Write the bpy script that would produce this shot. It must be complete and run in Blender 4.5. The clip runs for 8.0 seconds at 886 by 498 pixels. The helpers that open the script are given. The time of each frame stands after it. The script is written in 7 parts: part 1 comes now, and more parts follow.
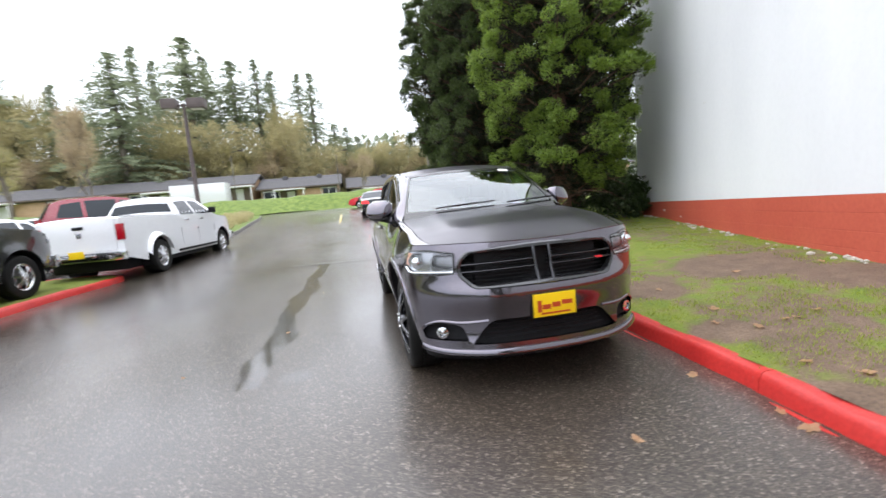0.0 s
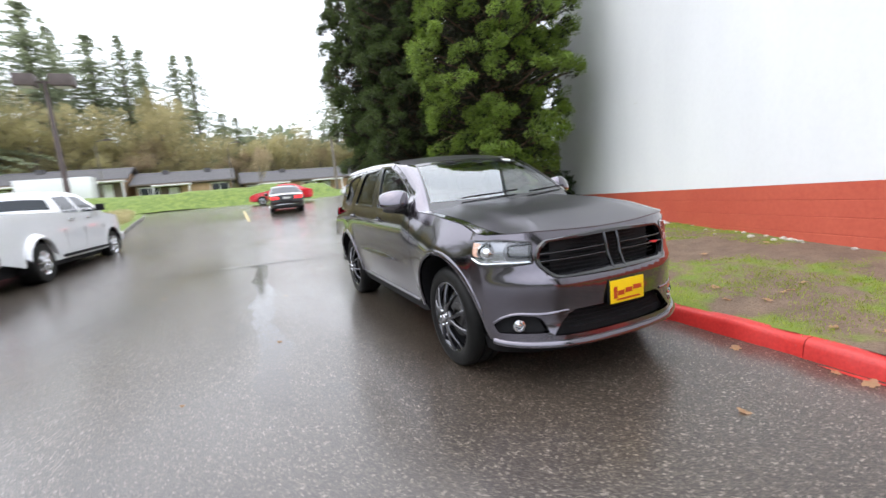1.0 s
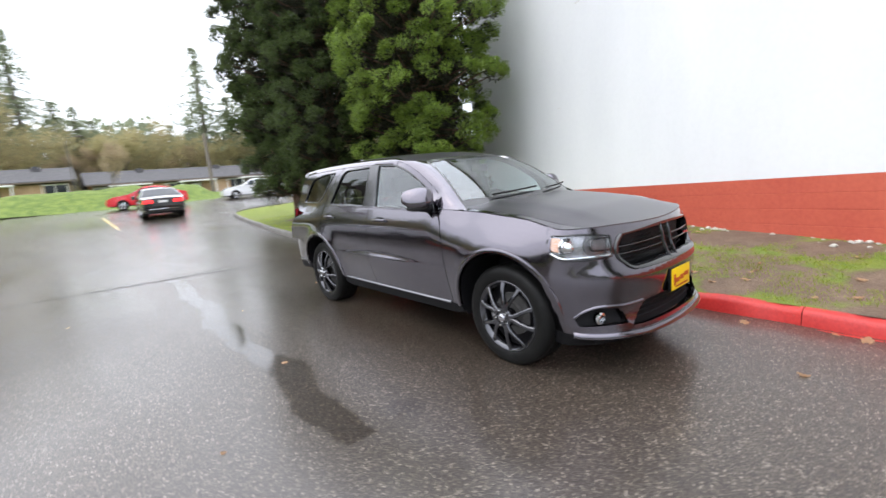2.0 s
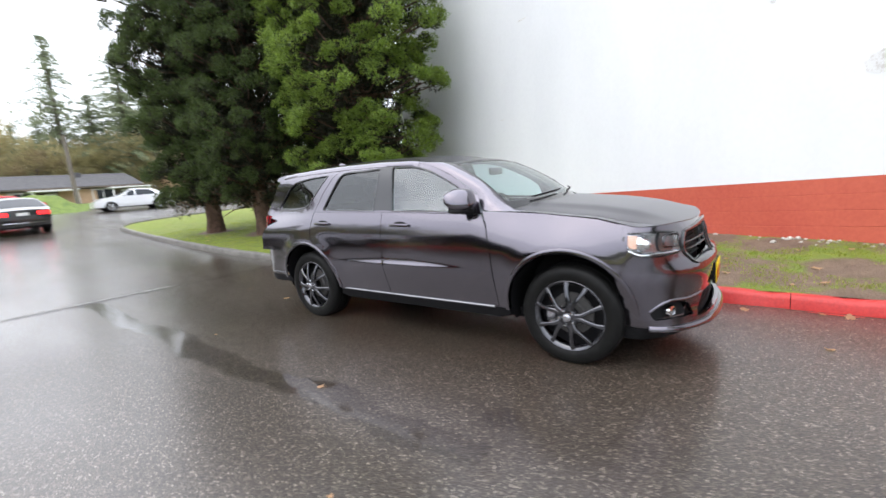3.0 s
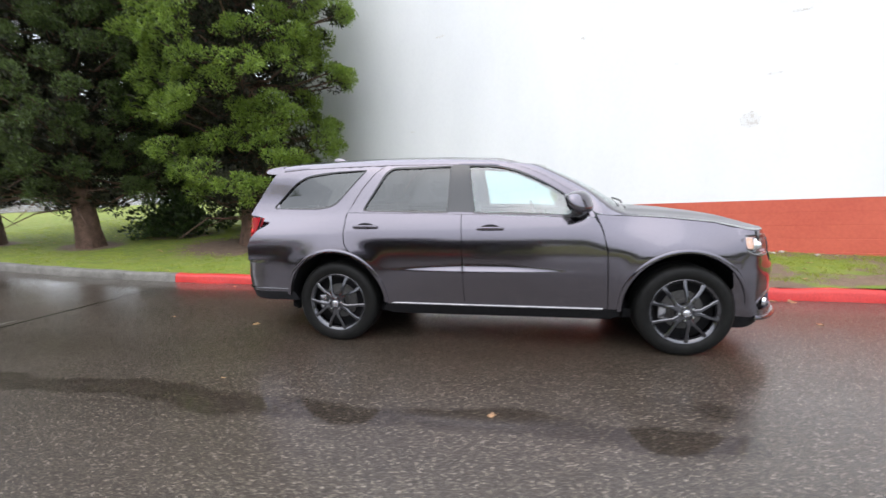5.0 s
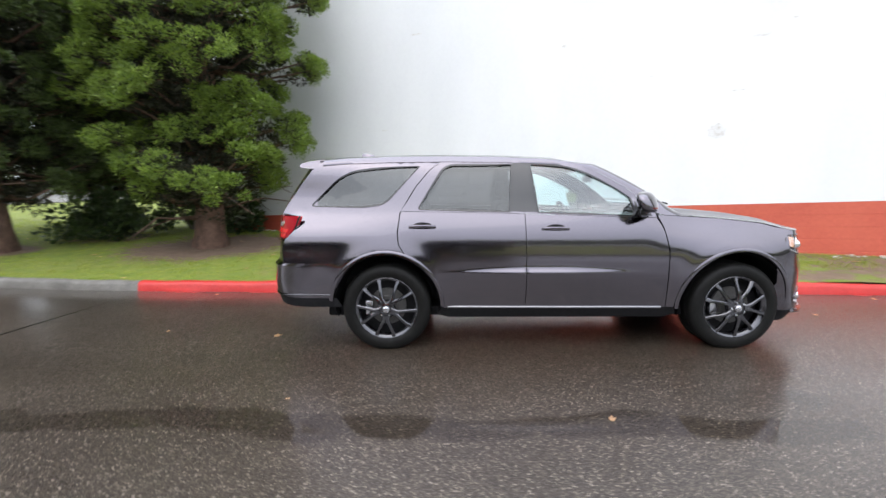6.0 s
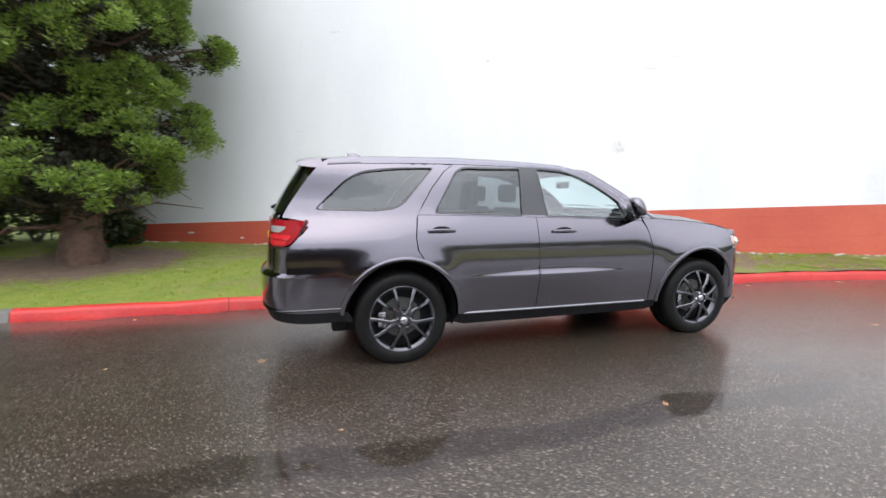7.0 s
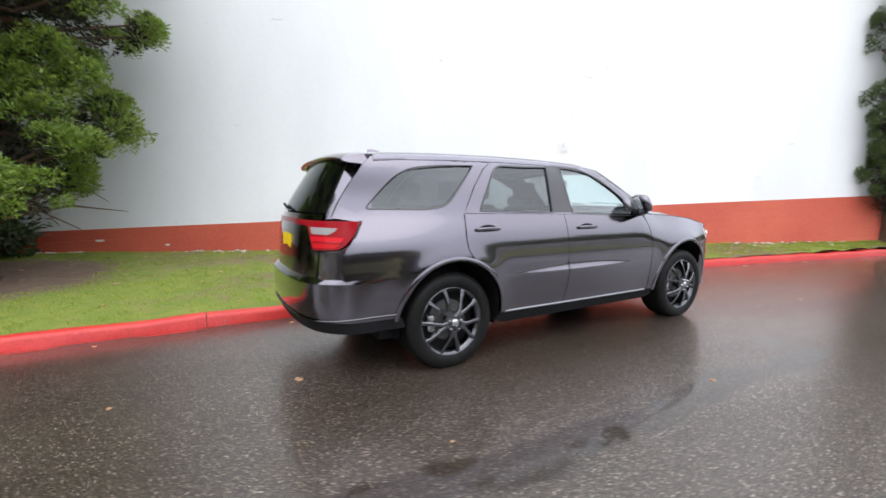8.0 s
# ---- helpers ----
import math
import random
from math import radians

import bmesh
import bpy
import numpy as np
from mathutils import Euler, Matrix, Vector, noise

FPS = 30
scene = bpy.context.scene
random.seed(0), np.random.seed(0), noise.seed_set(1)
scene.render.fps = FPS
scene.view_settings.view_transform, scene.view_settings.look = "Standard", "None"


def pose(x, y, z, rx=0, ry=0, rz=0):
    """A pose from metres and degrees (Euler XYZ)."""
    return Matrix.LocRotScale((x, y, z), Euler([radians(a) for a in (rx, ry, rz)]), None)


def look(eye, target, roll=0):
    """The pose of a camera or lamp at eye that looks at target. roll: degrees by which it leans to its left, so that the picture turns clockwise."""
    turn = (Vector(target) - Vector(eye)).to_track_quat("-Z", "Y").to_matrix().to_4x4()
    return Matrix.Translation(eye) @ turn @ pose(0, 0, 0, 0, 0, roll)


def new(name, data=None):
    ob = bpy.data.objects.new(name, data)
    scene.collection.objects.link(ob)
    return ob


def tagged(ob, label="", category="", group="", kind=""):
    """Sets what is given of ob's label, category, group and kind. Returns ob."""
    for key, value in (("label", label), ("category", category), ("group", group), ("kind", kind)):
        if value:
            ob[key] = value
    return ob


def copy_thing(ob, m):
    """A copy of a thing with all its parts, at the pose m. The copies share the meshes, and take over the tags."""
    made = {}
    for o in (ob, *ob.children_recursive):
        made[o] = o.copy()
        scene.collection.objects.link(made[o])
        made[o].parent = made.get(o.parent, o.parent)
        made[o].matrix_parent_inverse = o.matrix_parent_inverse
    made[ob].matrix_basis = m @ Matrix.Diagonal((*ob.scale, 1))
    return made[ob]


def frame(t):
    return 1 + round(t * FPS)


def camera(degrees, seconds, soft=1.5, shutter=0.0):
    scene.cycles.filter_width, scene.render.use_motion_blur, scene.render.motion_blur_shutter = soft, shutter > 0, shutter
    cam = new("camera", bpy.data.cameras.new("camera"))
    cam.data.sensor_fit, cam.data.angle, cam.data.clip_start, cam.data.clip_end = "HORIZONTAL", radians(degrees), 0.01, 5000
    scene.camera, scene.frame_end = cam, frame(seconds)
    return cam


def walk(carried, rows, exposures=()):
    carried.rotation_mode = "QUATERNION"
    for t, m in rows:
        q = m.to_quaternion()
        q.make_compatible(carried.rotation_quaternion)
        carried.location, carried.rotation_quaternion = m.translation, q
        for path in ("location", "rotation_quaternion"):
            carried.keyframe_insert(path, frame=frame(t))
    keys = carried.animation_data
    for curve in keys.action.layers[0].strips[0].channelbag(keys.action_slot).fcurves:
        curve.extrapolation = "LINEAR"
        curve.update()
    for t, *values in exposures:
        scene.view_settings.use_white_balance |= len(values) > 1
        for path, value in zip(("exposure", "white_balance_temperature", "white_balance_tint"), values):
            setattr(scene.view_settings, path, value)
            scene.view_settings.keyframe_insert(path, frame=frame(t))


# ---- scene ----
cam = camera(91.1, 8.0, soft=1.5, shutter=0.7)
PATH = [
    (0, (-0.302, -3.531, 1.37), (0.084, -1.583, 1.134), -5.0),
    (0.5, (-0.84, -3.304, 1.414), (-0.26, -1.41, 1.144), -5.6),
    (1, (-1.332, -2.973, 1.404), (-0.514, -1.172, 1.111), -5.1),
    (1.5, (-1.826, -2.585, 1.424), (-0.768, -0.91, 1.148), -5.4),
    (1.7, (-2.032, -2.408, 1.447), (-0.89, -0.795, 1.139), -5.1),
    (2.8, (-2.925, -1.374, 1.488), (-1.39, -0.131, 1.173), -5.6),
    (3, (-3.04, -1.149, 1.483), (-1.455, 0.028, 1.164), -4.7),
    (3.5, (-3.304, -0.546, 1.485), (-1.597, 0.449, 1.178), -3.3),
    (4, (-3.548, 0.044, 1.491), (-1.734, 0.824, 1.177), -3.1),
    (4.5, (-3.652, 0.66, 1.481), (-1.764, 1.252, 1.195), -2.4),
    (5, (-3.737, 1.301, 1.451), (-1.792, 1.668, 1.166), -1.3),
    (5.2, (-3.743, 1.541, 1.444), (-1.792, 1.862, 1.149), -1.1),
    (6.3, (-3.61, 2.907, 1.399), (-1.635, 2.733, 1.138), -0.4),
    (6.5, (-3.551, 3.165, 1.375), (-1.592, 2.853, 1.121), -0.6),
    (7, (-3.372, 3.736, 1.374), (-1.472, 3.158, 1.137), 0.4),
    (7.5, (-3.156, 4.27, 1.368), (-1.343, 3.454, 1.149), -0.2),
    (8, (-2.832, 4.777, 1.351), (-1.113, 3.783, 1.118), -0.0),
]
walk(cam, [(t, look(eye, target, roll)) for t, eye, target, roll in PATH])

# ---- light: a bright overcast sky and a weak, very soft sun ----
world = bpy.data.worlds.new("overcast")
scene.world = world
world.use_nodes = True
wn, wl = world.node_tree.nodes, world.node_tree.links
wn.clear()
sky = wn.new("ShaderNodeTexSky")
sky.sky_type, sky.sun_disc = "NISHITA", False
sky.sun_elevation, sky.sun_rotation = radians(61), radians(294)
sky.air_density, sky.dust_density = 1.0, 3.0
clear = wn.new("ShaderNodeBackground")
clear.inputs["Strength"].default_value = 0.05
cloud = wn.new("ShaderNodeBackground")
cloud_noise = wn.new("ShaderNodeTexNoise")
cloud_noise.inputs["Scale"].default_value, cloud_noise.inputs["Detail"].default_value = 1.6, 4
cloud_ramp = wn.new("ShaderNodeValToRGB")
cloud_ramp.color_ramp.elements[0].position, cloud_ramp.color_ramp.elements[0].color = 0.3, (0.80, 0.85, 0.955, 1)
cloud_ramp.color_ramp.elements[1].position, cloud_ramp.color_ramp.elements[1].color = 0.7, (0.99, 1.0, 1.065, 1)
cloud.inputs["Strength"].default_value = 1.5
both = wn.new("ShaderNodeAddShader")
world_out = wn.new("ShaderNodeOutputWorld")
coords = wn.new("ShaderNodeTexCoord")
split = wn.new("ShaderNodeSeparateXYZ")
lift = wn.new("ShaderNodeMapRange")  # an overcast sky is three times brighter overhead than at the horizon
lift.inputs["From Min"].default_value, lift.inputs["From Max"].default_value = 0.0, 1.0
lift.inputs["To Min"].default_value, lift.inputs["To Max"].default_value = 1.36, 3.75
wl.new(coords.outputs["Generated"], split.inputs[0])
wl.new(split.outputs["Z"], lift.inputs["Value"])
wl.new(lift.outputs[0], cloud.inputs["Strength"])
wl.new(coords.outputs["Generated"], cloud_noise.inputs["Vector"])
wl.new(cloud_noise.outputs["Fac"], cloud_ramp.inputs["Fac"])
wl.new(cloud_ramp.outputs["Color"], cloud.inputs["Color"])
wl.new(sky.outputs["Color"], clear.inputs["Color"])
wl.new(clear.outputs[0], both.inputs[0])
wl.new(cloud.outputs[0], both.inputs[1])
wl.new(both.outputs[0], world_out.inputs["Surface"])
sun = new("sun", bpy.data.lights.new("sun", "SUN"))
sun.data.energy, sun.data.angle, sun.data.color = 0.6, radians(75), (1.0, 0.97, 0.93)
sun.matrix_world = look((-9, 4, 18), (0, 0, 0))


# ---- materials ----
def material(name, base=(0.5, 0.5, 0.5), rough=0.5, metal=0.0, **sockets):
    m = bpy.data.materials.new(name)
    m.use_nodes = True
    b = m.node_tree.nodes["Principled BSDF"]
    b.inputs["Base Color"].default_value = (*base, 1)
    b.inputs["Roughness"].default_value, b.inputs["Metallic"].default_value = rough, metal
    for key, value in sockets.items():
        b.inputs[key.replace("_", " ")].default_value = value
    return m


class Nodes:
    """A little wiring helper for one material."""

    def __init__(self, m, space="Object"):
        self.m, self.t = m, m.node_tree
        self.b = self.t.nodes["Principled BSDF"]
        self.c = self.t.nodes.new("ShaderNodeTexCoord").outputs[space]

    def node(self, kind, **values):
        n = self.t.nodes.new(kind)
        for k, v in values.items():
            n.inputs[k.replace("_", " ")].default_value = v
        return n

    def link(self, a, b):
        self.t.links.new(a, b)

    def noise(self, scale, detail=4, stretch=None, rough=0.5):
        n = self.node("ShaderNodeTexNoise", Scale=scale, Detail=detail, Roughness=rough)
        if stretch:
            mp = self.node("ShaderNodeMapping")
            mp.inputs["Scale"].default_value = stretch
            self.link(self.c, mp.inputs["Vector"])
            self.link(mp.outputs[0], n.inputs["Vector"])
        else:
            self.link(self.c, n.inputs["Vector"])
        return n.outputs["Fac"]

    def voronoi(self, scale, feature="F1", out="Distance"):
        n = self.node("ShaderNodeTexVoronoi", Scale=scale)
        n.feature = feature
        self.link(self.c, n.inputs["Vector"])
        return n.outputs[out]

    def ramp(self, fac, *stops):
        n = self.t.nodes.new("ShaderNodeValToRGB")
        e = n.color_ramp.elements
        while len(e) < len(stops):
            e.new(0.5)
        for one, (p, c) in zip(e, stops):
            one.position = p
            one.color = (c, c, c, 1) if isinstance(c, (int, float)) else (*c, 1)
        self.link(fac, n.inputs["Fac"])
        return n.outputs["Color"]

    def mix(self, fac, a, b, blend="MIX"):
        n = self.t.nodes.new("ShaderNodeMix")
        n.data_type, n.blend_type = "RGBA", blend
        for socket, v in ((n.inputs["Factor"], fac), (n.inputs["A"], a), (n.inputs["B"], b)):
            if isinstance(v, (int, float)):
                socket.default_value = v
            elif isinstance(v, tuple):
                socket.default_value = (*v, 1)
            else:
                self.link(v, socket)
        return n.outputs["Result"]

    def to(self, socket, out):
        self.link(out, self.b.inputs[socket])

    def bump(self, height, strength=0.3, distance=0.01):
        n = self.node("ShaderNodeBump", Strength=strength, Distance=distance)
        self.link(height, n.inputs["Height"])
        self.link(n.outputs[0], self.b.inputs["Normal"])

    def random(self):
        return self.t.nodes.new("ShaderNodeObjectInfo").outputs["Random"]

    def island(self):
        return self.t.nodes.new("ShaderNodeNewGeometry").outputs["Random Per Island"]


def asphalt_material():
    m = material("wet_asphalt", (0.04, 0.038, 0.036), 0.4, Specular_IOR_Level=0.18, Coat_IOR=1.6)
    n = Nodes(m)
    big, small = n.voronoi(105, out="Color"), n.voronoi(210, out="Color")
    stone_tones = ((0.26, (0.016, 0.0122, 0.0090)), (0.54, (0.034, 0.0262, 0.0195)), (0.70, (0.058, 0.0463, 0.0352)), (0.80, (0.090, 0.074, 0.058)), (0.90, (0.28, 0.246, 0.202)))
    bright = n.mix(0.35, n.ramp(big, *stone_tones), n.ramp(small, *stone_tones))
    broad = n.noise(0.35, 5)
    streak = n.noise(0.9, 5, (1.0, 0.16, 1.0))
    tone = n.mix(0.5, n.ramp(broad, (0.35, (0.72, 0.68, 0.65)), (0.65, (1.25, 1.22, 1.2))), n.ramp(streak, (0.35, (0.70, 0.66, 0.63)), (0.62, (1.25, 1.23, 1.22))))
    pools = n.noise(0.5, 6, (1.0, 0.4, 1.0))
    # a long wet hollow along a seam, and a small one beside it
    split_xyz = n.t.nodes.new("ShaderNodeSeparateXYZ")
    n.link(n.c, split_xyz.inputs[0])

    def math_node(kind, a, b):
        q = n.t.nodes.new("ShaderNodeMath")
        q.operation = kind
        for socket, v in zip(q.inputs, (a, b)):
            if isinstance(v, (int, float)):
                socket.default_value = v
            else:
                n.link(v, socket)
        return q.outputs[0]

    wander = math_node("MULTIPLY", math_node("SUBTRACT", n.noise(1.1, 5), 0.5), 0.55)
    across = math_node("ABSOLUTE", math_node("ADD", math_node("ADD", split_xyz.outputs["X"], wander), math_node("SUBTRACT", 1.27, math_node("MULTIPLY", split_xyz.outputs["Y"], 0.02))), 0.0)
    band = n.ramp(across, (0.10, 1.0), (0.14, 0.0))
    along = math_node("MULTIPLY", math_node("GREATER_THAN", split_xyz.outputs["Y"], 0.0), math_node("LESS_THAN", split_xyz.outputs["Y"], 7.0))
    near_spot = n.t.nodes.new("ShaderNodeVectorMath")
    near_spot.operation = "DISTANCE"
    near_spot.inputs[1].default_value = (-0.9, 0.11, 0.0)
    n.link(n.c, near_spot.inputs[0])
    spot = n.ramp(near_spot.outputs["Value"], (0.07, 1.0), (0.16, 0.0))
    wet = math_node("MAXIMUM", math_node("MULTIPLY", band, along), spot)
    ground_tone = n.mix(1.0, bright, tone, "MULTIPLY")
    n.to("Base Color", n.mix(wet, ground_tone, n.mix(1.0, ground_tone, (0.55, 0.52, 0.48), "MULTIPLY")))
    n.to("Roughness", n.ramp(pools, (0.38, 0.32), (0.5, 0.42), (0.66, 0.50)))
    n.to("Coat Roughness", n.mix(wet, n.ramp(pools, (0.34, 0.15), (0.46, 0.21), (0.7, 0.27)), (0.045, 0.045, 0.045)))
    n.to("Coat Weight", n.mix(wet, n.ramp(pools, (0.36, 1.0), (0.47, 0.95), (0.62, 0.85)), (0.9, 0.9, 0.9)))
    n.bump(n.mix(0.5, n.voronoi(105), n.noise(160, 2)), 0.45, 0.006)
    # the water film follows the stones, less where it stands deeper
    film = n.node("ShaderNodeBump", Distance=0.0022)
    n.link(n.mix(wet, n.ramp(pools, (0.34, 0.05), (0.5, 0.14), (0.7, 0.26)), (0.04, 0.04, 0.04)), film.inputs["Strength"])
    n.link(n.mix(0.35, n.voronoi(105), n.noise(60, 3)), film.inputs["Height"])
    n.link(film.outputs[0], n.b.inputs["Coat Normal"])
    return m


def paint_material(name, base, rough=0.25, metal=0.0, coat=1.0, flake=0.0):
    m = material(name, base, rough, metal, Coat_Weight=coat, Coat_Roughness=0.03)
    n = Nodes(m)
    drops = n.noise(60, 3)
    n.to("Roughness", n.ramp(drops, (0.4, max(rough - 0.04, 0.02)), (0.7, rough + 0.06)))
    if flake:
        n.to("Base Color", n.ramp(n.voronoi(900, out="Color"), (0.0, tuple(c * (1 - flake) for c in base)), (1.0, tuple(c * (1 + flake) for c in base))))
    return m


def mottled(name, low, high, rough=0.8, scale=6.0, bump=0.3, distance=0.01, detail=6):
    m = material(name, low, rough)
    n = Nodes(m)
    a, b = n.noise(scale, detail), n.noise(scale * 9, 3)
    n.to("Base Color", n.mix(0.35, n.ramp(a, (0.32, low), (0.68, high)), n.ramp(b, (0.3, low), (0.7, high))))
    n.bump(b, bump, distance)
    return m


def leaf_material(name, low, high, rough=0.5, thin_part=0.4):
    m = material(name, low, rough, Transmission_Weight=0.0)
    n = Nodes(m)
    patch = n.noise(0.9, 3)
    n.to("Base Color", n.mix(n.ramp(patch, (0.35, 0.0), (0.65, 1.0)), n.ramp(n.island(), (0.0, low), (1.0, high)), n.ramp(n.island(), (0.0, tuple(c * 0.55 for c in low)), (1.0, high))))
    # thin leaves let part of the sky's light through
    thin = n.t.nodes.new("ShaderNodeBsdfTranslucent")
    thin.inputs["Color"].default_value = (*(min(1.0, c * 1.5) for c in high), 1)
    blend = n.t.nodes.new("ShaderNodeMixShader")
    blend.inputs[0].default_value = thin_part
    out = next(q for q in n.t.nodes if q.type == "OUTPUT_MATERIAL")
    n.link(n.b.outputs[0], blend.inputs[1])
    n.link(thin.outputs[0], blend.inputs[2])
    n.link(blend.outputs[0], out.inputs["Surface"])
    return m


ASPHALT = asphalt_material()
CAR_GREY = material("grey_metallic_paint", (0.132, 0.121, 0.141), 0.15, 1.0, Coat_Weight=1.0, Coat_Roughness=0.03)
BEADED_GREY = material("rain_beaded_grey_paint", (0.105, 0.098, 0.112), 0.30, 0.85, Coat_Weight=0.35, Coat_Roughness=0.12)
BLACK_GLOSS = material("black_gloss_plastic", (0.012, 0.012, 0.013), 0.15, Coat_Weight=0.5)
BLACK_PLASTIC = mottled("black_grained_plastic", (0.007, 0.007, 0.008), (0.014, 0.014, 0.015), 0.55, 30, 0.2, 0.002)
CABIN = mottled("dark_cabin_trim", (0.02, 0.02, 0.022), (0.035, 0.034, 0.034), 0.7, 20, 0.2, 0.003)
RUBBER = mottled("wet_tyre_rubber", (0.006, 0.006, 0.006), (0.012, 0.012, 0.011), 0.45, 25, 0.3, 0.003)
for dull in (BLACK_PLASTIC, RUBBER, CABIN):
    dull.node_tree.nodes["Principled BSDF"].inputs["Specular IOR Level"].default_value = 0.14
RIM_DARK = material("dark_satin_alloy", (0.082, 0.082, 0.089), 0.13, 0.9, Coat_Weight=0.5)
SILL_METAL = material("satin_sill_trim", (0.26, 0.26, 0.27), 0.28, 0.9)
GRILLE_METAL = material("dark_chrome", (0.08, 0.08, 0.085), 0.18, 1.0)
LENS_PALE = material("pale_reversing_lens", (0.38, 0.36, 0.35), 0.12, Coat_Weight=1.0)
ALLOY = material("bright_alloy", (0.62, 0.62, 0.63), 0.2, 1.0)
STEEL = mottled("brushed_steel_disc", (0.05, 0.05, 0.05), (0.10, 0.095, 0.09), 0.4, 30, 0.1, 0.001)
CHROME = material("chrome", (0.72, 0.73, 0.74), 0.1, 1.0)
SATIN = material("satin_silver", (0.45, 0.45, 0.47), 0.25, 0.9)


def glass_material(name, tint, rough=0.0, ior=2.15):
    m = bpy.data.materials.new(name)
    m.use_nodes = True
    t = m.node_tree
    t.nodes.clear()
    out = t.nodes.new("ShaderNodeOutputMaterial")
    clear_glass = t.nodes.new("ShaderNodeBsdfTransparent")
    clear_glass.inputs["Color"].default_value = (*tint, 1)
    gloss = t.nodes.new("ShaderNodeBsdfGlossy")
    gloss.inputs["Roughness"].default_value = 0.01 + rough
    gloss.inputs["Color"].default_value = (0.97, 1.0, 1.0, 1)
    # Schlick's curve, the same from both sides of the thin pane
    face = t.nodes.new("ShaderNodeLayerWeight")
    face.inputs["Blend"].default_value = 0.5
    head_on = ((ior - 1) / (ior + 1)) ** 2
    power = t.nodes.new("ShaderNodeMath")
    power.operation = "POWER"
    power.inputs[1].default_value = 5.0
    fres = t.nodes.new("ShaderNodeMath")
    fres.operation = "MULTIPLY_ADD"
    fres.inputs[1].default_value, fres.inputs[2].default_value = 1 - head_on, head_on
    t.links.new(face.outputs["Facing"], power.inputs[0])
    t.links.new(power.outputs[0], fres.inputs[0])
    mixed = t.nodes.new("ShaderNodeMixShader")
    t.links.new(fres.outputs[0], mixed.inputs[0])
    t.links.new(clear_glass.outputs[0], mixed.inputs[1])
    t.links.new(gloss.outputs[0], mixed.inputs[2])
    t.links.new(mixed.outputs[0], out.inputs["Surface"])
    return m


GLASS_CLEAR = glass_material("clear_green_glass", (0.72, 0.89, 0.88), 0.0, 2.2)
SCREEN_GLASS = glass_material("windscreen_glass", (0.80, 0.90, 0.90), 0.0, 2.5)
GLASS_DARK = glass_material("privacy_glass", (0.24, 0.24, 0.25), 0.0, 1.8)
GLASS_REAR = glass_material("dark_privacy_glass", (0.10, 0.10, 0.11), 0.0, 1.9)
LENS_CLEAR = glass_material("lamp_lens", (0.92, 0.93, 0.94), 0.0, 1.5)
LENS_RED = material("red_lamp_lens", (0.33, 0.006, 0.014), 0.2, Coat_Weight=0.4)
LENS_AMBER = material("amber_lens", (0.72, 0.42, 0.29), 0.15, Coat_Weight=0.6)
YELLOW = material("yellow_plate", (0.85, 0.58, 0.005), 0.4)
INK_RED = material("red_ink", (0.45, 0.05, 0.01), 0.5)
LAMP_LIT = material("lit_tail_lamp", (0.6, 0.02, 0.02), 0.2)
LAMP_LIT.node_tree.nodes["Principled BSDF"].inputs["Emission Color"].default_value = (1.0, 0.025, 0.03, 1)
LAMP_LIT.node_tree.nodes["Principled BSDF"].inputs["Emission Strength"].default_value = 2.6
WHITE_PAINT = paint_material("white_car_paint", (0.75, 0.76, 0.77), 0.3)
BLACK_PAINT = paint_material("black_car_paint", (0.012, 0.012, 0.013), 0.2)
RED_PAINT = paint_material("red_car_paint", (0.24, 0.014, 0.026), 0.25)
PURPLE_PAINT = paint_material("purple_car_paint", (0.10, 0.025, 0.16), 0.25)
BRIGHT_RED = paint_material("bright_red_car_paint", (0.6, 0.02, 0.03), 0.25)


def wall_white():
    m = material("white_painted_block", (0.78, 0.79, 0.80), 0.65)
    n = Nodes(m)
    broad, fine = n.noise(0.5, 6, (1, 1, 0.35)), n.noise(14, 5)
    n.to("Base Color", n.mix(0.12, n.ramp(broad, (0.3, (0.70, 0.715, 0.73)), (0.7, (0.82, 0.83, 0.84))), n.ramp(fine, (0.25, (0.66, 0.67, 0.68)), (0.6, (0.82, 0.83, 0.84)))))
    n.bump(fine, 0.1, 0.003)
    return m


def wall_red():
    m = material("red_painted_block", (0.52, 0.10, 0.06), 0.6)
    n = Nodes(m)
    broad, fine = n.noise(0.8, 6), n.noise(22, 5)
    n.to("Base Color", n.mix(0.35, n.ramp(broad, (0.3, (0.46, 0.075, 0.045)), (0.7, (0.58, 0.125, 0.07))), n.ramp(fine, (0.22, (0.40, 0.06, 0.04)), (0.7, (0.60, 0.13, 0.075)))))
    n.bump(fine, 0.4, 0.004)
    return m


def kerb_red():
    m = material("worn_red_kerb_paint", (0.6, 0.03, 0.02), 0.45)
    n = Nodes(m)
    worn, fine = n.noise(3.0, 8), n.noise(40, 4)
    chips = n.ramp(n.noise(9, 8, rough=0.65), (0.66, 0.0), (0.70, 1.0))
    paint = n.mix(0.4, n.ramp(worn, (0.3, (0.40, 0.010, 0.010)), (0.7, (0.58, 0.030, 0.022))), n.ramp(fine, (0.3, (0.30, 0.016, 0.015)), (0.7, (0.58, 0.045, 0.035))))
    n.to("Base Color", n.mix(chips, paint, (0.22, 0.16, 0.14)))
    n.bump(fine, 0.4, 0.006)
    return m


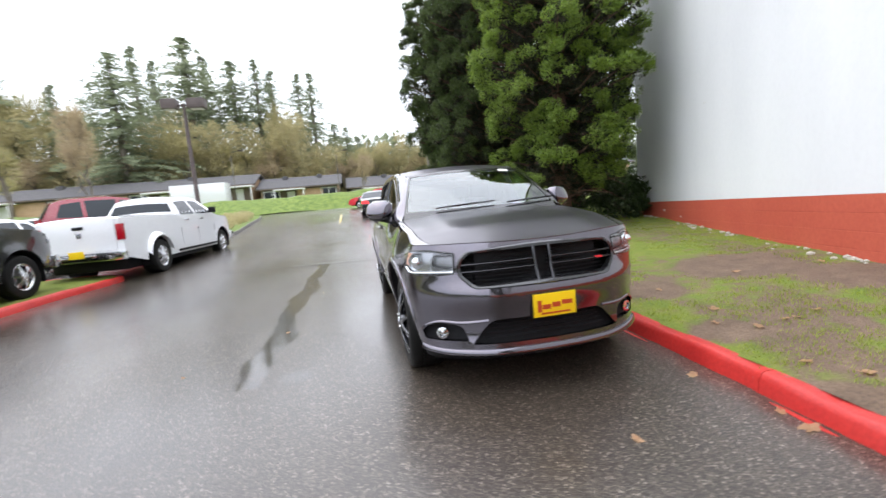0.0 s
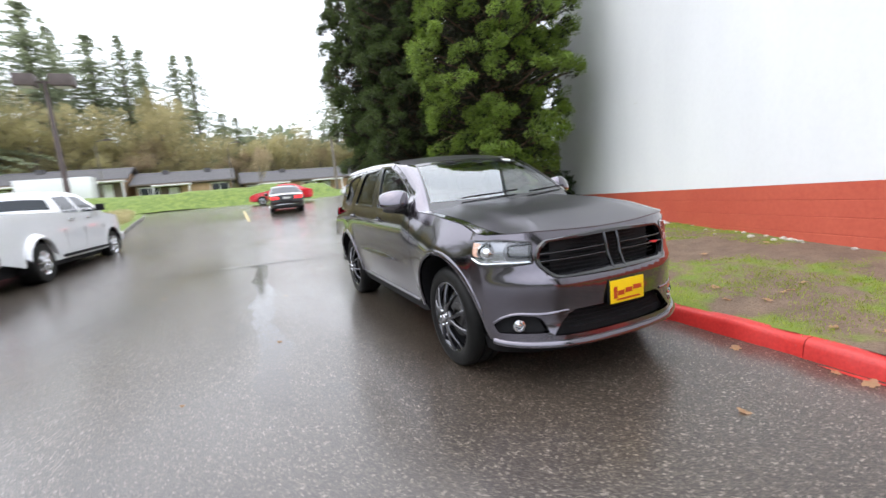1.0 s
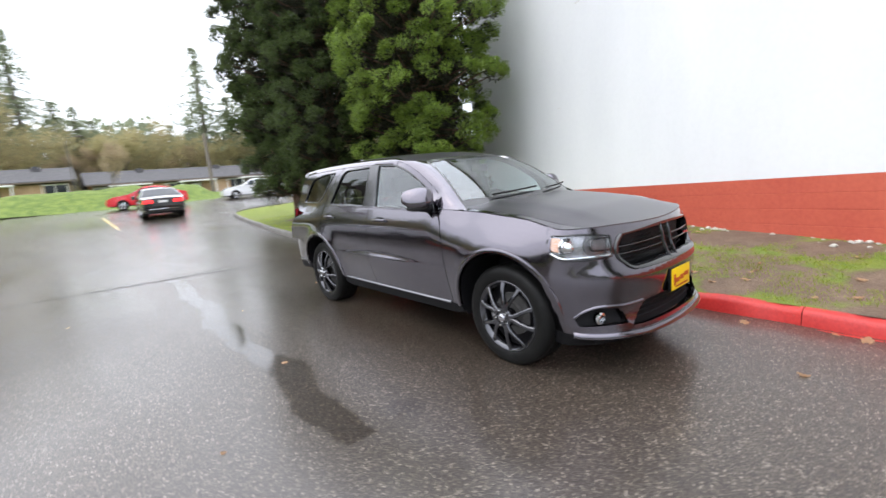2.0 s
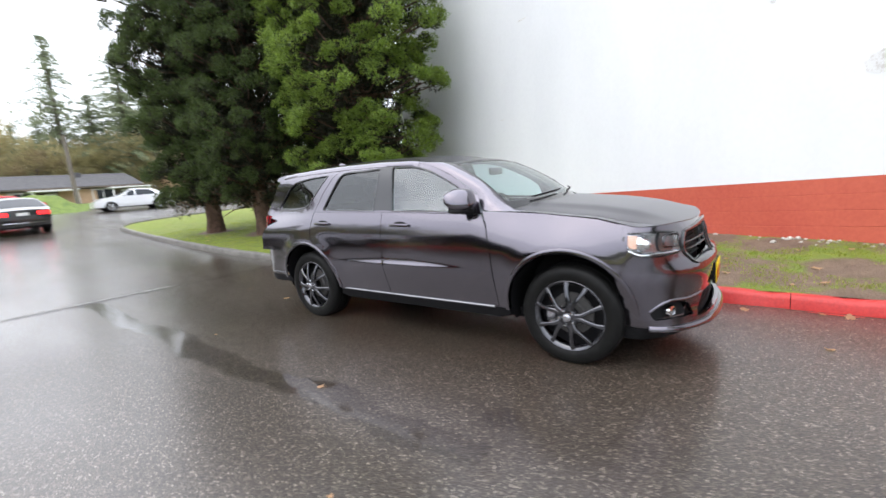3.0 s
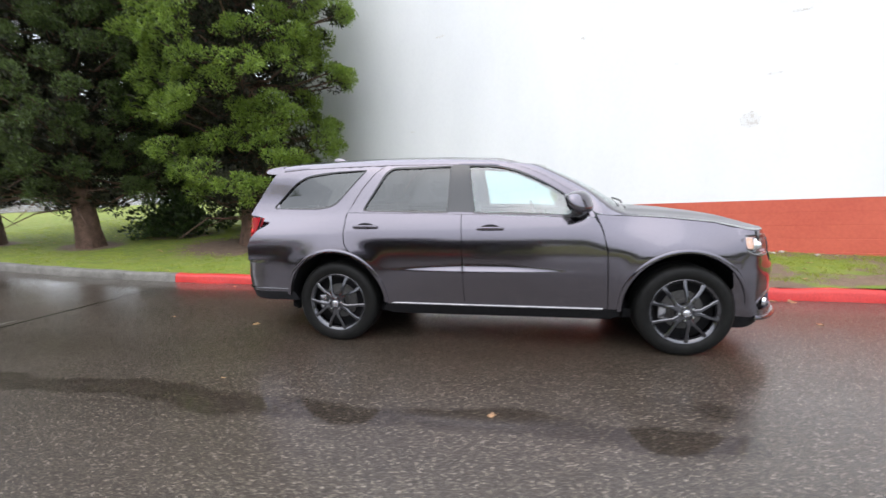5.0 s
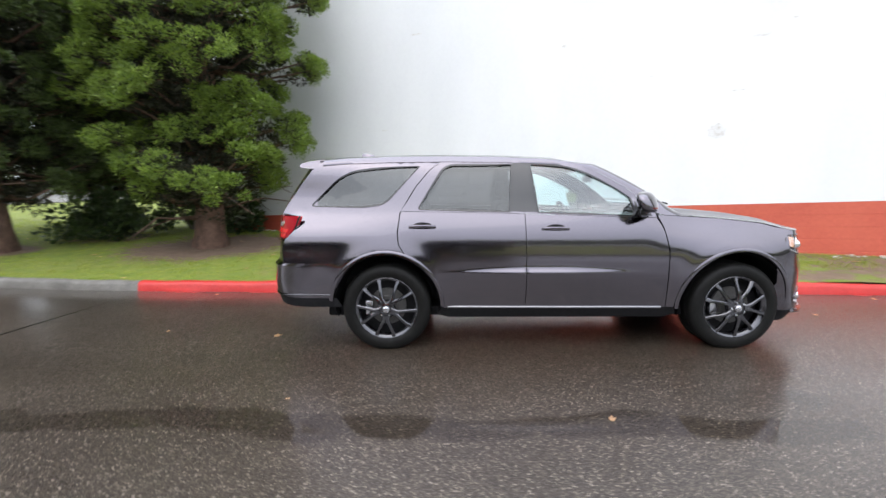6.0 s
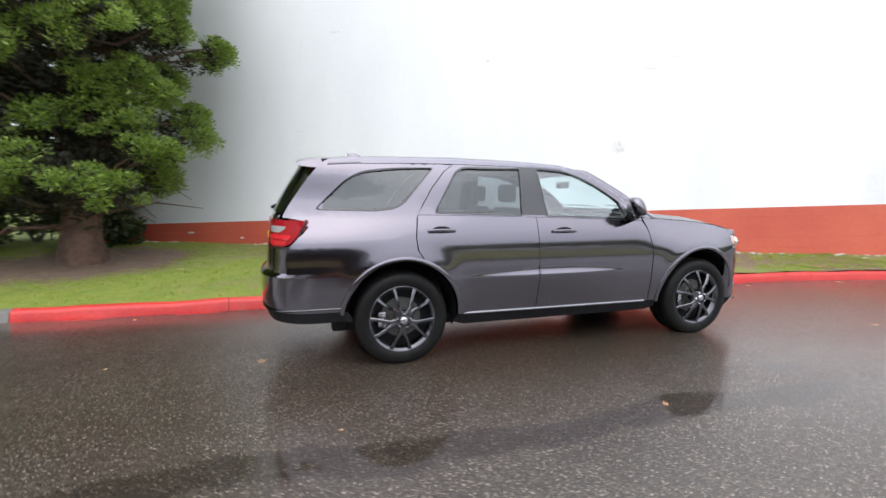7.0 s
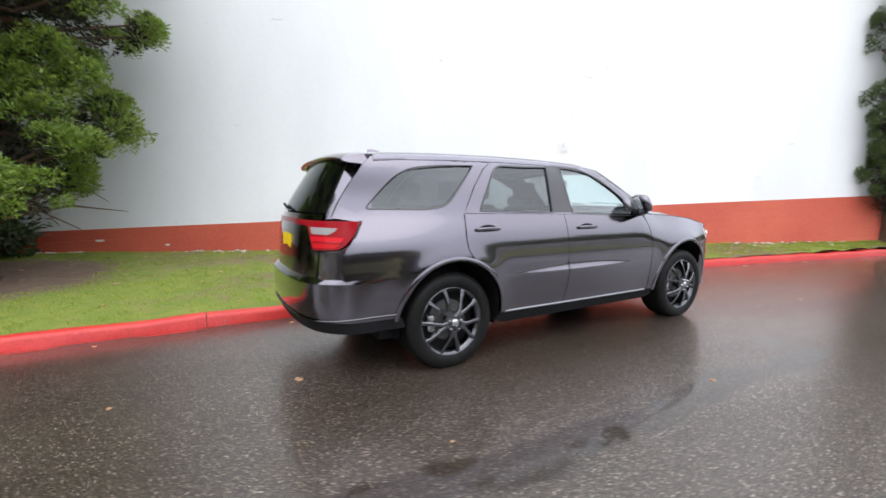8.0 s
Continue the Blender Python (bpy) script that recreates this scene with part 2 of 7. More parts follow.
WALL_WHITE, WALL_RED, KERB_RED = wall_white(), wall_red(), kerb_red()
CONCRETE = mottled("weathered_concrete", (0.075, 0.070, 0.060), (0.19, 0.18, 0.16), 0.6, 5, 0.5, 0.008)
PATCH_GREY = mottled("grey_repair_patch", (0.70, 0.71, 0.71), (0.76, 0.77, 0.77), 0.7, 10, 0.2, 0.003)


def flaked_paint():
    m = material("flaked_white_paint", (0.76, 0.77, 0.77), 0.7)
    n = Nodes(m)
    fleck = n.ramp(n.noise(16, 6, rough=0.65), (0.48, 0.0), (0.56, 1.0))
    n.to("Base Color", n.mix(fleck, (0.74, 0.745, 0.74), (0.60, 0.58, 0.55)))
    n.bump(fleck, 0.5, 0.004)
    return m


FLAKED = flaked_paint()


def lawn_material():
    m = material("patchy_lawn_soil", (0.05, 0.08, 0.02), 0.9)
    n = Nodes(m)
    bare, fine, mid = n.noise(0.62, 6, (1.7, 0.75, 1)), n.noise(45, 4), n.noise(5, 5)
    green = n.mix(0.5, n.ramp(fine, (0.3, (0.07, 0.115, 0.010)), (0.7, (0.20, 0.245, 0.028))), n.ramp(mid, (0.3, (0.085, 0.145, 0.012)), (0.7, (0.24, 0.245, 0.035))))
    soil = n.mix(0.5, n.ramp(fine, (0.3, (0.07, 0.045, 0.030)), (0.7, (0.22, 0.150, 0.098))), n.ramp(mid, (0.3, (0.085, 0.055, 0.037)), (0.7, (0.21, 0.145, 0.098))))
    cover = n.ramp(n.mix(0.35, bare, mid), (0.475, 0.0), (0.555, 1.0))
    # the lawn is closed beyond the first tree
    xyz = n.t.nodes.new("ShaderNodeSeparateXYZ")
    n.link(n.c, xyz.inputs[0])
    tenth = n.t.nodes.new("ShaderNodeMath")
    tenth.operation = "MULTIPLY"
    tenth.inputs[1].default_value = 0.1
    n.link(xyz.outputs["Y"], tenth.inputs[0])
    cover = n.mix(1.0, cover, n.ramp(tenth.outputs[0], (0.35, (1.0, 1.0, 1.0)), (0.6, (0.12, 0.12, 0.12))), "MULTIPLY")
    for x, y, r in ((5.3, 7.4, 1.9), (4.35, 10.9, 0.7), (3.95, 13.2, 0.6), (6.3, 10.3, 1.0), (4.2, 0.85, 0.95), (4.45, -0.3, 0.75), (2.75, 0.6, 0.55), (4.0, -1.3, 0.5), (2.45, -0.75, 0.42), (3.0, -1.9, 0.5), (2.1, -1.9, 0.45)):
        d = n.t.nodes.new("ShaderNodeVectorMath")
        d.operation = "DISTANCE"
        d.inputs[1].default_value = (x, y, 0.35)
        n.link(n.c, d.inputs[0])
        scaled = n.t.nodes.new("ShaderNodeMath")
        scaled.operation = "DIVIDE"
        scaled.inputs[1].default_value = r * 1.35
        n.link(d.outputs["Value"], scaled.inputs[0])
        ring = n.mix(0.35, n.ramp(scaled.outputs[0], (0.0, 1.0), (1.0, 0.0)), mid)
        cover = n.mix(1.0, cover, n.ramp(ring, (0.36, 0.0), (0.46, 1.0)), "LIGHTEN")
    n.to("Base Color", n.mix(cover, green, soil))
    n.bump(fine, 0.8, 0.02)
    return m


LAWN = lawn_material()
GRASS_BLADE = leaf_material("grass_blades", (0.12, 0.19, 0.018), (0.30, 0.36, 0.045), 0.5)
VERGE = mottled("overgrown_green_bank", (0.06, 0.11, 0.015), (0.20, 0.26, 0.05), 0.9, 2.5, 0.9, 0.08)
NEEDLES = leaf_material("yellow_green_conifer_sprays", (0.026, 0.064, 0.011), (0.265, 0.375, 0.055), 0.5, 0.25)
DARK_NEEDLES = leaf_material("dark_conifer_sprays", (0.012, 0.028, 0.007), (0.100, 0.146, 0.032), 0.5, 0.2)
# old brown needles, darkened further to carry the shade inside the crown
SHADE_DARK_INNER_NEEDLES = leaf_material("shade_darkened_inner_sprays", (0.014, 0.015, 0.008), (0.040, 0.042, 0.018), 0.7, 0.1)
SHRUB_LEAF = leaf_material("shrub_leaves", (0.010, 0.024, 0.007), (0.06, 0.10, 0.025), 0.5, 0.2)
# fir green washed pale: the misty air of the distance is in the colour
HAZED_FIR_NEEDLE = leaf_material("haze_paled_fir_needles", (0.11, 0.145, 0.085), (0.25, 0.28, 0.17))
# brush tones, likewise lifted paler for distance haze
BRUSH = leaf_material("bare_spring_brush", (0.25, 0.205, 0.115), (0.44, 0.39, 0.20))
BUD_LEAF = leaf_material("spring_buds", (0.21, 0.185, 0.085), (0.38, 0.34, 0.16))
TWIGS = leaf_material("bare_twigs", (0.25, 0.19, 0.11), (0.40, 0.32, 0.20))
BARK = mottled("reddish_fibrous_bark", (0.06, 0.035, 0.024), (0.20, 0.12, 0.085), 0.9, 7, 0.9, 0.03)
GREY_BARK = mottled("grey_bark", (0.10, 0.085, 0.07), (0.24, 0.21, 0.17), 0.9, 7, 0.8, 0.03)
ROOF = mottled("grey_shingle", (0.045, 0.045, 0.05), (0.095, 0.09, 0.09), 0.8, 3, 0.4, 0.02)
TAN_WALL = mottled("tan_stucco", (0.42, 0.27, 0.16), (0.54, 0.37, 0.23), 0.8, 3, 0.2, 0.01)
DARK_WALL = mottled("brown_siding", (0.10, 0.075, 0.06), (0.17, 0.13, 0.10), 0.8, 3, 0.3, 0.01)
WHITE_TRIM = material("white_trim", (0.72, 0.72, 0.70), 0.5)
DARK_GLASS = material("dark_window_glass", (0.02, 0.025, 0.03), 0.08, Specular_IOR_Level=0.3)
LINE_WHITE = mottled("worn_white_line", (0.07, 0.07, 0.066), (0.30, 0.30, 0.28), 0.4, 9, 0.2, 0.002)
LINE_YELLOW = mottled("worn_yellow_line", (0.40, 0.30, 0.10), (0.60, 0.45, 0.15), 0.4, 9, 0.2, 0.002)
TAR = material("crack_sealer", (0.012, 0.012, 0.012), 0.25)
DRY_LEAF = leaf_material("fallen_leaves", (0.30, 0.16, 0.08), (0.50, 0.32, 0.18), 0.6)
RUST = mottled("brown_lamp_metal", (0.065, 0.050, 0.045), (0.11, 0.085, 0.078), 0.6, 5, 0.1, 0.002)


# ---- building helpers ----
def thing(name, at=(0, 0, 0), label="", category="", group="", kind="", turn=0.0):
    ob = new(name)
    ob.matrix_world = pose(*at, 0, 0, turn)
    return tagged(ob, label, category, group, kind)


def mesh_from(name, verts, faces, mat, smooth=False):
    me = bpy.data.meshes.new(name)
    me.from_pydata([tuple(v) for v in verts], [], [tuple(f) for f in faces])
    if mat:
        me.materials.append(mat)
    if smooth:
        me.polygons.foreach_set("use_smooth", [True] * len(me.polygons))
    me.update()
    return me


def part(name, bm, mat, parent=None, label="", smooth=True, angle=None):
    """Links a bmesh as one mesh object under a thing or a part."""
    bmesh.ops.recalc_face_normals(bm, faces=bm.faces)
    me = bpy.data.meshes.new(name)
    bm.to_mesh(me)
    bm.free()
    me.materials.append(mat)
    me.polygons.foreach_set("use_smooth", [smooth] * len(me.polygons))
    if smooth:
        me.set_sharp_from_angle(angle=radians(angle or 50))
    ob = new(name, me)
    if parent:
        ob.parent = parent
    return tagged(ob, label)


def shared(name, me, parent, m=None, label=""):
    ob = new(name, me)
    ob.parent = parent
    if m is not None:
        ob.matrix_local = m
    return tagged(ob, label)


def box(bm, lo, hi, bevel=0.0, m=None):
    made = bmesh.ops.create_cube(bm, size=1.0)["verts"]
    size, mid = Vector(hi) - Vector(lo), (Vector(hi) + Vector(lo)) / 2
    for v in made:
        v.co = Vector((v.co.x * size.x, v.co.y * size.y, v.co.z * size.z)) + mid
    if bevel:
        edges = list({e for v in made for e in v.link_edges})
        made = list({v for f in bmesh.ops.bevel(bm, geom=edges, offset=bevel, segments=2, affect="EDGES", profile=0.6)["faces"] for v in f.verts} | {v for v in made if v.is_valid})
    if m is not None:
        bmesh.ops.transform(bm, matrix=m, verts=made)
    return made


def box_bm(lo, hi, bevel=0.0):
    bm = bmesh.new()
    box(bm, lo, hi, bevel)
    return bm


def lathe(bm, profile, steps=40, axis="x"):
    """Turns (radius, along) points round the x or z axis."""
    rings = []
    for i in range(steps):
        a = 2 * math.pi * i / steps
        c, s = math.cos(a), math.sin(a)
        rings.append([bm.verts.new((h, r * c, r * s) if axis == "x" else (r * c, r * s, h)) for r, h in profile])
    for i in range(steps):
        for j in range(len(profile) - 1):
            bm.faces.new((rings[i][j], rings[i][j + 1], rings[(i + 1) % steps][j + 1], rings[(i + 1) % steps][j]))
    return bm


def tube(bm, points, radii, sides=8):
    """A tapering tube along points."""
    points = [Vector(p) for p in points]
    rings = []
    for i, p in enumerate(points):
        d = (points[min(i + 1, len(points) - 1)] - points[max(i - 1, 0)]).normalized()
        a = d.orthogonal().normalized() if abs(d.z) > 0.95 else d.cross(Vector((0, 0, 1))).normalized()
        b = d.cross(a)
        r = radii[i] if isinstance(radii, (list, tuple)) else radii
        rings.append([bm.verts.new(p + r * (math.cos(2 * math.pi * k / sides) * a + math.sin(2 * math.pi * k / sides) * b)) for k in range(sides)])
    for lower, upper in zip(rings, rings[1:]):
        for k in range(sides):
            bm.faces.new((lower[k], lower[(k + 1) % sides], upper[(k + 1) % sides], upper[k]))
    bm.faces.new(rings[0][::-1])
    bm.faces.new(rings[-1])
    return bm


def spline(points, n=8):
    """A smooth open curve through points."""
    p = [np.array(q, float) for q in points]
    p = [2 * p[0] - p[1]] + p + [2 * p[-1] - p[-2]]
    out = []
    for i in range(1, len(p) - 2):
        for k in range(n):
            t = k / n
            out.append(0.5 * (2 * p[i] + (p[i + 1] - p[i - 1]) * t + (2 * p[i - 1] - 5 * p[i] + 4 * p[i + 1] - p[i + 2]) * t * t + (3 * p[i] - p[i - 1] - 3 * p[i + 1] + p[i + 2]) * t ** 3))
    out.append(p[-2])
    return [tuple(q) for q in out]


def rounded(poly, r, n=5):
    """The polygon with its corners rounded; r: one radius or one a corner."""
    out = []
    k = len(poly)
    for i in range(k):
        a, b, c = Vector(poly[i - 1]), Vector(poly[i]), Vector(poly[(i + 1) % k])
        rad = r[i] if isinstance(r, (list, tuple)) else r
        if rad <= 0:
            out.append(tuple(b))
            continue
        d1, d2 = (a - b), (c - b)
        cut = min(rad, d1.length * 0.45, d2.length * 0.45)
        s, e = b + d1.normalized() * cut, b + d2.normalized() * cut
        for j in range(n + 1):
            t = j / n
            out.append(tuple((1 - t) ** 2 * s + 2 * t * (1 - t) * b + t * t * e))
    return out


def dense(poly, step, closed=True):
    out = []
    k = len(poly)
    for i in range(k if closed else k - 1):
        a, b = Vector(poly[i]), Vector(poly[(i + 1) % k])
        cuts = max(1, int((b - a).length / step))
        out += [tuple(a.lerp(b, j / cuts)) for j in range(cuts)]
    if not closed:
        out.append(tuple(poly[-1]))
    return out


def inside(poly, x, y):
    hit = False
    j = len(poly) - 1
    for i in range(len(poly)):
        (xi, yi), (xj, yj) = poly[i], poly[j]
        if (yi > y) != (yj > y) and x < (xj - xi) * (y - yi) / (yj - yi) + xi:
            hit = not hit
        j = i
    return hit


def near(poly, x, y):
    best = 1e9
    for i in range(len(poly)):
        (ax, ay), (bx, by) = poly[i - 1], poly[i]
        dx, dy = bx - ax, by - ay
        t = max(0, min(1, ((x - ax) * dx + (y - ay) * dy) / (dx * dx + dy * dy + 1e-12)))
        best = min(best, math.hypot(ax + t * dx - x, ay + t * dy - y))
    return best


from mathutils.geometry import delaunay_2d_cdt


def sheet(outline, lift, step=0.05, holes=(), fold=None, rows=()):
    """A bmesh over a flat outline with holes, lifted into space by lift(a, b). fold: a function that gives each rim point's turned-in place."""
    outline = dense(outline, step)
    holes = [dense(h, step) for h in holes]
    pts, edges = [], []
    for loop in [outline, *holes]:
        base = len(pts)
        pts += loop
        edges += [(base + i, base + (i + 1) % len(loop)) for i in range(len(loop))]
    lo = [min(p[i] for p in outline) for i in (0, 1)]
    hi = [max(p[i] for p in outline) for i in (0, 1)]
    for i in range(1, int((hi[0] - lo[0]) / step) + 1):
        for j in range(1, int((hi[1] - lo[1]) / step) + 1):
            a, b = lo[0] + i * step, lo[1] + (j + 0.5 * (i % 2)) * step
            if any(abs(b - r) < step * 0.35 for r in rows):
                continue
            if inside(outline, a, b) and near(outline, a, b) > step * 0.45 and not any(inside(h, a, b) or near(h, a, b) < step * 0.45 for h in holes):
                pts.append((a, b))
    for r in rows:
        for a in np.arange(lo[0], hi[0], step * 0.7):
            if inside(outline, a, r) and near(outline, a, r) > step * 0.2 and not any(inside(h, a, r) or near(h, a, r) < step * 0.2 for h in holes):
                pts.append((float(a), r))
    verts, _, faces, *_ = delaunay_2d_cdt([Vector(p) for p in pts], edges, [], 1, 1e-6)
    bm = bmesh.new()
    vs = [bm.verts.new(lift(v.x, v.y)) for v in verts]
    for f in faces:
        ca, cb = sum(verts[i].x for i in f) / 3, sum(verts[i].y for i in f) / 3
        if inside(outline, ca, cb) and not any(inside(h, ca, cb) for h in holes):
            try:
                bm.faces.new([vs[i] for i in f])
            except ValueError:
                pass
    for v in [v for v in bm.verts if not v.link_faces]:
        bm.verts.remove(v)
    if fold:
        rim = [e for e in bm.edges if len(e.link_faces) == 1]
        twin = {}
        for e in rim:
            for v in e.verts:
                if v not in twin:
                    twin[v] = bm.verts.new(fold(v.co))
        for e in rim:
            a, b = e.verts
            bm.faces.new((a, b, twin[b], twin[a]))
    return bm

WATER = material("standing_water", (0.012, 0.012, 0.013), 0.03, Coat_Weight=1.0)
STONE = mottled("pale_stone", (0.35, 0.33, 0.29), (0.6, 0.57, 0.5), 0.8, 20, 0.3, 0.003)


# ---- the ground ----
def rise(y):
    """The lot is level by the wall and climbs gently beyond it."""
    d = min(y, 60.0) - 7.0
    return 0.02 * (d + math.sqrt(d * d + 4.0))


def axis(fine_lo, fine_hi, step, far):
    vals = list(np.arange(fine_lo, fine_hi + 1e-6, step))
    lo, hi, d = fine_lo, fine_hi, step
    while hi < far:
        d *= 1.5
        lo, hi = lo - d, hi + d
        vals = [lo] + vals + [hi]
    return vals


def ground_sheet():
    xs, ys = axis(-20, 14, 1.0, 900), axis(-12, 60, 1.0, 900)
    verts = [(x, y, rise(y)) for y in ys for x in xs]
    w = len(xs)
    faces = [(j * w + i, j * w + i + 1, (j + 1) * w + i + 1, (j + 1) * w + i) for j in range(len(ys) - 1) for i in range(w - 1)]
    ob = new("ground", mesh_from("ground", verts, faces, ASPHALT, True))
    tagged(ob, "rain-wet grey asphalt of a car lot", "ground", kind="structure")


ground_sheet()

KERB_LINE = spline([(-0.9, -16.0), (0.05, -11.8), (0.74, -9.3), (1.42, -6.2), (1.86, -4.0), (2.0, -1.7), (2.06, 0.0), (2.12, 2.4), (2.18, 4.7), (2.16, 6.6), (2.17, 8.5), (2.32, 11.5), (2.62, 14.6), (2.95, 17.4), (3.5, 20.0), (4.9, 21.6), (8.0, 22.6), (14.0, 23.2), (30.0, 24.0)], 10)
LEFT_KERB = spline([(-5.2, -9.0), (-5.9, -2.0), (-6.2, 3.0), (-6.2, 4.8), (-6.08, 6.4), (-5.75, 7.7), (-5.95, 8.25), (-6.7, 8.5), (-9.0, 8.7)], 8)
BED_KERB = spline([(-11.5, 17.2), (-7.6, 17.0), (-6.3, 17.6), (-6.0, 19.0), (-6.5, 24.0), (-7.4, 32.5), (-9.0, 34.2), (-14.0, 35.0)], 8)
# the section of a kerb: out to the lawn side, and up
SECTION = [(0.0, -0.05), (0.012, 0.085), (0.03, 0.118), (0.05, 0.13), (0.118, 0.132), (0.131, 0.12), (0.135, -0.05)]


def kerb_run(line, lawn_right, wobble=0.006):
    """One stretch of kerb stone along a line."""
    bm = bmesh.new()
    rows = []
    for i, p in enumerate(line):
        a, b = line[max(i - 1, 0)], line[min(i + 1, len(line) - 1)]
        d = Vector((b[0] - a[0], b[1] - a[1])).normalized()
        side = Vector((d.y, -d.x)) * (1 if lawn_right else -1)
        z = rise(p[1])
        k = noise.noise((p[0] * 1.7, p[1] * 1.7, 3.0)) * wobble
        chip = max(0, noise.noise((p[0] * 3.1, p[1] * 3.1, 8.0)) - 0.22) * 0.09
        rows.append([bm.verts.new((p[0] + side.x * (u + (k + chip if v > 0 else 0)), p[1] + side.y * (u + (k + chip if v > 0 else 0)), z + v + (k - chip * 0.5 if v > 0 else 0))) for u, v in SECTION])
    for r, s in zip(rows, rows[1:]):
        for j in range(len(SECTION) - 1):
            bm.faces.new((r[j], r[j + 1], s[j + 1], s[j]))
    bm.faces.new(rows[0][::-1])
    bm.faces.new(rows[-1])
    return bm


def cut_line(line, lo, hi, step=0.12):
    """The stretch of a line between two lengths along it, evenly divided."""
    d = [0.0]
    for a, b in zip(line, line[1:]):
        d.append(d[-1] + math.dist(a, b))
    s = np.linspace(lo, min(hi, d[-1]), max(3, int((min(hi, d[-1]) - lo) / step)))
    return list(zip(np.interp(s, d, [p[0] for p in line]), np.interp(s, d, [p[1] for p in line]))), d[-1]


def length_at(line, y):
    d = 0.0
    for a, b in zip(line, line[1:]):
        if b[1] >= y:
            return d
        d += math.dist(a, b)
    return d


def kerb(name, line, lawn_right, paint_until, piece, first, label_paint, paint_from=0.0, joint=0.006):
    ob = thing(name, (0, 0, 0), "cast concrete kerb, partly painted red, along the lawn", "kerb", kind="structure")
    _, total = cut_line(line, 0, 1e9)
    marks = [0.0]
    x = first % piece
    while x < total:
        marks.append(x)
        x += piece
    marks.append(total)
    if paint_until is not None:
        marks = sorted(set(marks) | {paint_until, paint_from})
    for a, b in zip(marks, marks[1:]):
        if b - a < 0.05:
            continue
        run, _ = cut_line(line, a + joint / 2, b - joint / 2)
        red = paint_until is not None and paint_from - 0.01 <= a and b <= paint_until + 0.01
        part("kerb_stone", kerb_run(run, lawn_right, 0.02 if red else 0.012), KERB_RED if red else CONCRETE, ob, label_paint if red else "weathered grey concrete", True, 40)
    return ob


RED_END = length_at(KERB_LINE, 6.9)
kerb("kerb_1", KERB_LINE, True, RED_END, 3.05, length_at(KERB_LINE, 4.74), "worn, chipped red paint")
kerb("kerb_2", LEFT_KERB, False, 30.0, 3.0, 1.0, "worn red paint", length_at(LEFT_KERB, 3.0))
kerb("kerb_3", BED_KERB, True, None, 3.0, 1.0, "")

# ---- the wall and its building ----
WALL_A, WALL_B = 5.0, 0.4
WALL_LO, WALL_HI = -17.0, 8.6
wall_dir = Vector((WALL_B, 1.0, 0)).normalized()


def wall_point(y, v, out=0.0):
    """A place on the wall's face: y along it, v above the paint line, out in front of it."""
    return Vector((WALL_A + WALL_B * y - out * wall_dir.y, y + out * wall_dir.x, 1.02 - 0.04 * y + v))


def wall_slab(lo, hi, v0, v1, out, depth, r=0.0):
    bm = bmesh.new()
    vs = [bm.verts.new(wall_point(y, v, o)) for y in (lo, hi) for v in (v0, v1) for o in (out, out - depth)]
    for f in ((0, 1, 3, 2), (4, 6, 7, 5), (0, 2, 6, 4), (1, 5, 7, 3), (0, 4, 5, 1), (2, 3, 7, 6)):
        bm.faces.new([vs[i] for i in f])
    if r:
        bmesh.ops.bevel(bm, geom=[e for e in bm.edges], offset=r, segments=1, affect="EDGES")
    return bm


wall = thing("wall_east", (0, 0, 0), "tall white painted block wall with a red band along its foot", "wall", kind="structure")
COURSE = 0.2032
part("upper_wall", wall_slab(WALL_LO, WALL_HI, 0.0015, 8.12, 0.0, 0.2, 0.0015), WALL_WHITE, wall, "", False)
for k in range(8):
    hi_v = -k * COURSE
    part("course", wall_slab(WALL_LO, WALL_HI, hi_v - COURSE + 0.003, hi_v - 0.003, 0.002, 0.2, 0.004), WALL_RED, wall, "brick-red painted block course", False)
part("core", wall_slab(WALL_LO, WALL_HI - 0.02, 0.0, 8.1, -0.006, 0.25), WALL_WHITE, wall, "", False)
part("band_core", wall_slab(WALL_LO, WALL_HI - 0.02, -1.7, -0.001, -0.002, 0.25), WALL_RED, wall, "", False)
building = thing("building", (0, 0, 0), "plain white windowless building behind the lawn", "building", kind="structure")
part("side_wall", wall_slab(WALL_HI - 0.28, WALL_HI - 0.06, -1.7, 8.1, -0.26, 25.0), WALL_WHITE, building, "", False)
part("roof", wall_slab(WALL_LO, WALL_HI - 0.06, 8.13, 8.35, 0.08, 25.2), CONCRETE, building, "", False)

# ---- the lawns ----
def side_of_kerb(x, y):
    """How far into the lawn a place is, from the kerb towards the wall."""
    best = 1e9
    for p in KERB_LINE[::3]:
        best = min(best, (p[0] - x) ** 2 + (p[1] - y) ** 2)
    return math.sqrt(best)


def lawn_height(x, y):
    d = side_of_kerb(x, y)
    wall_gap = max(0.0, (WALL_A + WALL_B * y - x) / 1.077)
    k = d / (d + wall_gap + 0.01) if y < WALL_HI else min(1.0, d / 6.0)
    bumps = 0.02 * noise.noise((x * 0.9, y * 0.9, 0)) + 0.012 * noise.noise((x * 3, y * 3, 5))
    return rise(y) + 0.118 + 0.19 * k + bumps * min(1.0, d / 0.4) - 0.05 * max(0, min(1, (y - 6.5) / 2))


def offset_line(line, by):
    out = []
    for i, p in enumerate(line):
        a, b = line[max(i - 1, 0)], line[min(i + 1, len(line) - 1)]
        d = Vector((b[0] - a[0], b[1] - a[1])).normalized()
        out.append((p[0] + d.y * by, p[1] - d.x * by))
    return out


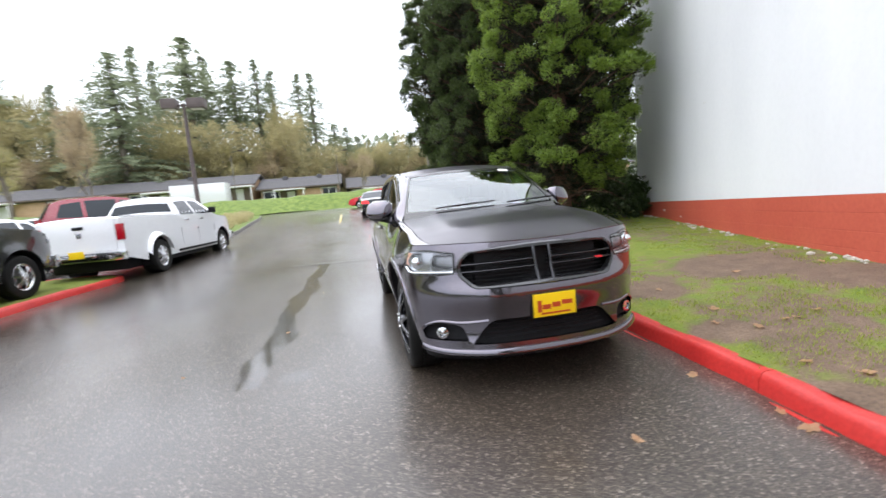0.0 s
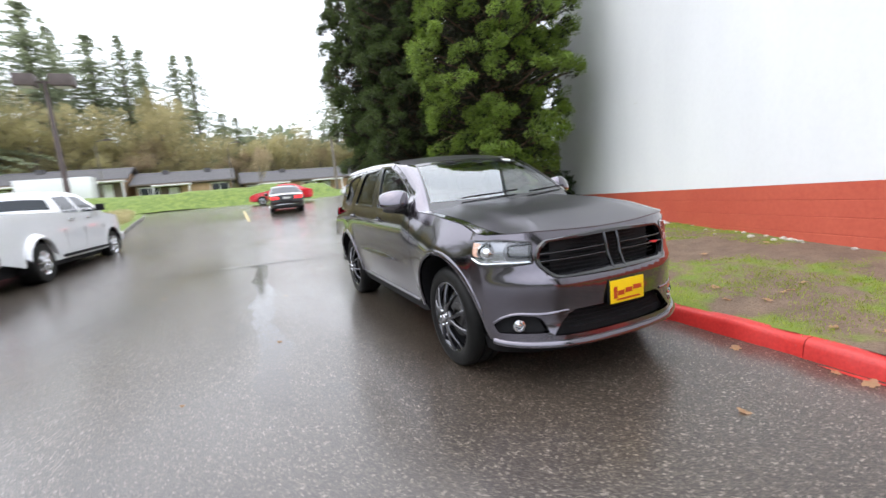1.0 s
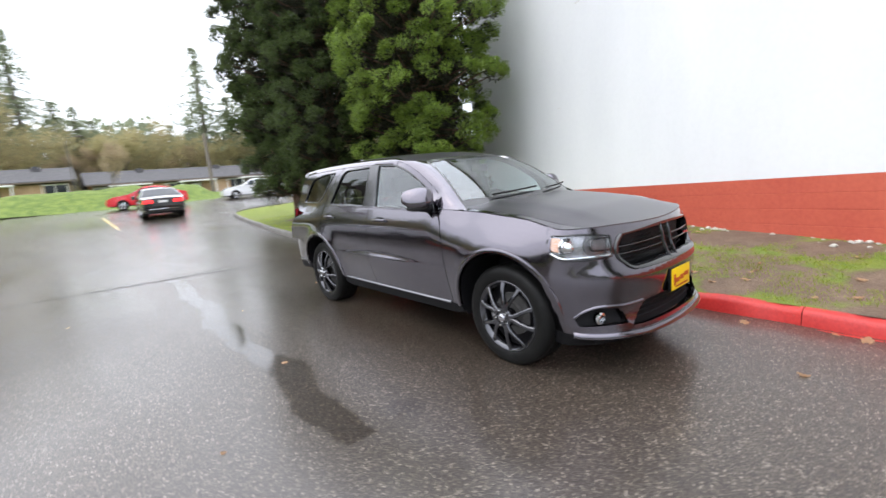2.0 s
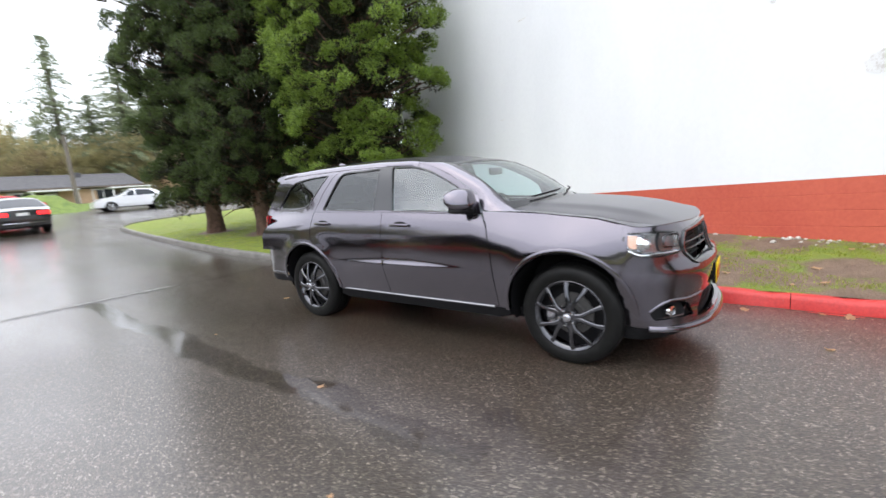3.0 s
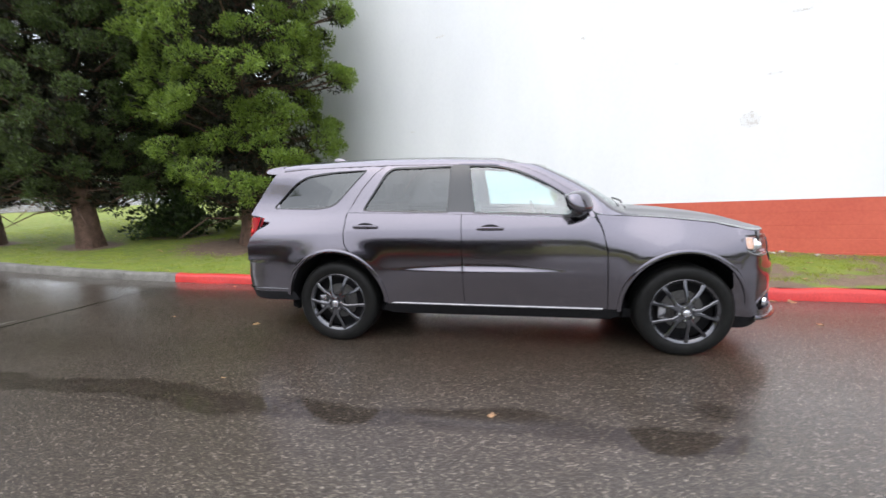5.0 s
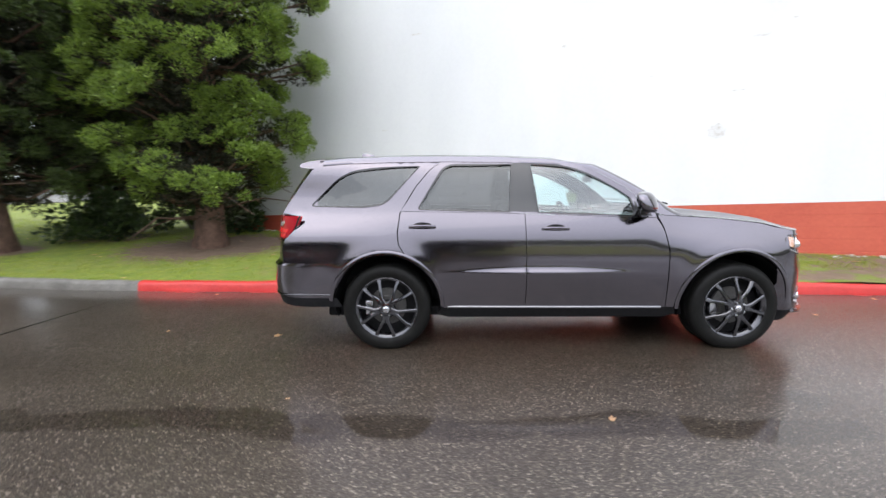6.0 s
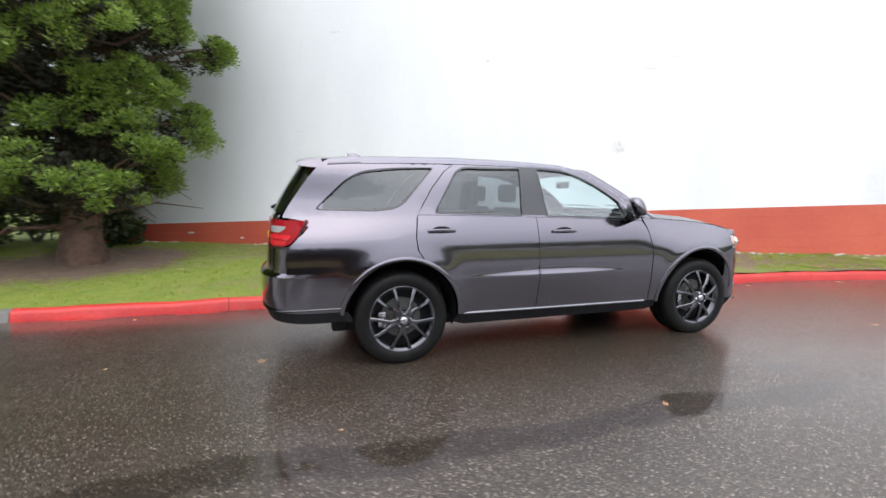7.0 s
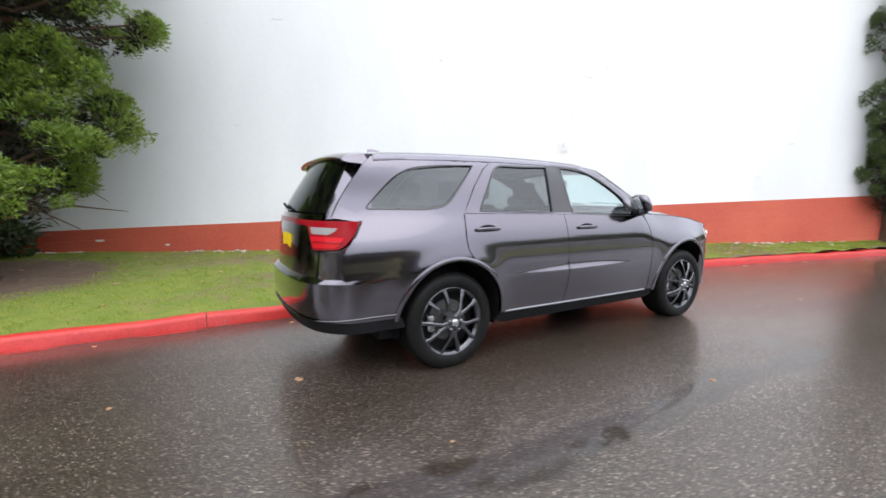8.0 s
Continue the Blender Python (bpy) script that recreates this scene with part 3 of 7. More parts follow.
inner = offset_line(KERB_LINE, 0.115)
lawn_outline = inner[::2] + [(30, 9.0), (8.6, 9.0), (WALL_A + WALL_B * 8.58 + 0.12, 8.58 + 0.3), (WALL_A + WALL_B * 8.5 + 0.05, 8.5), (WALL_A + WALL_B * -16 + 0.05, -16.0)]
lawn_bm = sheet(lawn_outline, lambda a, b: (a, b, lawn_height(a, b)), 0.3)
lawn = part("lawn", lawn_bm, LAWN)
tagged(lawn, "patchy green lawn with bare brown soil between kerb and wall", "lawn", kind="structure")
left_inner = offset_line(LEFT_KERB, -0.115)
left_bm = sheet(left_inner[::2] + [(-40, 8.7), (-40, -9)], lambda a, b: (a, b, rise(b) + 0.125 + 0.02 * noise.noise((a, b, 2))), 0.6)
tagged(part("lawn", left_bm, LAWN), "wet green lawn strip behind a red kerb", "lawn", kind="structure")
bed_inner = offset_line(BED_KERB, 0.115)
bed_bm = sheet(bed_inner[::2] + [(-16, 34.5), (-16, 17.4)], lambda a, b: (a, b, rise(b) + 0.12 + 0.1 * noise.noise((a * 0.6, b * 0.6, 2))), 0.8)
tagged(part("planting_bed", bed_bm, VERGE), "low green planting bed with brown ground cover", "bed", kind="structure")

# the far bank across the end of the lot
def bank():
    xs, ys = np.arange(-70, 75, 1.2), np.arange(36.5, 120, 1.2)
    def h(x, y):
        edge = 36.5 + 1.5 * noise.noise((x * 0.08, 0, 0)) + (4 if x > 8 else 0)
        up = max(0.0, min(1.0, (y - edge) / 4.0))
        fall = max(0.0, min(1.0, (y - 42.5) / 6.0))
        soft = up * up * (3 - 2 * up)
        soft *= 1 - 0.9 * max(0.0, min(1.0, (x - 6.0) / 4.0))
        return rise(y) - 0.06 + soft * (1.4 + 0.45 * noise.noise((x * 0.35, y * 0.35, 1))) * (1 - 0.55 * fall) + 0.1 * soft * noise.noise((x * 1.4, y * 1.4, 4))
    verts = [(x, y, h(x, y)) for y in ys for x in xs]
    w = len(xs)
    faces = [(j * w + i, j * w + i + 1, (j + 1) * w + i + 1, (j + 1) * w + i) for j in range(len(ys) - 1) for i in range(w - 1)]
    tagged(new("grass_bank", mesh_from("grass_bank", verts, faces, VERGE, True)), "rough green grassy bank beyond the lot", "bank", kind="structure")


bank()


BARE_SPOTS = ((4.2, 0.85, 0.95), (4.45, -0.3, 0.75), (2.75, 0.6, 0.55), (4.0, -1.3, 0.5), (2.45, -0.75, 0.42), (3.0, -1.9, 0.5), (2.1, -1.9, 0.45))


def grass():
    """Short grass tufts on the lawn by the wall, thin where the soil is bare."""
    rng = np.random.default_rng(9)
    pts, rad = [], []
    while len(pts) < 6400:
        y = rng.uniform(-11.0, 15.0)
        kx = float(np.interp(y, [p[1] for p in KERB_LINE], [p[0] for p in KERB_LINE])) + 0.17
        x = rng.uniform(kx, min(WALL_A + WALL_B * y, kx + 7) if y < 8.4 else kx + 6)
        if y < 5.5 and noise.noise((x * 0.9, y * 0.5, 3.0)) + 0.5 * noise.noise((x * 2.6, y * 2.6, 7.0)) < -0.12:
            continue
        if min(math.hypot(x - 5.3, y - 7.3) - 0.5, math.hypot(x - 4.35, y - 10.9), math.hypot(x - 3.95, y - 13.2)) < 0.8:
            continue
        if min(math.hypot(x - bx, y - by) / br for bx, by, br in BARE_SPOTS) < 0.75 + 0.35 * noise.noise((x * 2, y * 2, 1.0)):
            continue
        pts.append((x, y, lawn_height(x, y) + 0.005))
        rad.append(rng.uniform(0.05, 0.16))
    c = np.repeat(np.array(pts), 14, axis=0)
    r = np.repeat(np.array(rad), 14)
    n = len(c)
    a = rng.uniform(0, 6.283, n)
    d = r * np.sqrt(rng.uniform(0, 1, n))
    base = c + np.stack([np.cos(a) * d, np.sin(a) * d, np.zeros(n)], 1)
    b = rng.uniform(0, 6.283, n)
    h = rng.uniform(0.010, 0.03, n)
    lean = rng.uniform(0.2, 0.9, n) * h
    side = np.stack([-np.sin(b), np.cos(b), np.zeros(n)], 1) * 0.0035
    tip = base + np.stack([np.cos(b) * lean, np.sin(b) * lean, h], 1)
    verts = np.stack([base - side, base + side, tip], 1).reshape(-1, 3)
    me = bpy.data.meshes.new("grass")
    me.vertices.add(n * 3)
    me.vertices.foreach_set("co", verts.reshape(-1))
    me.loops.add(n * 3)
    me.loops.foreach_set("vertex_index", np.arange(n * 3, dtype=np.int32))
    me.polygons.add(n)
    me.polygons.foreach_set("loop_start", np.arange(0, n * 3, 3, dtype=np.int32))
    me.polygons.foreach_set("loop_total", np.full(n, 3, dtype=np.int32))
    me.materials.append(GRASS_BLADE)
    me.update(calc_edges=True)
    tagged(new("grass", me), "short wet green grass tufts on the lawn", "grass", kind="stuff")


grass()


# ---- the grey sport utility vehicle ----
# Its own axes: x across from the centre line, y back from the front axle, z up from the ground.
CAR_X, CAR_Y = 0.92, 0.0
ARCHES = ((0.02, 0.405, 0.475), (3.04, 0.40, 0.47))
PROFILE_Z = [0.20, 0.30, 0.384, 0.43, 0.55, 0.68, 0.82, 0.90, 0.98, 1.05, 1.12, 1.18, 1.22, 1.30, 1.40, 1.50, 1.58, 1.64, 1.69, 1.74]
PROFILE_W = [0.806, 0.844, 0.875, 0.882, 0.910, 0.935, 0.948, 0.946, 0.942, 0.931, 0.910, 0.886, 0.868, 0.840, 0.811, 0.780, 0.750, 0.720, 0.682, 0.62]


def smooth(t):
    t = max(0.0, min(1.0, t))
    return t * t * (3 - 2 * t)


_dense_z = np.linspace(0.2, 1.74, 400)
_dense_w = np.convolve(np.pad(np.interp(_dense_z, PROFILE_Z, PROFILE_W), 9, mode="edge"), np.ones(19) / 19, mode="valid")


def half_width(y, z, flare=True):
    """How far the side stands from the centre line."""
    w = float(np.interp(z, _dense_z, _dense_w))
    w -= 0.055 * smooth((0.25 - y) / 0.75) ** 1.5 + 0.02 * smooth((y - 3.0) / 0.9)
    w -= 0.055 * smooth((0.85 - y) / 0.5) * smooth((z - 0.87) / 0.30)
    if z > 1.2:
        w -= 0.008 * smooth((y - 2.4) / 1.5)
        w -= 0.055 * smooth((1.7 - y) / 0.9) * smooth((z - 1.2) / 0.14)
    w -= 0.050 * smooth((y - 2.75) / 1.0) * smooth((z - 1.0) / 0.22) * smooth((1.62 - z) / 0.28)
    # the rear bumper stands proud of the side above it
    w += 0.009 * smooth((y - 3.25) / 0.5) * smooth((0.85 - z) / 0.09)
    # the ledge along the doors, and the one over the sill
    along = smooth((y - 0.80) / 0.75) * smooth((2.62 - y) / 0.85)
    if z > 0.712:
        w += 0.024 * along * max(0.0, min(1.0, (0.712 + 0.016 + 0.030 * along - z) / (0.016 + 0.030 * along))) ** 1.3
    else:
        w += 0.024 * along * smooth((z - 0.30) / 0.42)
    if flare:
        for cy, cz, r in ARCHES:
            d = math.hypot(y - cy, max(z, 0.36) - cz) - r
            if d > -0.03:
                w += 0.020 * math.exp(-(d / 0.10) ** 2) * (1 if z > 0.36 else 0.4)
    return w


def arch_points(k, from_deg, to_deg, n=26, grow=0.0):
    cy, cz, r = ARCHES[k]
    return [(cy + (r + grow) * math.cos(radians(a)), cz + (r + grow) * math.sin(radians(a))) for a in np.linspace(from_deg, to_deg, n)]


def front_plan(a):
    """The nose in plan: the distance along it from the middle to (across, y)."""
    return float(np.interp(a, NOSE_S, NOSE_X)), float(np.interp(a, NOSE_S, NOSE_Y))


def arc_table(points):
    fine = spline(points, 12)
    s = [0.0]
    for p, q in zip(fine, fine[1:]):
        s.append(s[-1] + math.dist(p, q))
    return s, [p[0] for p in fine], [p[1] for p in fine]


NOSE_S, NOSE_X, NOSE_Y = arc_table([(0, -0.875), (0.25, -0.862), (0.45, -0.825), (0.62, -0.745), (0.75, -0.645), (0.84, -0.53), (0.885, -0.42), (0.902, -0.33)])
TAIL_S, TAIL_X, TAIL_Y = arc_table([(0, 4.175), (0.3, 4.165), (0.55, 4.13), (0.70, 4.075), (0.80, 3.99), (0.86, 3.89), (0.895, 3.76), (0.915, 3.60), (0.925, 3.44), (0.927, 3.36)])
NOSE_END, TAIL_END = NOSE_S[-1], TAIL_S[-1]


def nose(a, z, push=0.0):
    side = -1 if a < 0 else 1
    x, y = front_plan(abs(a))
    back = float(np.interp(z, [0.2, 0.30, 0.36, 0.44, 0.55, 0.66, 0.73, 0.78, 0.86, 0.95, 1.02, 1.06], [0.05, -0.015, -0.02, 0.015, 0.02, 0.0, 0.0, 0.045, 0.075, 0.09, 0.115, 0.14]))
    k = 1 - smooth((abs(a) - 0.35) / 0.75) * 0.9
    x *= 1 - 0.03 * smooth((z - 0.9) / 0.15) - 0.045 * smooth((0.36 - z) / 0.15)
    if abs(a) > NOSE_END - 0.35:
        t = smooth((abs(a) - NOSE_END + 0.35) / 0.35)
        x = x * (1 - t) + half_width(y, z) * t
    return Vector((side * x, y + back * k + push, z))


def tail(a, z, push=0.0):
    side = -1 if a < 0 else 1
    x, y = float(np.interp(abs(a), TAIL_S, TAIL_X)), float(np.interp(abs(a), TAIL_S, TAIL_Y))
    fwd = float(np.interp(z, [0.25, 0.40, 0.50, 0.60, 0.755, 0.79, 0.95, 1.20, 1.26, 1.40, 1.55, 1.68], [0.15, 0.06, 0.015, 0.0, 0.005, 0.05, 0.065, 0.10, 0.125, 0.20, 0.29, 0.37]))
    k = 1 - smooth((abs(a) - 0.6) / 0.55) * 0.75
    if z < 0.5:
        k += (1 - k) * 0.75 * smooth((0.5 - z) / 0.1)
    if z > 1.2:
        k = 1 - smooth((abs(a) - 0.6) / 0.7) * 0.1
    if abs(a) > TAIL_END - 0.55:
        t = smooth((abs(a) - TAIL_END + 0.55) / 0.4)
        x = x * (1 - t) + half_width(y, z) * t
    if z > 1.2:
        x *= 1 - 0.32 * smooth((z - 1.15) / 0.75)
        x = min(x, half_width(min(y - fwd * k, 3.95), z) - 0.006)
    return Vector((side * x, y - fwd * k - push, z))


def hood_z(x, y):
    edge = float(np.interp(y, [-0.86, -0.75, -0.6, -0.44, -0.2, 0.2, 0.75], [0.985, 1.005, 1.025, 1.045, 1.11, 1.155, 1.19]))
    mid = float(np.interp(y, [-0.86, -0.75, -0.6, -0.4, -0.1, 0.3, 0.75], [1.02, 1.055, 1.095, 1.145, 1.19, 1.225, 1.25]))
    t = min(1.0, abs(x) / 0.90)
    bulge = 0.018 * smooth((0.62 - abs(x)) / 0.14) * smooth((y + 0.75) / 0.4)
    return edge + (mid - 0.018 - edge) * (1 - t ** 3.2) + bulge


def roof_z(x, y):
    edge = float(np.interp(y, [1.30, 1.55, 2.0, 2.5, 3.0, 3.4, 3.75, 3.95], [1.625, 1.668, 1.690, 1.698, 1.694, 1.682, 1.655, 1.63]))
    return edge + 0.052 * (1 - min(1, abs(x) / 0.70) ** 2.4)


def turned_in(depth):
    def fold(p):
        return Vector((p.x - math.copysign(depth, p.x), p.y, p.z))
    return fold


def side_panel(name, outline, parent, mat, holes=(), step=0.045, label="", out=0.0, depth=0.03, rows=()):
    for side in (-1, 1):
        bm = sheet(outline, lambda a, b: (side * (half_width(a, b) + out), a, b), step, holes, turned_in(depth), rows)
        ob = part(name, bm, mat, parent, label, True, 50)
    return ob


def both_sides(name, make, mat, parent, label="", smooth_it=True, angle=45):
    """A part and its mirror image: make(side) gives the bmesh."""
    return [part(name, make(side), mat, parent, label, smooth_it, angle) for side in (-1, 1)]


def strip(points, width, thick, out_dir):
    """A thin moulding along points: a rounded flat bar."""
    bm = bmesh.new()
    pts = [Vector(p) for p in points]
    rows = []
    for i, p in enumerate(pts):
        d = (pts[min(i + 1, len(pts) - 1)] - pts[max(i - 1, 0)]).normalized()
        o = Vector(out_dir(p)).normalized()
        u = d.cross(o).normalized()
        rows.append([bm.verts.new(p + u * width / 2 * c + o * thick * h) for c, h in ((-1, -0.3), (-0.8, 0.75), (-0.3, 1), (0.3, 1), (0.8, 0.75), (1, -0.3))])
    for r, s in zip(rows, rows[1:]):
        for k in range(6):
            bm.faces.new((r[k], r[(k + 1) % 6], s[(k + 1) % 6], s[k]))
    bm.faces.new(rows[0][::-1])
    bm.faces.new(rows[-1])
    return bm


def spoke_mesh():
    """A forked spoke of the wheel: one stem by the hub that parts into two arms."""
    bm = bmesh.new()
    for s in (-1, 1):
        line = [(0.055, 0.009 * s, 0.052), (0.105, 0.015 * s, 0.050), (0.160, 0.042 * s, 0.040), (0.215, 0.066 * s, 0.022), (0.262, 0.078 * s, 0.004)]
        rows = []
        for i, (r, c, d) in enumerate(line):
            w = [0.020, 0.018, 0.0150, 0.0155, 0.021][i]
            t = [0.03, 0.03, 0.028, 0.026, 0.03][i]
            rows.append([bm.verts.new((-(d + q), c + u * w, r)) for u, q in ((-1, -t), (-1, -0.004), (-0.55, 0.003), (0.55, 0.003), (1, -0.004), (1, -t))])
        for a, b in zip(rows, rows[1:]):
            for k in range(6):
                bm.faces.new((a[k], a[(k + 1) % 6], b[(k + 1) % 6], b[k]))
    return bm


def wheel(parent, x, y, side, tyre_r, rim_r, width, spoke_me, materials, spokes=5, turn=0.0, detail=True, steer=0.0):
    """A wheel on its axle; its outer face looks along -x before it is turned."""
    rim_mat, spoke_mat = materials
    bm = bmesh.new()
    lathe(bm, [(rim_r - 0.012, 0.0 + width * 0.25), (rim_r - 0.03, 0.02), (rim_r - 0.014, -0.005), (rim_r + 0.004, -0.012), (rim_r + 0.012, -0.006), (rim_r + 0.006, 0.01), (rim_r + 0.006, width * 0.9)], 48)
    rim = part("wheel", bm, rim_mat, parent, "dark five-spoke alloy wheel with a black tyre" if rim_mat is RIM_DARK else "", True, 50)
    rim.matrix_local = pose(x, y, tyre_r - 0.006, 0, 0, (0 if side < 0 else 180) + steer)
    t = bmesh.new()
    w = width
    lathe(t, [(rim_r, 0.0), (rim_r + 0.012, -0.014), (rim_r + (tyre_r - rim_r) * 0.45, -0.024), (tyre_r - 0.024, -0.012), (tyre_r - 0.008, 0.008), (tyre_r, 0.03), (tyre_r, w * 0.30), (tyre_r - 0.008, w * 0.31), (tyre_r - 0.008, w * 0.335), (tyre_r, w * 0.345), (tyre_r, w * 0.63), (tyre_r - 0.008, w * 0.64), (tyre_r - 0.008, w * 0.665), (tyre_r, w * 0.675), (tyre_r, w - 0.03), (tyre_r - 0.02, w), (rim_r, w)], 56)
    part("tyre", t, RUBBER, rim, "", True, 40)
    hub = bmesh.new()
    lathe(hub, [(0.0, -0.062), (0.030, -0.062), (0.036, -0.058), (0.040, -0.050), (0.075, -0.046), (0.082, -0.035), (0.08, 0.0)], 28)
    part("hub", hub, spoke_mat, rim, "", True, 40)
    cap = bmesh.new()
    lathe(cap, [(0.0, -0.072), (0.020, -0.071), (0.029, -0.066), (0.031, -0.058)], 24)
    part("centre_cap", cap, SATIN, rim, "silver centre cap")
    for k in range(spokes):
        s = shared("spoke", spoke_me, rim, Matrix.Rotation(radians(turn) + 2 * math.pi * k / spokes, 4, "X"))
        nut = LUG_ME
        a = radians(turn) + 2 * math.pi * (k + 0.5) / spokes
        shared("lug_nut", nut, rim, Matrix.Translation((-0.050, -0.057 * math.sin(a), 0.057 * math.cos(a))))
    disc = bmesh.new()
    lathe(disc, [(0.05, 0.055), (0.09, 0.052), (0.10, 0.07), (0.165, 0.07), (0.165, 0.085), (0.05, 0.09)], 32)
    part("brake_disc", disc, STEEL, rim, "wet steel brake disc")
    back = bmesh.new()
    lathe(back, [(0.0, 0.105), (rim_r - 0.01, 0.10), (rim_r - 0.01, 0.12), (0.0, 0.12)], 32)
    part("backing_plate", back, BLACK_PLASTIC, rim)
    cal = bmesh.new()
    box(cal, (0.03, 0.125, -0.075), (0.10, 0.195, 0.06), 0.02)
    part("brake_caliper", cal, SATIN, rim, "silver brake caliper")
    return rim


_lug = bmesh.new()
lathe(_lug, [(0.0, -0.018), (0.007, -0.017), (0.010, -0.010), (0.010, 0.01)], 8)
LUG_ME = bpy.data.meshes.new("lug_nut")
_lug.to_mesh(LUG_ME)
_lug.free()
LUG_ME.materials.append(CHROME)
_sp = spoke_mesh()
bmesh.ops.recalc_face_normals(_sp, faces=_sp.faces)
SPOKE_ME = bpy.data.meshes.new("spoke")
_sp.to_mesh(SPOKE_ME)
_sp.free()
SPOKE_ME.materials.append(RIM_DARK)
SPOKE_ME.polygons.foreach_set("use_smooth", [True] * len(SPOKE_ME.polygons))
SPOKE_ME.set_sharp_from_angle(angle=radians(35))

# window outlines on the side, as (y, z)
Q_WIN = rounded([(3.71, 1.272), (3.24, 1.264), (3.05, 1.285), (2.745, 1.618), (3.08, 1.608), (3.40, 1.570)], [0.05, 0.02, 0.10, 0.02, 0.10, 0.25], 6)
R_WIN = rounded([(2.765, 1.245), (1.966, 1.222), (1.940, 1.632), (2.53, 1.630)], [0.035, 0.01, 0.01, 0.09], 5)
F_WIN = rounded([(1.735, 1.216), (0.905, 1.188), (0.905, 1.328), (1.02, 1.408), (1.17, 1.492), (1.35, 1.578), (1.52, 1.620), (1.790, 1.632)], [0.01, 0.03, 0.02, 0.20, 0.20, 0.20, 0.12, 0.01], 5)
PILLAR_LINE = [(0.735, 1.215), (0.790, 1.310), (0.875, 1.372), (0.965, 1.430), (1.09, 1.505), (1.22, 1.570), (1.36, 1.622), (1.48, 1.652)]
SAIL = [(0.890, 1.188), (0.760, 1.184), (0.775, 1.215), (0.890, 1.312)]
Q_CUT = [(2.615, 0.62), (2.70, 0.75), (2.865, 0.86), (2.925, 0.95), (2.935, 1.05), (2.915, 1.215), (2.86, 1.31), (2.78, 1.44), (2.66, 1.585), (2.56, 1.655), (2.50, 1.692)]


CREASE = (0.60, 0.66, 0.700, 0.712, 0.719, 0.727, 0.737, 0.748, 0.760, 0.79)


def build_suv():
    car = thing("sport_utility_vehicle", (CAR_X, CAR_Y, 0), "rain-wet dark grey metallic sport utility vehicle parked by the red kerb", "car")
    g = 0.003
    # front wings: side and the rounded top beside the bonnet
    fender = [(0.60 - g, 0.386)] + [(0.615 - g, 0.70), (0.622 - g, 0.89), (0.665 - g, 1.08), (0.715 - g, 1.195)] + [(y, hood_z(0.905, y) + 0.002) for y in np.linspace(0.70, -0.42, 12)] + [(-0.425, 0.90), (-0.40, 0.80), (-0.36, 0.72)] + arch_points(0, 138, -2, 30)
    side_panel("front_wing", fender, car, CAR_GREY)
    f_door = rounded([(0.60 + g, 0.386), (1.825 - g, 0.386), (1.835 - g, 0.8), (1.845 - g, 1.205), (0.72 + g, 1.165), (0.668 + g, 1.08), (0.625 + g, 0.89), (0.618 + g, 0.70)], [0.02, 0.01, 0, 0, 0, 0.05, 0.05, 0], 4)
    side_panel("front_door", f_door, car, CAR_GREY, (), 0.04, rows=CREASE)
    r_door = [(1.825 + g, 0.386), (2.535, 0.386)] + arch_points(1, 178, 152, 8, 0.005) + [(y - g * 2, z) for y, z in Q_CUT[1:6]] + [(2.912 - 2 * g, 1.228), (1.845 + g, 1.205), (1.835 + g, 0.8)]
    side_panel("rear_door", r_door, car, CAR_GREY, (), 0.04, rows=CREASE)
    # the frame of pillars over the doors, with the roof edge
    frame_line = [(0.72, 1.17), (1.845, 1.208), (2.908, 1.232)] + [(y - g * 2, z) for y, z in Q_CUT[6:]] + [(2.0, 1.69), (1.62, 1.676)] + PILLAR_LINE[::-1]
    side_panel("pillar_frame", frame_line, car, CAR_GREY, (R_WIN, F_WIN), 0.04, "", 0.0, 0.05)
    quarter = [(y + g, z) for y, z in Q_CUT] + [(2.8, 1.697), (3.2, 1.690), (3.5, 1.675), (3.62, 1.655), (3.70, 1.58), (3.80, 1.45), (3.90, 1.30), (3.945, 1.215), (3.80, 1.19), (3.815, 1.08), (3.89, 1.0), (3.92, 0.93), (3.92, 0.792), (3.40, 0.786)] + arch_points(1, 54, 152, 24)
    side_panel("rear_quarter", quarter, car, CAR_GREY, (Q_WIN,), 0.045, rows=(0.81, 0.83, 0.85))
    # glass and its black rims
    for label, line, mat in (("front door glass, nearly clear", F_WIN, GLASS_CLEAR), ("dark tinted rear door glass", R_WIN, GLASS_DARK), ("dark tinted quarter glass", Q_WIN, GLASS_REAR)):
        for side in (-1, 1):
            pane = part("side_window", sheet(line, lambda a, b: (side * (half_width(a, b) - 0.012), a, b), 0.08), mat, car, label)
            pane.visible_shadow = False
            rim = bmesh.new()
            loop = dense(line, 0.05)
            mid = Vector((sum(p[0] for p in loop) / len(loop), sum(p[1] for p in loop) / len(loop)))
            rows = []
            for p in loop:
                q = Vector(p)
                inw = (mid - q).normalized()
                rows.append([rim.verts.new((side * (half_width(*c) + o), c[0], c[1])) for c, o in ((q - inw * 0.006, 0.001), (q - inw * 0.003, 0.006), (q + inw * 0.012, 0.004), (q + inw * 0.015, -0.02))])
            for i in range(len(rows)):
                for k in range(3):
                    rim.faces.new((rows[i - 1][k], rows[i - 1][k + 1], rows[i][k + 1], rows[i][k]))
            part("window_trim", rim, BLACK_GLOSS, car)
    pillar = rounded([(1.963, 1.228), (1.738, 1.222), (1.793, 1.640), (1.937, 1.640)], 0.004, 2)
    side_panel("middle_pillar", pillar, car, BLACK_GLOSS, (), 0.05, "gloss black pillar cover", 0.003, 0.01)
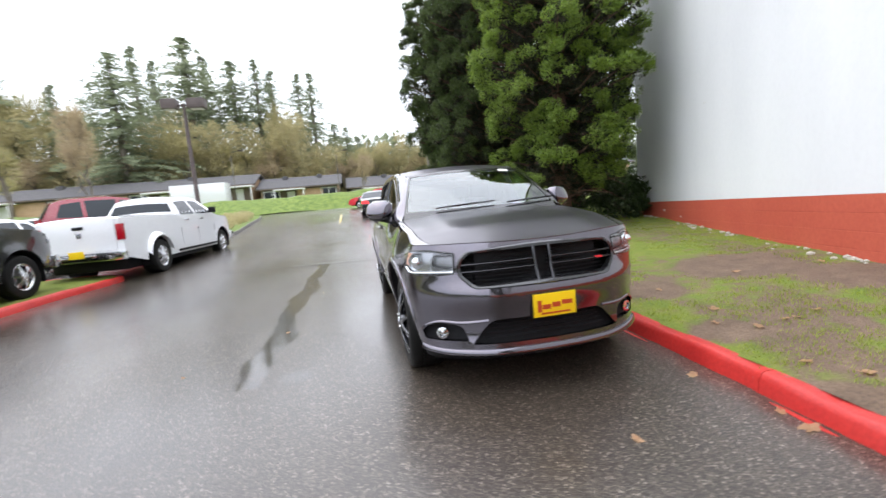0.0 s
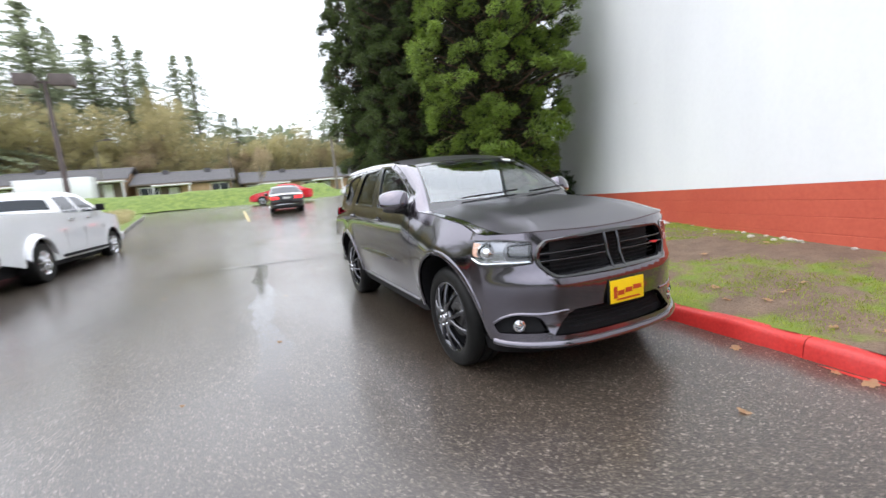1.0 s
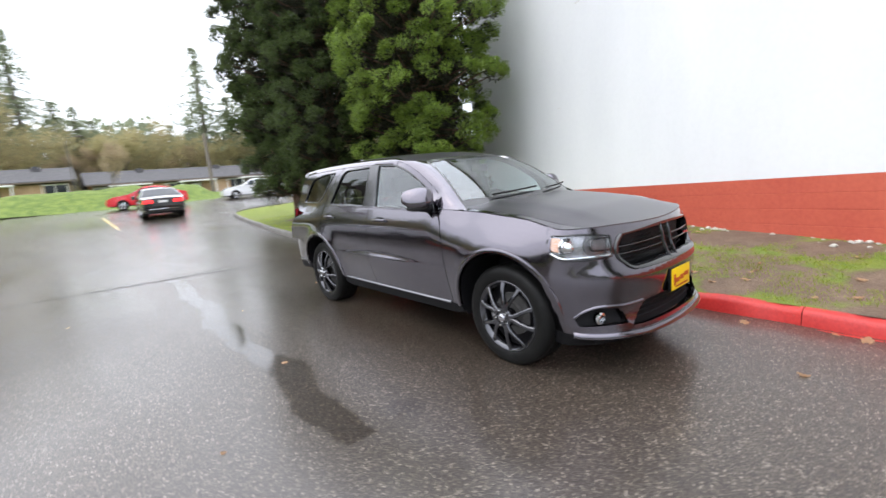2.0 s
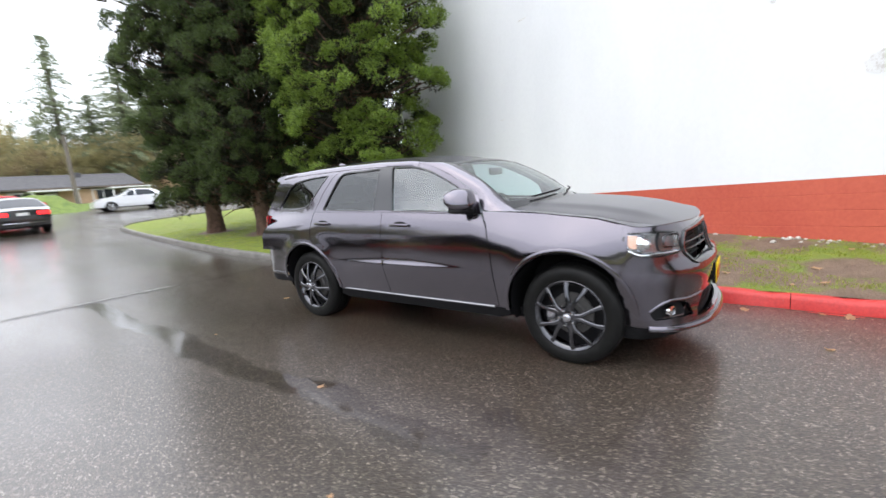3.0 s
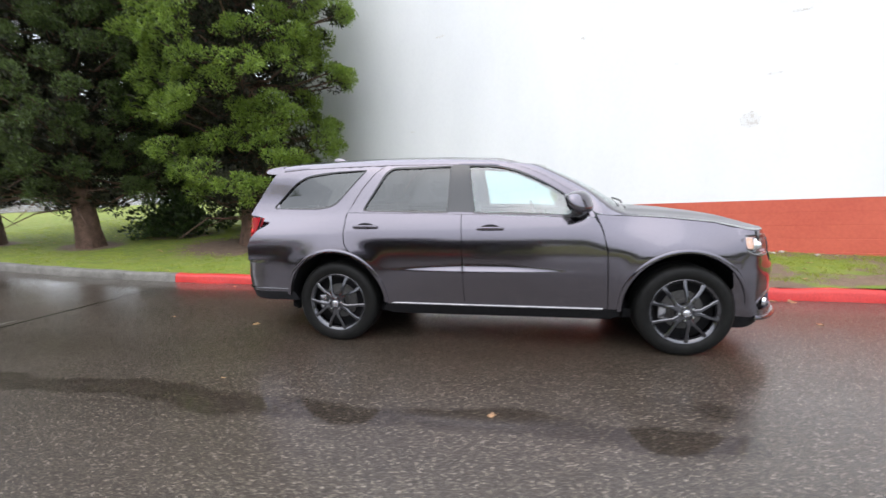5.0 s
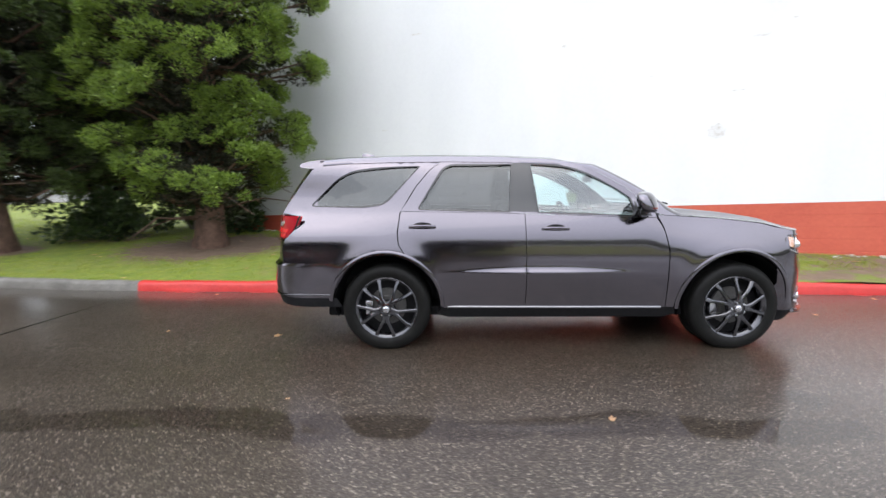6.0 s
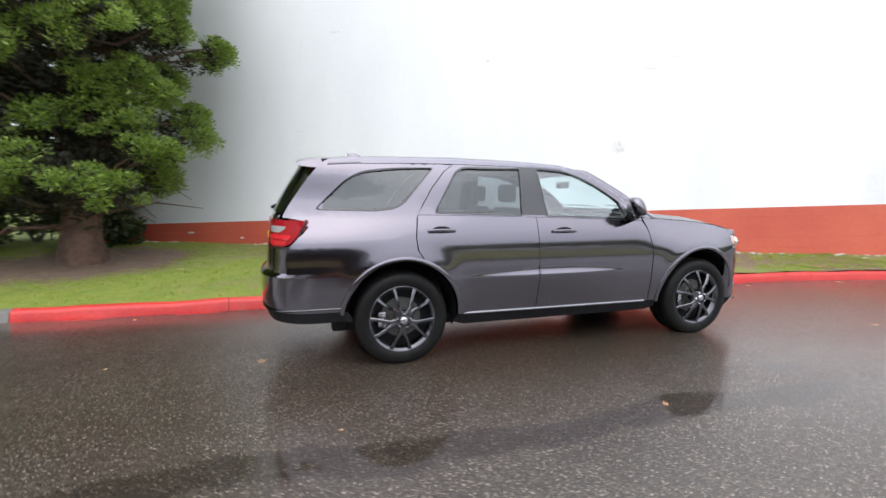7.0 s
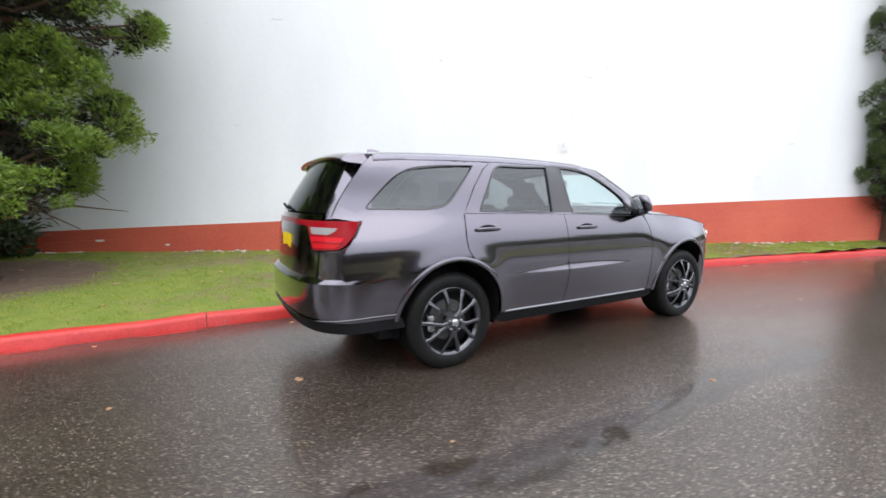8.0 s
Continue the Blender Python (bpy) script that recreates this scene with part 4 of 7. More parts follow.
    side_panel("mirror_sail", SAIL, car, BLACK_GLOSS, (), 0.05, "black mirror corner cover", 0.003, 0.01)
    # bonnet, roof and windscreen
    def meets_bonnet(a):
        z = 1.03
        for _ in range(6):
            q = nose(a, z)
            z = hood_z(q.x, q.y) - 0.005
        return z
    def hood_outline():
        front = [nose(a, max(1.0285, meets_bonnet(a))) for a in np.linspace(0.08, 0.80, 10)]
        right = [(q.x, q.y + 0.003) for q in front] + spline([(0.748, -0.50), (0.775, -0.30), (0.785, 0.0), (0.79, 0.35), (0.785, 0.545)], 4)
        back = spline([(0.785, 0.545), (0.55, 0.425), (0.28, 0.362), (0.0, 0.345)], 5)[1:]
        half = [(0.0, nose(0.0, meets_bonnet(0.0)).y + 0.003)] + right + back
        return half + [(-x, y) for x, y in half[::-1][1:-1]]
    hood = hood_outline()
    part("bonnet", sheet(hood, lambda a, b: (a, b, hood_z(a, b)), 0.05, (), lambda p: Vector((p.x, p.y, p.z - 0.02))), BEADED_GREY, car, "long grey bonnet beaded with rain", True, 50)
    def wing_top(side):
        q = nose(0.80, max(1.0285, meets_bonnet(0.80)))
        edge = spline([(q.x, q.y + 0.003), (0.748, -0.50), (0.778, -0.30), (0.788, 0.0), (0.793, 0.35), (0.788, 0.66)], 4)
        def outer(y):
            return half_width(y, hood_z(0.905, y)) - 0.001
        rim = [(outer(y), y) for y in np.linspace(0.70, -0.42, 12)] + [(r.x, r.y + 0.002) for r in (nose(a, max(1.0285, meets_bonnet(a))) for a in (NOSE_END - 0.13, NOSE_END - 0.20, 0.92, 0.86))]
        bm = sheet([(side * (x + 0.004), y) for x, y in edge] + [(side * x, y) for x, y in rim], lambda a, b: (a, b, hood_z(a, b)), 0.04)
        return bm
    both_sides("wing_top", wing_top, CAR_GREY, car)
    def roof_outline():
        left = [(0.600, 1.150), (0.640, 1.30), (0.672, 1.48)] + [(half_width(y, roof_z(0.7, y)) - 0.004, y) for y in np.linspace(1.75, 3.62, 10)]
        half = spline([(0.0, 1.108), (0.3, 1.115), (0.600, 1.150)], 5)[:-1] + left + [(0.55, 3.72), (0.3, 3.76), (0.0, 3.77)]
        return half + [(-x, y) for x, y in half[::-1][1:-1]]
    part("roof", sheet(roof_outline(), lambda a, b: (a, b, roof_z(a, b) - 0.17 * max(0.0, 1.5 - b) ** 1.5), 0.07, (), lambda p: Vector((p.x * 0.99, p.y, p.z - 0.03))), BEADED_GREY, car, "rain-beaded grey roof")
    def screen(u, v):
        """The windscreen: u from -1 to 1 across, v from the bonnet to the roof."""
        lo = Vector((0.765 * u, 0.385 + 0.17 * abs(u) ** 2.2, 1.240 - 0.005 * u * u))
        hi = Vector((0.605 * u, 1.125 + 0.035 * abs(u) ** 2.2, 1.638 - 0.026 * u * u))
        p = lo.lerp(hi, v)
        return p + Vector((0, -0.02, 0.022)) * math.sin(math.pi * v)
    def screen_patch(lo_u, hi_u, lo_v, hi_v, n=18, push=0.0):
        bm = bmesh.new()
        grid = [[bm.verts.new(screen(lo_u + (hi_u - lo_u) * i / n, lo_v + (hi_v - lo_v) * j / 8) + Vector((0, -push, push))) for i in range(n + 1)] for j in range(9)]
        for j in range(8):
            for i in range(n):
                bm.faces.new((grid[j][i], grid[j][i + 1], grid[j + 1][i + 1], grid[j + 1][i]))
        return bm
    pane = part("windscreen", screen_patch(-0.98, 0.98, 0.0, 1.0), SCREEN_GLASS, car, "wet windscreen that mirrors the pale sky")
    pane.visible_shadow = False
    for name, box_uv in (("screen_border", (-1.0, -0.955, 0, 1)), ("screen_border", (0.955, 1.0, 0, 1)), ("screen_border", (-1, 1, -0.10, 0.035)), ("screen_border", (-1, 1, 0.955, 1.03))):
        part(name, screen_patch(*box_uv, push=0.002), BLACK_GLOSS, car)
    def a_pillar(side):
        """The front pillar: from the edge of the windscreen round to the shut line of the door, running out into the roof."""
        bm = bmesh.new()
        inner = [Vector((side * x, y, hood_z(x, y) + 0.003)) for x, y in ((0.800, 0.36), (0.788, 0.46))]
        inner += [screen(side * 0.985, v) for v in np.linspace(0.0, 1.0, 11)]
        inner += [Vector((side * x, y, roof_z(x, y) - 0.17 * max(0.0, 1.5 - y) ** 1.5 - 0.002)) for x, y in ((0.636, 1.30), (0.668, 1.48))]
        low = [(y, hood_z(0.905, y) + 0.004) for y in (0.42, 0.52, 0.64)]
        line = spline(low + PILLAR_LINE, 6)
        rows = []
        for k, p in enumerate(inner):
            t = k / (len(inner) - 1) * (len(line) - 1)
            a, b = line[int(t)], line[min(int(t) + 1, len(line) - 1)]
            y, z = a[0] + (b[0] - a[0]) * (t % 1), a[1] + (b[1] - a[1]) * (t % 1)
            q = Vector((side * (half_width(y, z) - 0.002), y - 0.004, z))
            out = Vector((side * 0.62, -0.42, 0.66))
            bulge = 0.17 * (q - p).length * smooth(k / 4)
            rows.append([bm.verts.new(p.lerp(q, c) + out * (bulge * math.sin(math.pi * c) + 0.004 * (1 - c))) for c in np.linspace(0, 1, 7)])
        for r, n in zip(rows, rows[1:]):
            for c in range(6):
                bm.faces.new((r[c], r[c + 1], n[c + 1], n[c]))
        return bm
    both_sides("front_pillar", a_pillar, CAR_GREY, car)
    sticker = screen_patch(0.62, 0.80, 0.90, 0.975, 4, 0.006)
    part("sticker", sticker, WHITE_TRIM, car, "small white paper sticker")
    part("mirror_inside", box_bm((-0.12, 1.03, 1.48), (0.12, 1.06, 1.55), 0.015), BLACK_PLASTIC, car)
    for sx in (-0.50, 0.22):
        bm = bmesh.new()
        a = [screen((sx + 0.6 * k) / 0.80, 0.03 + 0.05 * k) + Vector((0, -0.025, 0.02)) for k in np.linspace(0, 1, 8)]
        tube(bm, a, 0.008, 6)
        part("wiper", bm, BLACK_PLASTIC, car)
    part("cowl", sheet([(-0.78, 0.53), (-0.5, 0.40), (0, 0.335), (0.5, 0.40), (0.78, 0.53), (0.80, 0.72), (0.4, 0.54), (0, 0.46), (-0.4, 0.54), (-0.80, 0.72)], lambda a, b: (a, b, hood_z(a, 0.42) - 0.012 - 0.02 * abs(a)), 0.08), BLACK_PLASTIC, car)
    # nose: bumper skin with its openings, lamps and grille
    E = NOSE_END
    grille_hole = rounded([(-0.53, 0.985), (-0.585, 0.93), (-0.595, 0.845), (-0.50, 0.755), (0.50, 0.755), (0.595, 0.845), (0.585, 0.93), (0.53, 0.985), (0.0, 1.012)], [0.03, 0.05, 0.06, 0.04, 0.04, 0.06, 0.05, 0.03, 0.3], 4)
    def lamp_line(s):
        pts = [(0.612, 0.848), (0.80, 0.838), (0.95, 0.842), (1.05, 0.872), (E - 0.065, 0.975), (E - 0.095, 1.014), (0.85, 1.018), (0.612, 0.990)]
        return rounded([(s * a, z) for a, z in pts], [0.02, 0.05, 0.05, 0.06, 0.015, 0.03, 0.05, 0.02], 4)
    low_hole = rounded([(-0.545, 0.375), (-0.40, 0.53), (0.40, 0.53), (0.545, 0.375)], [0.02, 0.06, 0.06, 0.02], 4)
    def fog_line(s):
        return rounded([(s * a, z) for a, z in [(0.56, 0.395), (0.60, 0.50), (0.80, 0.52), (0.93, 0.46), (0.90, 0.395)]], [0.02, 0.05, 0.06, 0.02, 0.02], 4)
    top_edge = [(a, max(1.0285, meets_bonnet(a))) for a in np.linspace(-E + 0.06, E - 0.06, 30)]
    skin = [(-E + 0.01, 0.34), (-E + 0.06, 0.60), (-E + 0.03, 0.74), (-E + 0.045, 0.86)] + top_edge + [(E - 0.045, 0.86), (E - 0.03, 0.74), (E - 0.06, 0.60), (E - 0.01, 0.34)]
    fold_in = lambda p: Vector((p.x * 0.985, p.y + 0.03, p.z))
    part("front_bumper", sheet(skin, nose, 0.04, (grille_hole, lamp_line(-1), lamp_line(1), low_hole, fog_line(-1), fog_line(1)), fold_in), CAR_GREY, car, "grey front bumper skin", True, 45)
    # chin: a silver lip over a black apron
    part("chin_lip", strip([nose(a, 0.322 + 0.02 * smooth((abs(a) - 0.7) / 0.4)) + Vector((0, -0.014, 0)) for a in np.linspace(-E + 0.20, E - 0.20, 40)], 0.044, 0.016, lambda p: (p.x * 0.8, -0.7, 0.35)), CAR_GREY, car, "grey lower lip")
    part("apron", sheet([(-E + 0.02, 0.235), (-E + 0.02, 0.335), (E - 0.02, 0.335), (E - 0.02, 0.235)], lambda a, b: nose(a, b) + Vector((0, 0.016 + 0.5 * (0.335 - b), 0)), 0.06, (), fold_in), BLACK_PLASTIC, car)
    part("lower_grille", sheet([(-0.58, 0.35), (-0.43, 0.555), (0.43, 0.555), (0.58, 0.35)], lambda a, b: nose(a, b, 0.07), 0.08), BLACK_PLASTIC, car)
    for k in range(4):
        part("intake_bar", strip([nose(a, 0.405 + 0.03 * k, 0.05) for a in np.linspace(-0.44 + 0.02 * k, 0.44 - 0.02 * k, 14)], 0.007, 0.01, lambda p: (0, -1, 0)), BLACK_PLASTIC, car)
    # radiator grille: dark frame, cross bars and mesh
    part("grille_back", sheet(grille_hole, lambda a, b: nose(a, b, 0.13), 0.08), BLACK_PLASTIC, car)
    rim = bmesh.new()
    rows = []
    loop = dense(grille_hole, 0.04)
    for p in loop:
        q = Vector(p)
        inw = (Vector((0, 0.88)) - q)
        inw = Vector((inw.x * 0.35, inw.y)).normalized()
        rows.append([rim.verts.new(nose(c[0], c[1], o)) for c, o in ((q - inw * 0.012, -0.004), (q - inw * 0.004, -0.016), (q + inw * 0.016, -0.012), (q + inw * 0.026, 0.03))])
    for i in range(len(rows)):
        for k in range(3):
            rim.faces.new((rows[i - 1][k], rows[i - 1][k + 1], rows[i][k + 1], rows[i][k]))
    part("grille_frame", rim, BLACK_GLOSS, car, "gloss black grille surround", True, 40)
    for x in (-0.052, 0.052):
        part("grille_upright", strip([nose(x + (0.006 if x > 0 else -0.006) * math.cos(6 * z), z, -0.002) for z in np.linspace(0.765, 1.0, 9)], 0.022, 0.014, lambda p: (0, -1, 0)), GRILLE_METAL, car, "satin dark upright of the cross")
    for s in (-1, 1):
        for dz in (-0.024, 0.024):
            part("grille_crossbar", strip([nose(s * a, 0.887 + dz - 0.012 * a, 0.002) for a in np.linspace(0.065, 0.575, 14)], 0.011, 0.010, lambda p: (0, -1, 0)), GRILLE_METAL, car, "satin dark crossbar")
        for k in range(9):
            z = 0.785 + 0.024 * k
            part("grille_slat", strip([nose(s * a, z, 0.075) for a in np.linspace(0.06, 0.52, 10)], 0.006, 0.01, lambda p: (0, -1, 0)), BLACK_PLASTIC, car)
    badge = bmesh.new()
    box(badge, (-0.03, -0.012, -0.008), (0.03, 0.0, 0.008), 0.003, Matrix.Translation(nose(0.44, 0.862) + Vector((0, 0.0, 0))))
    part("red_badge", badge, BRIGHT_RED, car, "small red grille badge")
    # head lamps
    for s in (-1, 1):
        line = lamp_line(s)
        bowl = sheet(line, lambda a, b: nose(a, b, 0.05), 0.04, (), None)
        lamp = part("headlamp", bowl, SATIN, car, "clear projector headlamp with a chrome reflector and amber corner")
        wall_bm = bmesh.new()
        loop = dense(line, 0.04)
        a_ring = [wall_bm.verts.new(nose(a, b, 0.002)) for a, b in loop]
        b_ring = [wall_bm.verts.new(nose(a, b, 0.05)) for a, b in loop]
        for i in range(len(loop)):
            wall_bm.faces.new((a_ring[i - 1], a_ring[i], b_ring[i], b_ring[i - 1]))
        part("lamp_wall", wall_bm, SATIN, lamp)
        cover = part("lens", sheet(line, lambda a, b: nose(a, b, -0.001), 0.04), LENS_CLEAR, lamp, "clear lens")
        cover.visible_shadow = False
        edge = bmesh.new()
        rows = []
        mid_a, mid_z = s * 0.86, 0.93
        for a, b in loop:
            inw = Vector((mid_a - a, (mid_z - b) * 2)).normalized()
            rows.append([edge.verts.new(nose(a + inw.x * o, b + inw.y * o, d)) for o, d in ((-0.004, 0.006), (-0.001, -0.004), (0.007, -0.005), (0.011, 0.004))])
        for i in range(len(rows)):
            for k in range(3):
                edge.faces.new((rows[i - 1][k], rows[i - 1][k + 1], rows[i][k + 1], rows[i][k]))
        part("lens_border", edge, BLACK_GLOSS, lamp)
        dark_side = rounded([(s * a, z) for a, z in [(0.618, 0.872), (0.775, 0.868), (0.80, 0.94), (0.76, 1.0), (0.618, 0.985)]], 0.02, 3)
        part("dark_housing", sheet(dark_side, lambda a, b: nose(a, b, 0.035), 0.04), SILL_METAL, lamp, "dark inner housing")
        part("side_light", strip([nose(s * a, z, 0.012) for a, z in spline([(0.63, 0.972), (0.70, 0.975), (0.765, 0.968), (0.775, 0.94), (0.765, 0.905), (0.70, 0.895), (0.63, 0.892)], 5)], 0.012, 0.012, lambda p: (0, -1, 0)), GRILLE_METAL, lamp, "pale curved side light")
        for a, z, r in ((0.905, 0.930, 0.062),):
            ring = bmesh.new()
            lathe(ring, [(r, 0.0), (r * 1.06, -0.014), (r * 0.95, -0.018), (r * 0.7, 0.006), (0.0, 0.01)], 28)
            c = nose(s * a, z, 0.030)
            m = look(c, c + Vector((s * 0.45, -1, 0))) @ pose(0, 0, 0, 0, -90, 0) @ Matrix.Rotation(math.pi, 4, "Z")
            bmesh.ops.transform(ring, matrix=m, verts=ring.verts)
            part("reflector", ring, CHROME, lamp)
            ball = bmesh.new()
            bmesh.ops.create_uvsphere(ball, u_segments=18, v_segments=12, radius=r * 0.60)
            bmesh.ops.translate(ball, verts=ball.verts, vec=c + Vector((0, -0.004, 0)))
            part("projector", ball, CHROME, lamp)
        amber = rounded([(s * a, z) for a, z in [(E - 0.19, 0.905), (E - 0.19, 0.995), (E - 0.10, 0.998), (E - 0.085, 0.972), (E - 0.14, 0.91)]], 0.012, 3)
        part("amber_reflector", sheet(amber, lambda a, b: nose(a, b, 0.014), 0.03), LENS_AMBER, lamp, "amber corner reflector")
        chromebar = strip([nose(s * a, 0.860 + 0.045 * smooth((a - 0.95) / 0.14), 0.010) for a in np.linspace(0.63, 1.045, 18)], 0.014, 0.008, lambda p: (p.x * 0.5, -0.7, 0.7))
        part("light_pipe", chromebar, CHROME, lamp, "bright lower rim")
        # fog lamp pocket
        pocket = part("fog_lamp_pocket", sheet(fog_line(s), lambda a, b: nose(a, b, 0.05), 0.05), BLACK_PLASTIC, car)
        c = nose(s * 0.745, 0.445, 0.02)
        out_m = look(c, c + Vector((s * 0.35, -1, 0))) @ pose(0, 0, 0, 0, -90, 0) @ Matrix.Rotation(math.pi, 4, "Z")
        fog = bmesh.new()
        lathe(fog, [(0.026, 0.02), (0.040, 0.015), (0.043, -0.008), (0.036, -0.012), (0.030, 0.0), (0.018, 0.010), (0.0, 0.012)], 26)
        bmesh.ops.transform(fog, matrix=out_m, verts=fog.verts)
        part("fog_lamp", fog, CHROME, pocket, "round chrome fog lamp")
        brow = strip([nose(s * a, z) for a, z in spline([(0.93, 0.455), (0.86, 0.50), (0.76, 0.525), (0.60, 0.518), (0.42, 0.528)], 5)], 0.02, 0.008, lambda p: (p.x * 0.6, -0.8, 0.5))
        part("fog_brow", brow, CAR_GREY, car)
    # front plate
    plate_at = nose(0.03, 0.60, -0.008)
    holder = part("plate_holder", box_bm((-0.158, -0.012, -0.084), (0.158, 0.012, 0.084), 0.006), BLACK_PLASTIC, car)
    holder.matrix_local = Matrix.Translation(plate_at)
    plate = part("plate", box_bm((-0.152, -0.018, -0.078), (0.152, -0.010, 0.078), 0.003), YELLOW, holder, "yellow dealer plate with red lettering shapes")
    stroke = bmesh.new()
    for x0, x1, z0, z1 in ((-0.125, -0.095, -0.045, 0.035), (-0.09, -0.03, -0.028, 0.004), (-0.02, 0.04, -0.02, 0.014), (0.05, 0.125, -0.008, 0.022)):
        box(stroke, (x0, -0.0205, z0), (x1, -0.018, z1), 0.0)
    part("lettering_bar", stroke, INK_RED, holder, "", False)
    part("plate_underline", box_bm((-0.10, -0.0205, -0.062), (0.11, -0.018, -0.050)), INK_RED, holder, "", False)
    # sills, arches and wells
    def sill(side):
        line = [(0.52, 0.384), (2.56, 0.384), (2.60, 0.32), (2.50, 0.288), (0.60, 0.288), (0.50, 0.32)]
        return sheet(line, lambda a, b: (side * (half_width(a, b, False) + 0.004), a, b), 0.06, (), turned_in(0.12))
    both_sides("sill", sill, BLACK_PLASTIC, car, "black lower sill")
    both_sides("sill_strip", lambda side: strip([(side * (half_width(y, 0.39, False) + 0.004), y, 0.388 + 0.004 * (y - 1.5)) for y in np.linspace(0.64, 2.53, 24)], 0.020, 0.010, lambda p: (side * 0.55, 0, 0.83)), SILL_METAL, car, "bright strip along the sill")
    for k in (0, 1):
        lo, hi = (-4, 178) if k == 0 else (6, 180)
        both_sides("arch_lip", lambda side: strip([(side * (half_width(y, z) + 0.001), y, z) for y, z in arch_points(k, lo, hi, 40, 0.018)], 0.040, 0.010, lambda p: (side, 0, 0.25)), CAR_GREY, car)
        def well(side):
            bm = bmesh.new()
            pts = arch_points(k, -14, 194, 24, -0.012)
            rows = []
            for y, z in pts:
                w = half_width(y, max(z, 0.3)) - 0.012
                rows.append([bm.verts.new((side * w, y, z)), bm.verts.new((side * (w - 0.14), y, z)), bm.verts.new((side * (w - 0.42), y, z))])
            for a, b in zip(rows, rows[1:]):
                for j in (0, 1):
                    bm.faces.new((a[j], a[j + 1], b[j + 1], b[j]))
            bm.faces.new([r[2] for r in rows])
            return bm
        both_sides("wheel_well", well, BLACK_PLASTIC, car)
    # tail
    T, TE = TAIL_END - 0.08, TAIL_END
    right_end = [(TE - 0.002, 0.752), (TE - 0.05, 0.68), (TE - 0.10, 0.60), (TE - 0.135, 0.53), (TE - 0.150, 0.478)]
    back_skin = [(-a, z) for a, z in right_end[::-1]] + [(-TE + 0.35, 0.752), (TE - 0.35, 0.752)] + right_end
    fold_back = lambda p: Vector((p.x * 0.985, p.y - 0.03, p.z))
    part("rear_bumper", sheet(back_skin, tail, 0.05), CAR_GREY, car, "grey rear bumper")
    ledge = bmesh.new()
    rows = [[ledge.verts.new(tail(a, z)) for z in (0.7535, 0.762, 0.772, 0.780, 0.790)] for a in np.linspace(-TE + 0.01, TE - 0.01, 70)]
    for r0, r1 in zip(rows, rows[1:]):
        for j in range(4):
            ledge.faces.new((r0[j], r0[j + 1], r1[j + 1], r1[j]))
    part("bumper_ledge", ledge, CAR_GREY, car)
    part("rear_apron", sheet([(-TE + 0.15, 0.395), (-TE + 0.15, 0.474), (TE - 0.15, 0.474), (TE - 0.15, 0.395)], lambda a, b: tail(a, b, -0.006), 0.06, (), fold_back), BLACK_PLASTIC, car)
    part("rear_strip", strip([tail(a, 0.487 + 0.02 * smooth((abs(a) - 0.75) / 0.4), -0.004) for a in np.linspace(-TE + 0.16, TE - 0.16, 44)], 0.018, 0.010, lambda p: (p.x * 0.5, 0.6, 0.6)), GRILLE_METAL, car, "bright strip round the rear bumper")
    gate = rounded([(-0.70, 0.79), (-0.70, 1.235), (0.70, 1.235), (0.70, 0.79)], 0.04, 3)
    part("tailgate", sheet(gate, tail, 0.06, (), fold_back), CAR_GREY, car)
    def corner(side):
        line = [(0.715, 0.785), (T - 0.40, 0.785), (T - 0.40, 0.99), (0.715, 0.985)]
        return sheet([(side * a, z) for a, z in line], tail, 0.04, (), fold_back)
    both_sides("rear_corner", corner, CAR_GREY, car)
    def corner_top(side):
        return sheet([(side * a, z) for a, z in [(0.72, 1.205), (T - 0.30, 1.205), (T - 0.36, 1.30), (T - 0.42, 1.45), (T - 0.40, 1.66), (0.72, 1.66)]], tail, 0.05, (), fold_back)
    both_sides("rear_pillar", corner_top, CAR_GREY, car)
    rear_pane = part("rear_window", sheet(rounded([(-0.71, 1.25), (-0.71, 1.655), (0.71, 1.655), (0.71, 1.25)], 0.05, 4), lambda a, b: tail(a, b, -0.004), 0.07), GLASS_DARK, car, "dark tinted rear window")
    part("rear_window_back", sheet(rounded([(-0.70, 1.245), (-0.70, 1.66), (0.70, 1.66), (0.70, 1.245)], 0.05, 4), lambda a, b: tail(a, b, 0.02), 0.09), CABIN, car)
    spoiler = bmesh.new()
    prof = [(3.52, 1.718), (3.66, 1.714), (3.76, 1.702), (3.830, 1.684), (3.852, 1.664), (3.838, 1.648), (3.78, 1.640), (3.68, 1.634), (3.54, 1.645)]
    rows = []
    for u in np.linspace(-1, 1, 25):
        k = 1 - 0.10 * abs(u) ** 4
        rows.append([spoiler.verts.new((u * (0.640 + 0.45 * (1.70 - z)), 3.6 + (y - 3.6) * k, z - 0.040 * abs(u) ** 3 + 0.006)) for y, z in prof])
    for a, b in zip(rows, rows[1:]):
        for j in range(len(prof)):
            spoiler.faces.new((a[j], a[(j + 1) % len(prof)], b[(j + 1) % len(prof)], b[j]))
    spoiler.faces.new(rows[0])
    spoiler.faces.new(rows[-1][::-1])
    lip = part("spoiler", spoiler, CAR_GREY, car, "grey roof spoiler", True, 40)
    part("spoiler_underside", box_bm((-0.55, 3.62, 1.618), (0.55, 3.80, 1.636), 0.008), BLACK_PLASTIC, lip)
    wiper = bmesh.new()
    tube(wiper, [tail(0.0, 1.27, -0.02), tail(0.05, 1.275, -0.04), tail(0.42, 1.30, -0.03)], 0.012, 7)
    part("rear_wiper", wiper, BLACK_PLASTIC, car)
